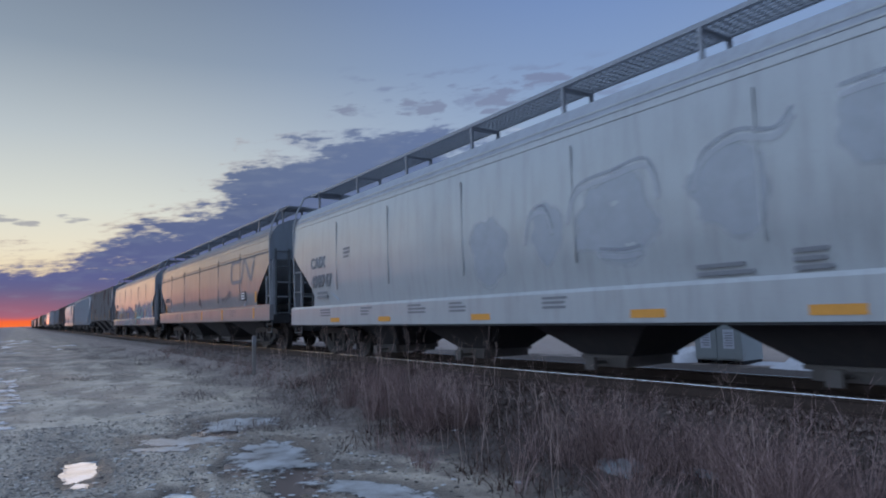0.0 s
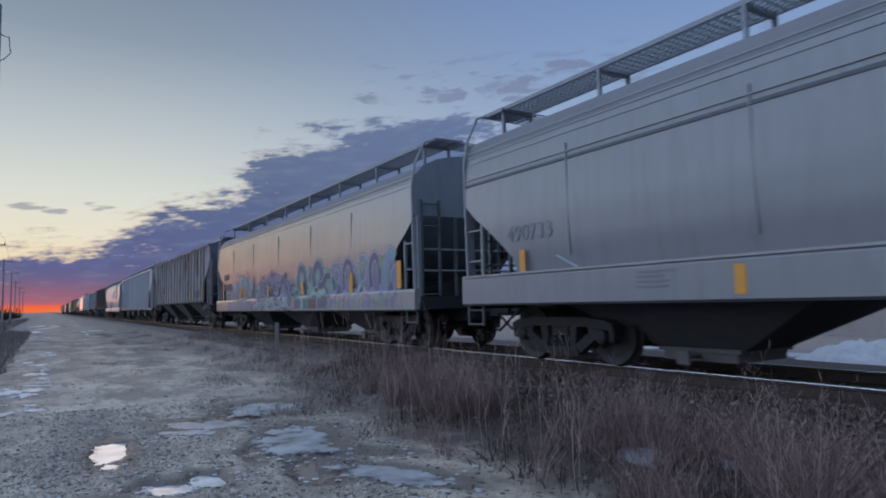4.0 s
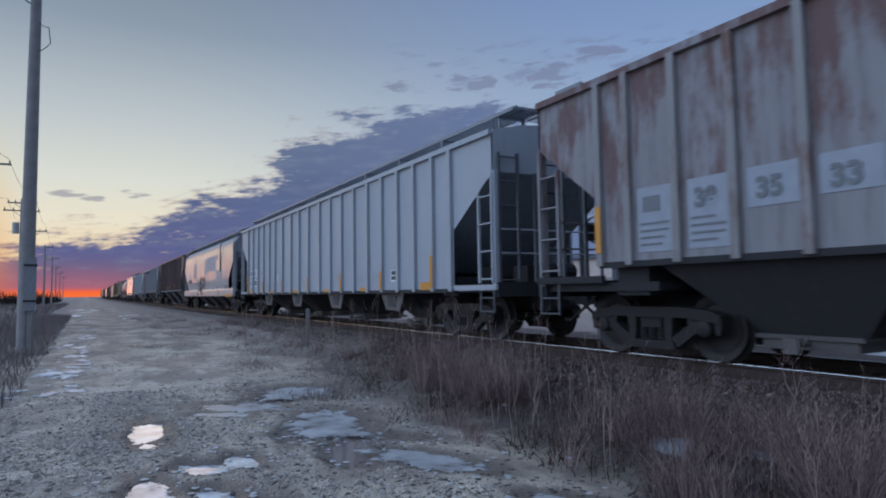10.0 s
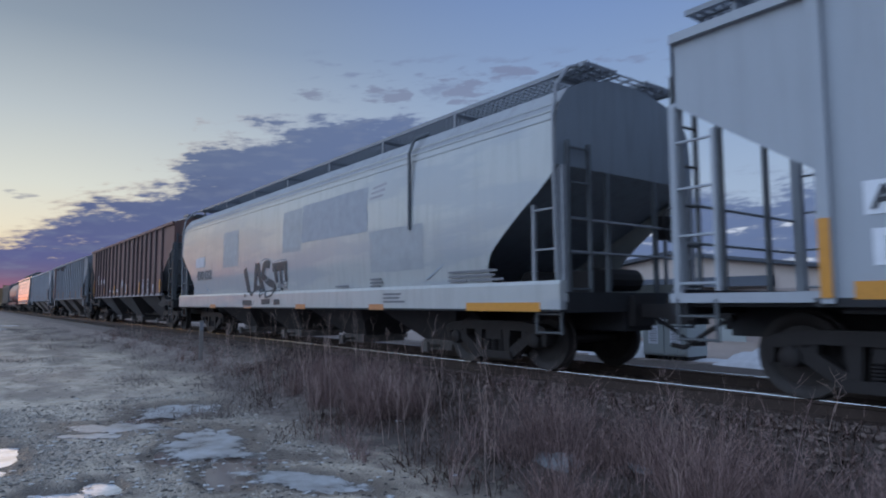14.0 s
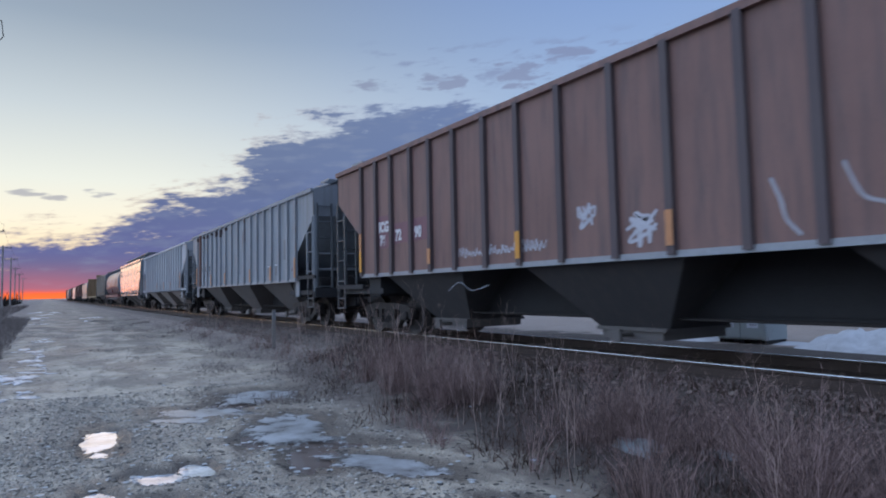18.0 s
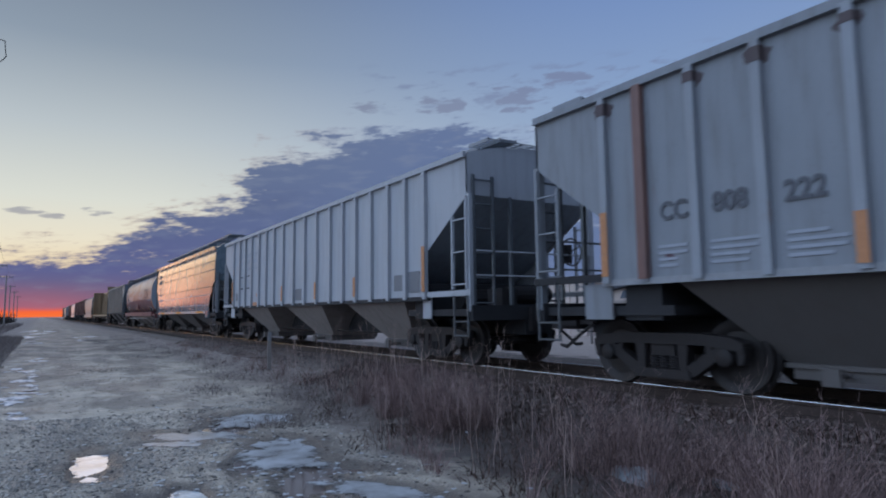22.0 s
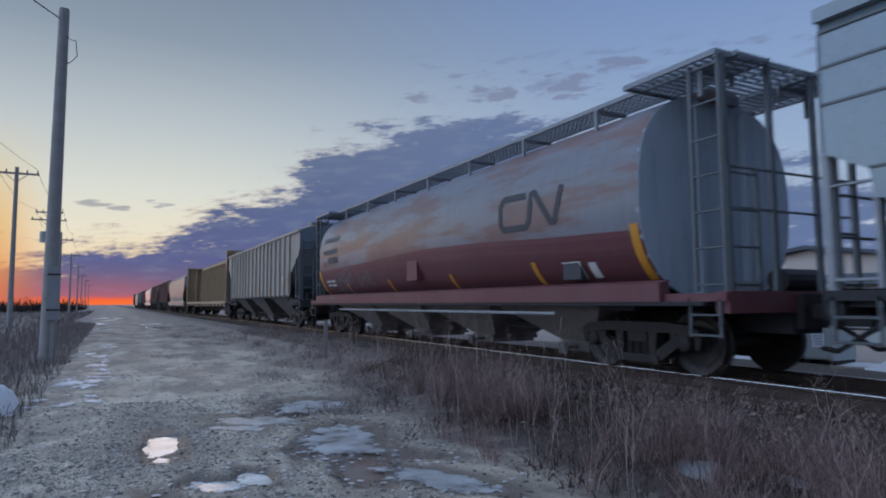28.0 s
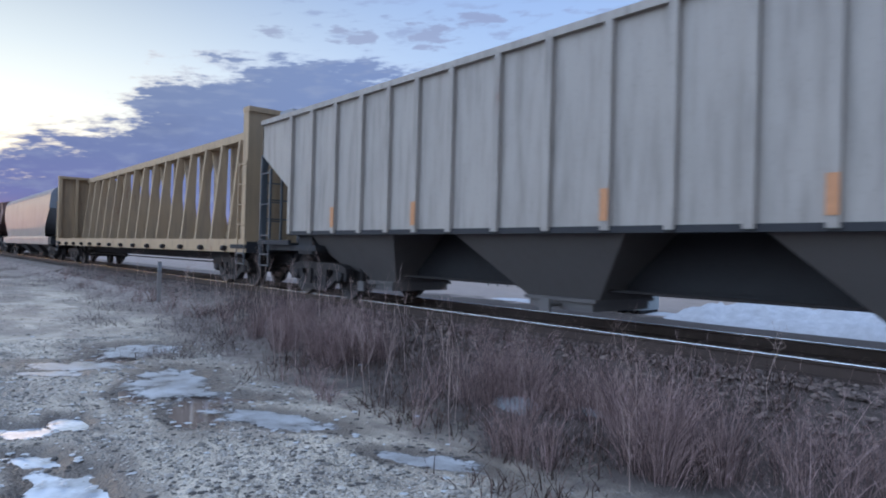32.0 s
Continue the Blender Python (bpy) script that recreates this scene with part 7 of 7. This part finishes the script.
    for y, z in ((12.5, 1.62), (13.17, 1.36), (14.45, 1.45), (12.9, 1.5)):
        blot(car, y, z, 0.15, 0.13, M["orange"], xat, up(), int(y * 5), 0.3)
    for y, z, mat in ((13.83, 2.2, "moss"), (12.86, 2.26, "mint"), (12.45, 2.22, "moss"), (15.4, 1.0, "moss")):
        blot(car, y, z, 0.12, 0.1, M[mat], xat, up(), int(y * 3), 0.35)
    for k in range(4):
        y = 15.5 - 0.22 * k
        stroke(car, [(y, 1.6), (y - 0.1, 1.85), (y - 0.2, 1.6), (y - 0.16, 1.75)], 0.03, M["ink_grey"], xat, up())
    for y in (3.2, 6.0, 8.9, 11.8, 14.6):
        part("weld_seam", Geo().box(-1.579, -1.56, y - 0.012, y + 0.012, 2.3, 3.2), M["beige"], car)


def decorate_rusty(c):
    car, L, xat = c
    v_tapes(car, [(16.07, 1.45, 2.1, 0.12), (12.54, 1.44, 1.88, 0.12), (10.55, 1.4, 1.83, 0.12), (7.8, 1.43, 1.83, 0.12), (4.4, 1.43, 1.83, 0.12), (1.55, 1.43, 2.1, 0.12)], "amber", -1.572)
    for k, (y, z0) in enumerate(((15.23, 1.42), (14.43, 1.42), (13.63, 1.82), (12.84, 1.86))):
        tape(car, y + 0.3, y - 0.3, z0, 2.26, M["flat_ghost_dark"], -1.492, "faded_panel")
        if k:
            sign(car, ("38", "35", "33")[k - 1], y + 0.2, 1.92, 0.22, M["ink_grey"], -1.498, 0.014)
        else:
            bars(car, y + 0.2, 2.14, 1, 0.4, M["ink_grey"], -1.498, 0.2, 0.0, seed=3)
        if k < 2:
            bars(car, y + 0.25, 1.8, 4, 0.5, M["ink_grey"], -1.498, 0.03, 0.06, seed=k)
    r = random.Random(12)
    for k in range(7):
        y, z = 8.75 - 0.07 * k, 2.08 + 0.05 * (k % 6)
        pts = [(y - 0.13 * q + r.gauss(0, 0.03), z + r.gauss(0, 0.06)) for q in range(6)]
        stroke(car, pts, 0.035, M["chalk"], xat, 0.008 + 0.0007 * k)
    stroke(car, [(8.05, 2.3), (7.85, 2.2), (7.7, 2.05)], 0.06, M["chalk"], xat, 0.014)
    for y, z in ((11.95, 1.9), (11.6, 1.92), (11.25, 1.88), (10.9, 1.78)):
        stroke(car, [(y + 0.12, z + 0.12), (y - 0.1, z + 0.14), (y + 0.1, z - 0.12), (y - 0.14, z - 0.1)], 0.045, M["flat_chalk"], xat, 0.012)
    stroke(car, [(12.3, 1.68), (11.7, 1.7), (11.1, 1.66)], 0.04, M["flat_chalk"], xat, 0.013)
    stroke(car, [(11.0, 1.9), (10.7, 2.0), (10.85, 1.6), (10.5, 1.5)], 0.04, M["flat_chalk"], xat, 0.013)
    for y in (2.1, 2.9):
        tape(car, y + 0.1, y + 0.7, 1.5, 1.85, M["ink"], -1.495, "data_panel")


def decorate_light(c):
    car, L, xat = c
    for t, y0, y1, z0, z1 in (("AE", 19.2, 18.68, 1.7, 1.99), ("X", 18.42, 18.02, 1.7, 1.99), ("13", 19.15, 18.7, 1.27, 1.58), ("071", 18.45, 17.88, 1.27, 1.57)):
        tape(car, y0, y1, z0, z1, M["paper"], -1.492, "white_plate")
        sign(car, t, y0 - 0.06, z0 + 0.05, 0.2, M["ink"], -1.498, 0.008)
    v_tapes(car, [(y, 1.0, 1.45, 0.12) for y in (16.9, 14.18, 10.75, 7.6, 4.92)] + [(2.28, 1.04, 1.7, 0.13), (19.37, 1.0, 1.7, 0.1)], "amber", -1.572)
    h_tapes(car, [(18.75, 19.3, 0.985, 1.14), (15.3, 15.8, 0.985, 1.07), (12.0, 12.6, 0.985, 1.07), (8.8, 9.3, 0.985, 1.07), (5.95, 6.4, 0.985, 1.08), (2.4, 2.95, 0.985, 1.15)], "amber", -1.52)
    blot(car, 17.25, 1.79, 0.07, 0.07, M["teal"], xat, 0.006, 1, 0.05)
    tape(car, 14.85, 14.55, 1.42, 1.67, M["flat_ghost"], -1.492, "data_panel")
    tape(car, 4.5, 4.05, 1.2, 1.47, M["paper"], -1.492, "data_panel")
    bars(car, 4.46, 1.45, 2, 0.38, M["ink"], -1.497, 0.09, 0.03, 3)
    for k, (y, z, w) in enumerate(((17.5, 1.42, 0.35), (16.5, 1.42, 0.45), (15.6, 1.4, 0.5), (8.3, 1.5, 0.6), (5.6, 1.42, 0.55), (6.6, 1.4, 0.4))):
        bars(car, y, z, 3, w, M["flat_ghost_dark"], -1.492, 0.035, 0.035, seed=k)


def decorate_white(c):
    car, L, xat = c
    sign(car, "490432", 15.4, 1.72, 0.27, M["ink_grey"], -1.568, 0.012, 1.25)
    tape(car, 15.5, 14.6, 2.1, 2.4, M["flat_ghost"], -1.577, "faded_panel")
    h_tapes(car, [(y, y + 0.5, 0.85, 0.95) for y in (1.0, 4.2, 7.38, 10.58, 13.4)], "amber_old", -1.60)
    h_tapes(car, [(0.4, 1.9, 0.85, 0.97)], "amber", -1.602)
    word = ((0.30, ((11.15, 1.91), (11.03, 1.51), (10.93, 1.14))), (0.17, ((11.22, 0.99), (10.48, 0.99))), (0.26, ((10.32, 2.0), (10.43, 1.6), (10.59, 1.15))), (0.30, ((10.25, 2.0), (10.12, 1.56), (9.88, 1.14))), (0.16, ((10.51, 1.37), (10.0, 1.35))),
            (0.24, ((9.44, 1.92), (9.78, 1.92), (9.91, 1.68), (9.64, 1.51), (9.32, 1.42), (9.25, 1.25), (9.70, 1.18))), (0.16, ((9.9, 1.01), (9.30, 1.02))), (0.26, ((9.32, 1.83), (8.87, 1.84), (8.43, 1.85))),
            (0.19, ((8.55, 1.9), (8.53, 1.45))), (0.20, ((9.17, 1.85), (9.05, 1.45))), (0.17, ((8.82, 1.75), (8.83, 1.24))), (0.16, ((9.1, 1.0), (8.72, 1.01))))
    for k, (w, pts) in enumerate(word):
        stroke(car, pts, w, M["tag_grey"], xat, 0.006 + 0.0012 * k, "graffiti_stroke")
    for k, pts in enumerate((((9.36, 1.93), (8.86, 1.99), (8.42, 1.98)), ((8.46, 1.42), (8.73, 1.39), (9.07, 1.36)), ((11.16, 0.89), (10.51, 0.92), (10.27, 1.06)), ((9.97, 2.02), (9.68, 2.07), (9.37, 2.02)), ((9.85, 1.52), (9.64, 1.55), (9.50, 1.62)))):
        stroke(car, pts, 0.05, M["ghost_pale"], xat, 0.024 + 0.001 * k, "graffiti_outline")
    for k, (y, z, ry, rz, m) in enumerate(((6.25, 2.72, 1.42, 0.42, "flat_repaint"), (8.2, 2.62, 0.5, 0.48, "flat_repaint_pale"), (3.9, 1.9, 0.85, 0.38, "flat_repaint_pale"), (12.3, 2.5, 0.6, 0.5, "flat_repaint_pale"))):
        blot(car, y, z, ry, rz, M[m], xat, 0.0035 + 0.0005 * k, k + 3, 0.03, "repaint_panel", True)
    for k in range(3):
        stroke(car, [(4.75 - 0.05 * k, 2.9 + 0.09 * k), (4.25 - 0.05 * k, 2.92 + 0.1 * k)], 0.05, M["chalk"], xat, 0.01)
    for k, (y, z, w) in enumerate(((4.75, 1.42, 0.5), (6.1, 1.32, 0.65), (9.0, 1.5, 0.5), (4.2, 1.14, 0.7), (2.4, 1.45, 0.6), (1.9, 1.45, 0.8))):
        bars(car, y, z, 3, w, M["ink_grey"], -1.602 if z < 1.25 else -1.54, 0.035, 0.03, seed=k + 60)
    part("vent_pipe", Geo().tube((-1.60, 3.4, 2.2), (-1.60, 3.4, 3.5), 0.03, 8).pipe([(-1.60, 3.4, 3.5), (-1.5, 3.4, 3.75), (-1.2, 3.4, 3.9)], 0.03, 8), M["ladder_dark"], car)


def decorate_brown(c):
    car, L, xat = c
    for t, y0, y1, z0, z1 in (("ICG", 15.24, 14.76, 2.26, 2.52), ("76", 15.2, 14.80, 1.97, 2.22), ("72", 14.48, 14.02, 2.03, 2.3), ("90", 13.66, 13.20, 2.03, 2.32)):
        tape(car, y0 + 0.06, y1 - 0.10, z0 - 0.07, z1 + 0.09, M["flat_maroon"], -1.492, "red_panel")
        sign(car, t, y0, z0, 0.22, M["stencil_white"], -1.498, 0.012, 0.85)
    v_tapes(car, [(16.15, 1.42, 1.88, 0.12), (10.42, 1.43, 1.85, 0.14), (4.98, 1.43, 1.88, 0.13), (1.7, 1.42, 1.9, 0.12)], "amber", -1.572)
    v_tapes(car, [(13.03, 1.47, 1.76, 0.1), (16.15, 1.88, 2.3, 0.12), (7.62, 1.43, 1.85, 0.1)], "amber_old", -1.572)
    r = random.Random(5)
    white = M["stencil_white"]

    def tag(y, z, w, h, n, width=0.035):
        """A scrawl of loops inside a box."""
        for k in range(n):
            pts = [(y - w * r.random(), z + h * r.random()) for _ in range(4)]
            stroke(car, pts, width, M["flat_chalk"], xat, 0.006 + 0.0005 * k)
    for k in range(22):
        y = 12.1 - 2.3 * k / 22
        stroke(car, [(y, 1.52 + 0.05 * r.random()), (y - 0.04, 1.6 + 0.12 * r.random()), (y - 0.1, 1.52 + 0.06 * r.random()), (y - 0.16, 1.58 + 0.1 * r.random())], 0.022, M["flat_chalk"], xat, 0.006 + 0.0005 * k)
    tag(9.1, 1.75, 0.32, 0.35, 5)
    tag(8.25, 1.4, 0.5, 0.5, 8, 0.045)
    stroke(car, [(6.35, 2.05), (6.25, 1.8), (6.2, 1.6), (6.05, 1.42)], 0.06, M["chalk"], xat, 0.008)
    stroke(car, [(5.65, 2.1), (5.5, 1.75), (5.3, 1.65), (5.1, 1.5)], 0.05, M["chalk"], xat, 0.008)
    tag(4.75, 1.42, 0.5, 0.52, 11, 0.045)
    stroke(car, [(4.78, 1.42), (4.78, 1.95), (4.26, 1.98), (4.24, 1.42), (4.78, 1.42)], 0.06, M["flat_chalk"], xat, 0.014, bend=False)
    tape(car, 3.92, 3.5, 1.58, 1.93, M["ink"], -1.493, "data_panel")
    stroke(car, [(3.95, 1.55), (3.95, 1.96), (3.47, 1.96), (3.47, 1.55), (3.95, 1.55)], 0.035, white, xat, 0.012, "panel_border", False)
    bars(car, 3.97, 1.5, 2, 0.4, M["flat_ghost"], -1.494, 0.04, 0.03, seed=8)
    tag(3.15, 1.4, 0.45, 0.36, 10, 0.05)
    stroke(car, [(12.6, 0.95), (12.2, 1.1), (11.8, 0.95), (11.3, 1.05)], 0.03, M["ghost_dark"], lambda z: -1.40, 0.02)


def decorate_dull(c):
    car, L, xat = c
    for t, y, z in (("CC", 14.86, 2.05), ("808", 14.16, 2.06), ("222", 13.36, 2.05)):
        sign(car, t, y, z, 0.215, M["ink_worn"], -1.495, 0.008, 0.9)
    part("red_post", Geo().box(-1.578, -1.49, 15.035, 15.165, 1.36, 3.78), M["brown"], car)
    v_tapes(car, [(12.64, 1.38, 1.85, 0.12), (15.7, 1.42, 2.25, 0.12), (10.03, 1.4, 1.85, 0.12), (6.55, 1.4, 1.85, 0.12), (1.5, 1.42, 2.0, 0.12), (3.94, 1.4, 1.85, 0.12)], "amber_old", -1.572)
    for i, y in enumerate([q for q in RIBS[car.name][2:] if q > 10.0] + [15.7]):
        drop = (0.10, 0.22, 0.14, 0.30, 0.08)[i * 7 % 5]
        part("grime_spot", Geo().box(-1.5705, -1.49, y - 0.065, y + 0.065, 3.68 - drop, 3.7), M["brown_post"], car)
        blot(car, y, 3.62, 0.12 + drop * 0.3, 0.08 + drop * 0.2, M["brown_post"], xat, 0.004, i)
    for k, (y, z, w) in enumerate(((14.2, 1.75, 0.6), (13.35, 1.75, 0.6), (14.9, 1.75, 0.4), (8.2, 1.7, 0.5))):
        bars(car, y, z, 4, w, M["flat_ghost_dark"], -1.494, 0.035, 0.04, seed=k)
    blot(car, 14.75, 1.6, 0.07, 0.05, M["maroon"], xat, 0.008, 1)
    for k, (y, w, z0, z1) in enumerate(((4.05, 0.36, 1.55, 1.92), (3.24, 0.37, 1.55, 1.94), (2.5, 0.23, 2.0, 2.61))):
        tape(car, y, y + w, z0, z1, M["ink_grey"], -1.494, "data_panel")
        if w > 0.3:
            bars(car, y + w - 0.03, z1 - 0.03, 1, w - 0.08, M["flat_ghost"], -1.50, 0.05, 0.06, seed=k)
    blot(car, 1.93, 1.67, 0.06, 0.05, M["maroon"], xat, 0.008, 2)


def decorate_clean(c):
    car, L, xat = c
    for k, y in enumerate((14.85, 14.15, 13.35)):
        for j in range(3):
            bars(car, y, 3.15 - 0.24 * j, 1, 0.5, M["flat_ghost_dark"], -1.493, 0.12, 0.02, seed=10 * k + j)
    for y, z in ((14.95, 2.36), (14.12, 2.38), (14.12, 1.95), (14.95, 1.95)):
        bars(car, y, z, 1, 0.5, M["ink"], -1.493, 0.045, 0.0, seed=1)
    for k, y in enumerate((14.8, 14.1, 12.1)):
        bars(car, y, 2.2 if k < 2 else 1.75, 3, 0.4, M["flat_ghost_dark"], -1.493, 0.04, 0.04, seed=k)
    v_tapes(car, [(15.84, 1.5, 2.2, 0.12), (9.96, 1.38, 1.83, 0.12), (4.86, 1.37, 1.82, 0.12), (7.41, 1.37, 1.82, 0.12), (1.53, 1.38, 2.25, 0.12)], "amber_old", -1.572)
    h_tapes(car, [(12.8, 13.3, 1.3, 1.4)], "amber_old", -1.5)
    blot(car, 12.7, 1.62, 0.22, 0.2, M["amber_old"], xat, 0.005, 4, 0.4)
    for y0, y1, z0, z1 in ((15.6, 15.2, 1.5, 1.78), (9.1, 8.45, 1.37, 1.7), (2.85, 2.45, 1.43, 1.76), (2.25, 1.78, 1.38, 1.8)):
        tape(car, y0, y1, z0, z1, M["ink_grey"], -1.493, "data_panel")


def decorate_tank(c):
    car, L, xat = c
    emblem(car, [(3.85, 2.78), (4.53, 2.80), (4.63, 2.70), (4.63, 2.36), (4.53, 2.26), (3.86, 2.24), (3.77, 2.34), (3.71, 2.78), (3.61, 2.80), (3.17, 2.26), (3.07, 2.26), (2.90, 2.82)], 0.12, M["ink"], xat)
    for y, z0, z1, w in ((10.2, 1.28, 1.58, 0.13), (6.86, 1.28, 1.58, 0.13), (3.85, 1.28, 1.65, 0.13), (1.4, 1.28, 2.03, 0.15), (15.72, 1.28, 2.02, 0.15), (13.37, 1.28, 1.6, 0.11)):
        stroke(car, [(y, z0), (y, (z0 + z1) / 2), (y, z1)], w, M["amber"], xat, 0.01, "reflective_tape")
    part("data_panel", Geo().box(-1.42, -1.30, 2.66, 3.08, 1.33, 1.6), M["ink"], car)
    stroke(car, [(2.66, 1.34), (2.66, 1.59)], 0.03, M["stencil_white"], xat, 0.03)
    for z in (1.34, 1.46, 1.59):
        stroke(car, [(3.08, z), (2.66, z)], 0.022, M["stencil_white"], xat, 0.03)
    stroke(car, [(2.42, 1.34), (2.42, 1.57)], 0.17, M["stencil_white"], xat, 0.012, "white_plate")
    part("door_plate", Geo().box(-1.56, -1.40, 8.2, 8.75, 1.5, 1.96), M["tank_red"], car)
    stroke(car, [(15.6, 1.86), (13.0, 1.90), (10.8, 1.95), (8.1, 2.0), (6.7, 1.98), (5.0, 1.93), (3.5, 1.85), (1.5, 1.78)], 0.34, M["tank_red"], xat, 0.003, "paint_edge")
    for k, (y, z, w) in enumerate(((15.25, 3.1, 1.5), (15.3, 2.72, 1.45), (15.25, 2.34, 0.35))):
        for j in range(1 if k == 2 else 8 + (k == 0)):
            n = 1 if k == 2 else 8 + (k == 0)
            stroke(car, [(y - w * j / n, z - 0.11), (y - w * j / n - w / n * 0.72, z - 0.11)], 0.16, M["ink_worn"], xat, 0.009, "stencil_block")
    sign(car, "382620", 14.82, 2.22, 0.22, M["ink_worn"], -1.59, 0.006, 1.0)
    for z in (1.68, 1.56):
        stroke(car, [(15.25, z), (14.85, z)], 0.05, M["stencil_white"], xat, 0.01, "stencil_block")
        stroke(car, [(14.78, z), (14.42, z)], 0.06, M["stencil_white"], xat, 0.01, "stencil_block")
    for k, pts in enumerate((((14.45, 1.5), (14.3, 1.85), (14.0, 1.8), (14.1, 1.45), (14.4, 1.38), (13.9, 1.4)), ((13.95, 1.45), (13.8, 1.92), (13.6, 1.7), (13.75, 1.4), (13.5, 1.45)), ((13.6, 1.4), (13.45, 1.95), (13.3, 1.55), (13.15, 1.8), (13.0, 1.45)),
                             ((14.35, 1.62), (13.9, 1.72), (13.4, 1.66), (12.95, 1.78), (12.75, 1.9)), ((14.2, 1.3), (13.7, 1.36), (13.1, 1.32), (12.7, 1.5)), ((13.3, 1.9), (13.0, 1.98), (12.85, 1.7), (13.1, 1.5)),
                             ((12.4, 1.8), (12.15, 1.85), (12.3, 1.62), (12.1, 1.5), (12.4, 1.48)), ((12.0, 1.82), (11.98, 1.5)), ((12.0, 1.66), (11.7, 1.68)), ((11.72, 1.84), (11.7, 1.48)), ((11.6, 1.48), (11.55, 1.82), (11.3, 1.75), (11.5, 1.62), (11.2, 1.48)))):
        stroke(car, pts, 0.028, M["aqua"], xat, 0.009 + 0.0006 * k)
    stroke(car, [(14.6, 1.1), (14.3, 1.16), (13.9, 1.07)], 0.025, M["aqua"], xat, 0.01)


def decorate_dusty(c):
    car, L, xat = c
    v_tapes(car, [(1.57, 1.42, 2.25, 0.12)], "amber_old", -1.572)
    v_tapes(car, [(y, 1.38, 1.75, 0.11) for y in (4.77, 7.17, 10.37, 12.77)], "amber_old", -1.572)
    tape(car, 3.64, 3.26, 1.66, 1.92, M["ink_grey"], -1.493, "data_panel")
    tape(car, 2.84, 2.52, 2.12, 2.35, M["ink_grey"], -1.493, "data_panel")
    tape(car, 2.84, 2.54, 1.85, 2.10, M["flat_ghost"], -1.493, "pale_plate")


decorate_pale(C0)
decorate_grey(C1)
decorate_graffiti(C2)
decorate_rusty(C3)
decorate_light(C4)
decorate_white(C5)
decorate_brown(C6)
decorate_dull(C7)
decorate_clean(C8)
decorate_tank(C10)
decorate_dusty(C11)


# ---- what moves ----
def motions():
    for car, first_y in CARS:
        walk(car, [(t, pose(TRACK_X, first_y - SPEED * t, RAIL)) for t in (0.0, 8.0, 16.0, 24.0, CLIP)])
    for w, first_y, own in WHEELS:
        t0 = max(0.0, (first_y + own - 30.0) / SPEED)
        t1 = min(CLIP, (first_y + own + 1.0) / SPEED)
        if t1 <= 0 or t0 >= CLIP:
            continue
        rows, turn = [], 0.0
        if t0 > 0.2:
            rows.append((0.0, pose(0, own, WHEEL_R)))
        k = math.ceil(t0 * FPS)
        while k / FPS < t1:
            rows.append((k / FPS, pose(0, own, WHEEL_R, math.degrees(turn))))
            turn += SPEED * 2 / FPS / WHEEL_R
            k += 2
        if rows[-1][0] < CLIP - 0.1:
            rows.append((CLIP, pose(0, own, WHEEL_R, math.degrees(turn - SPEED * 2 / FPS / WHEEL_R))))
        walk(w, rows)


motions()
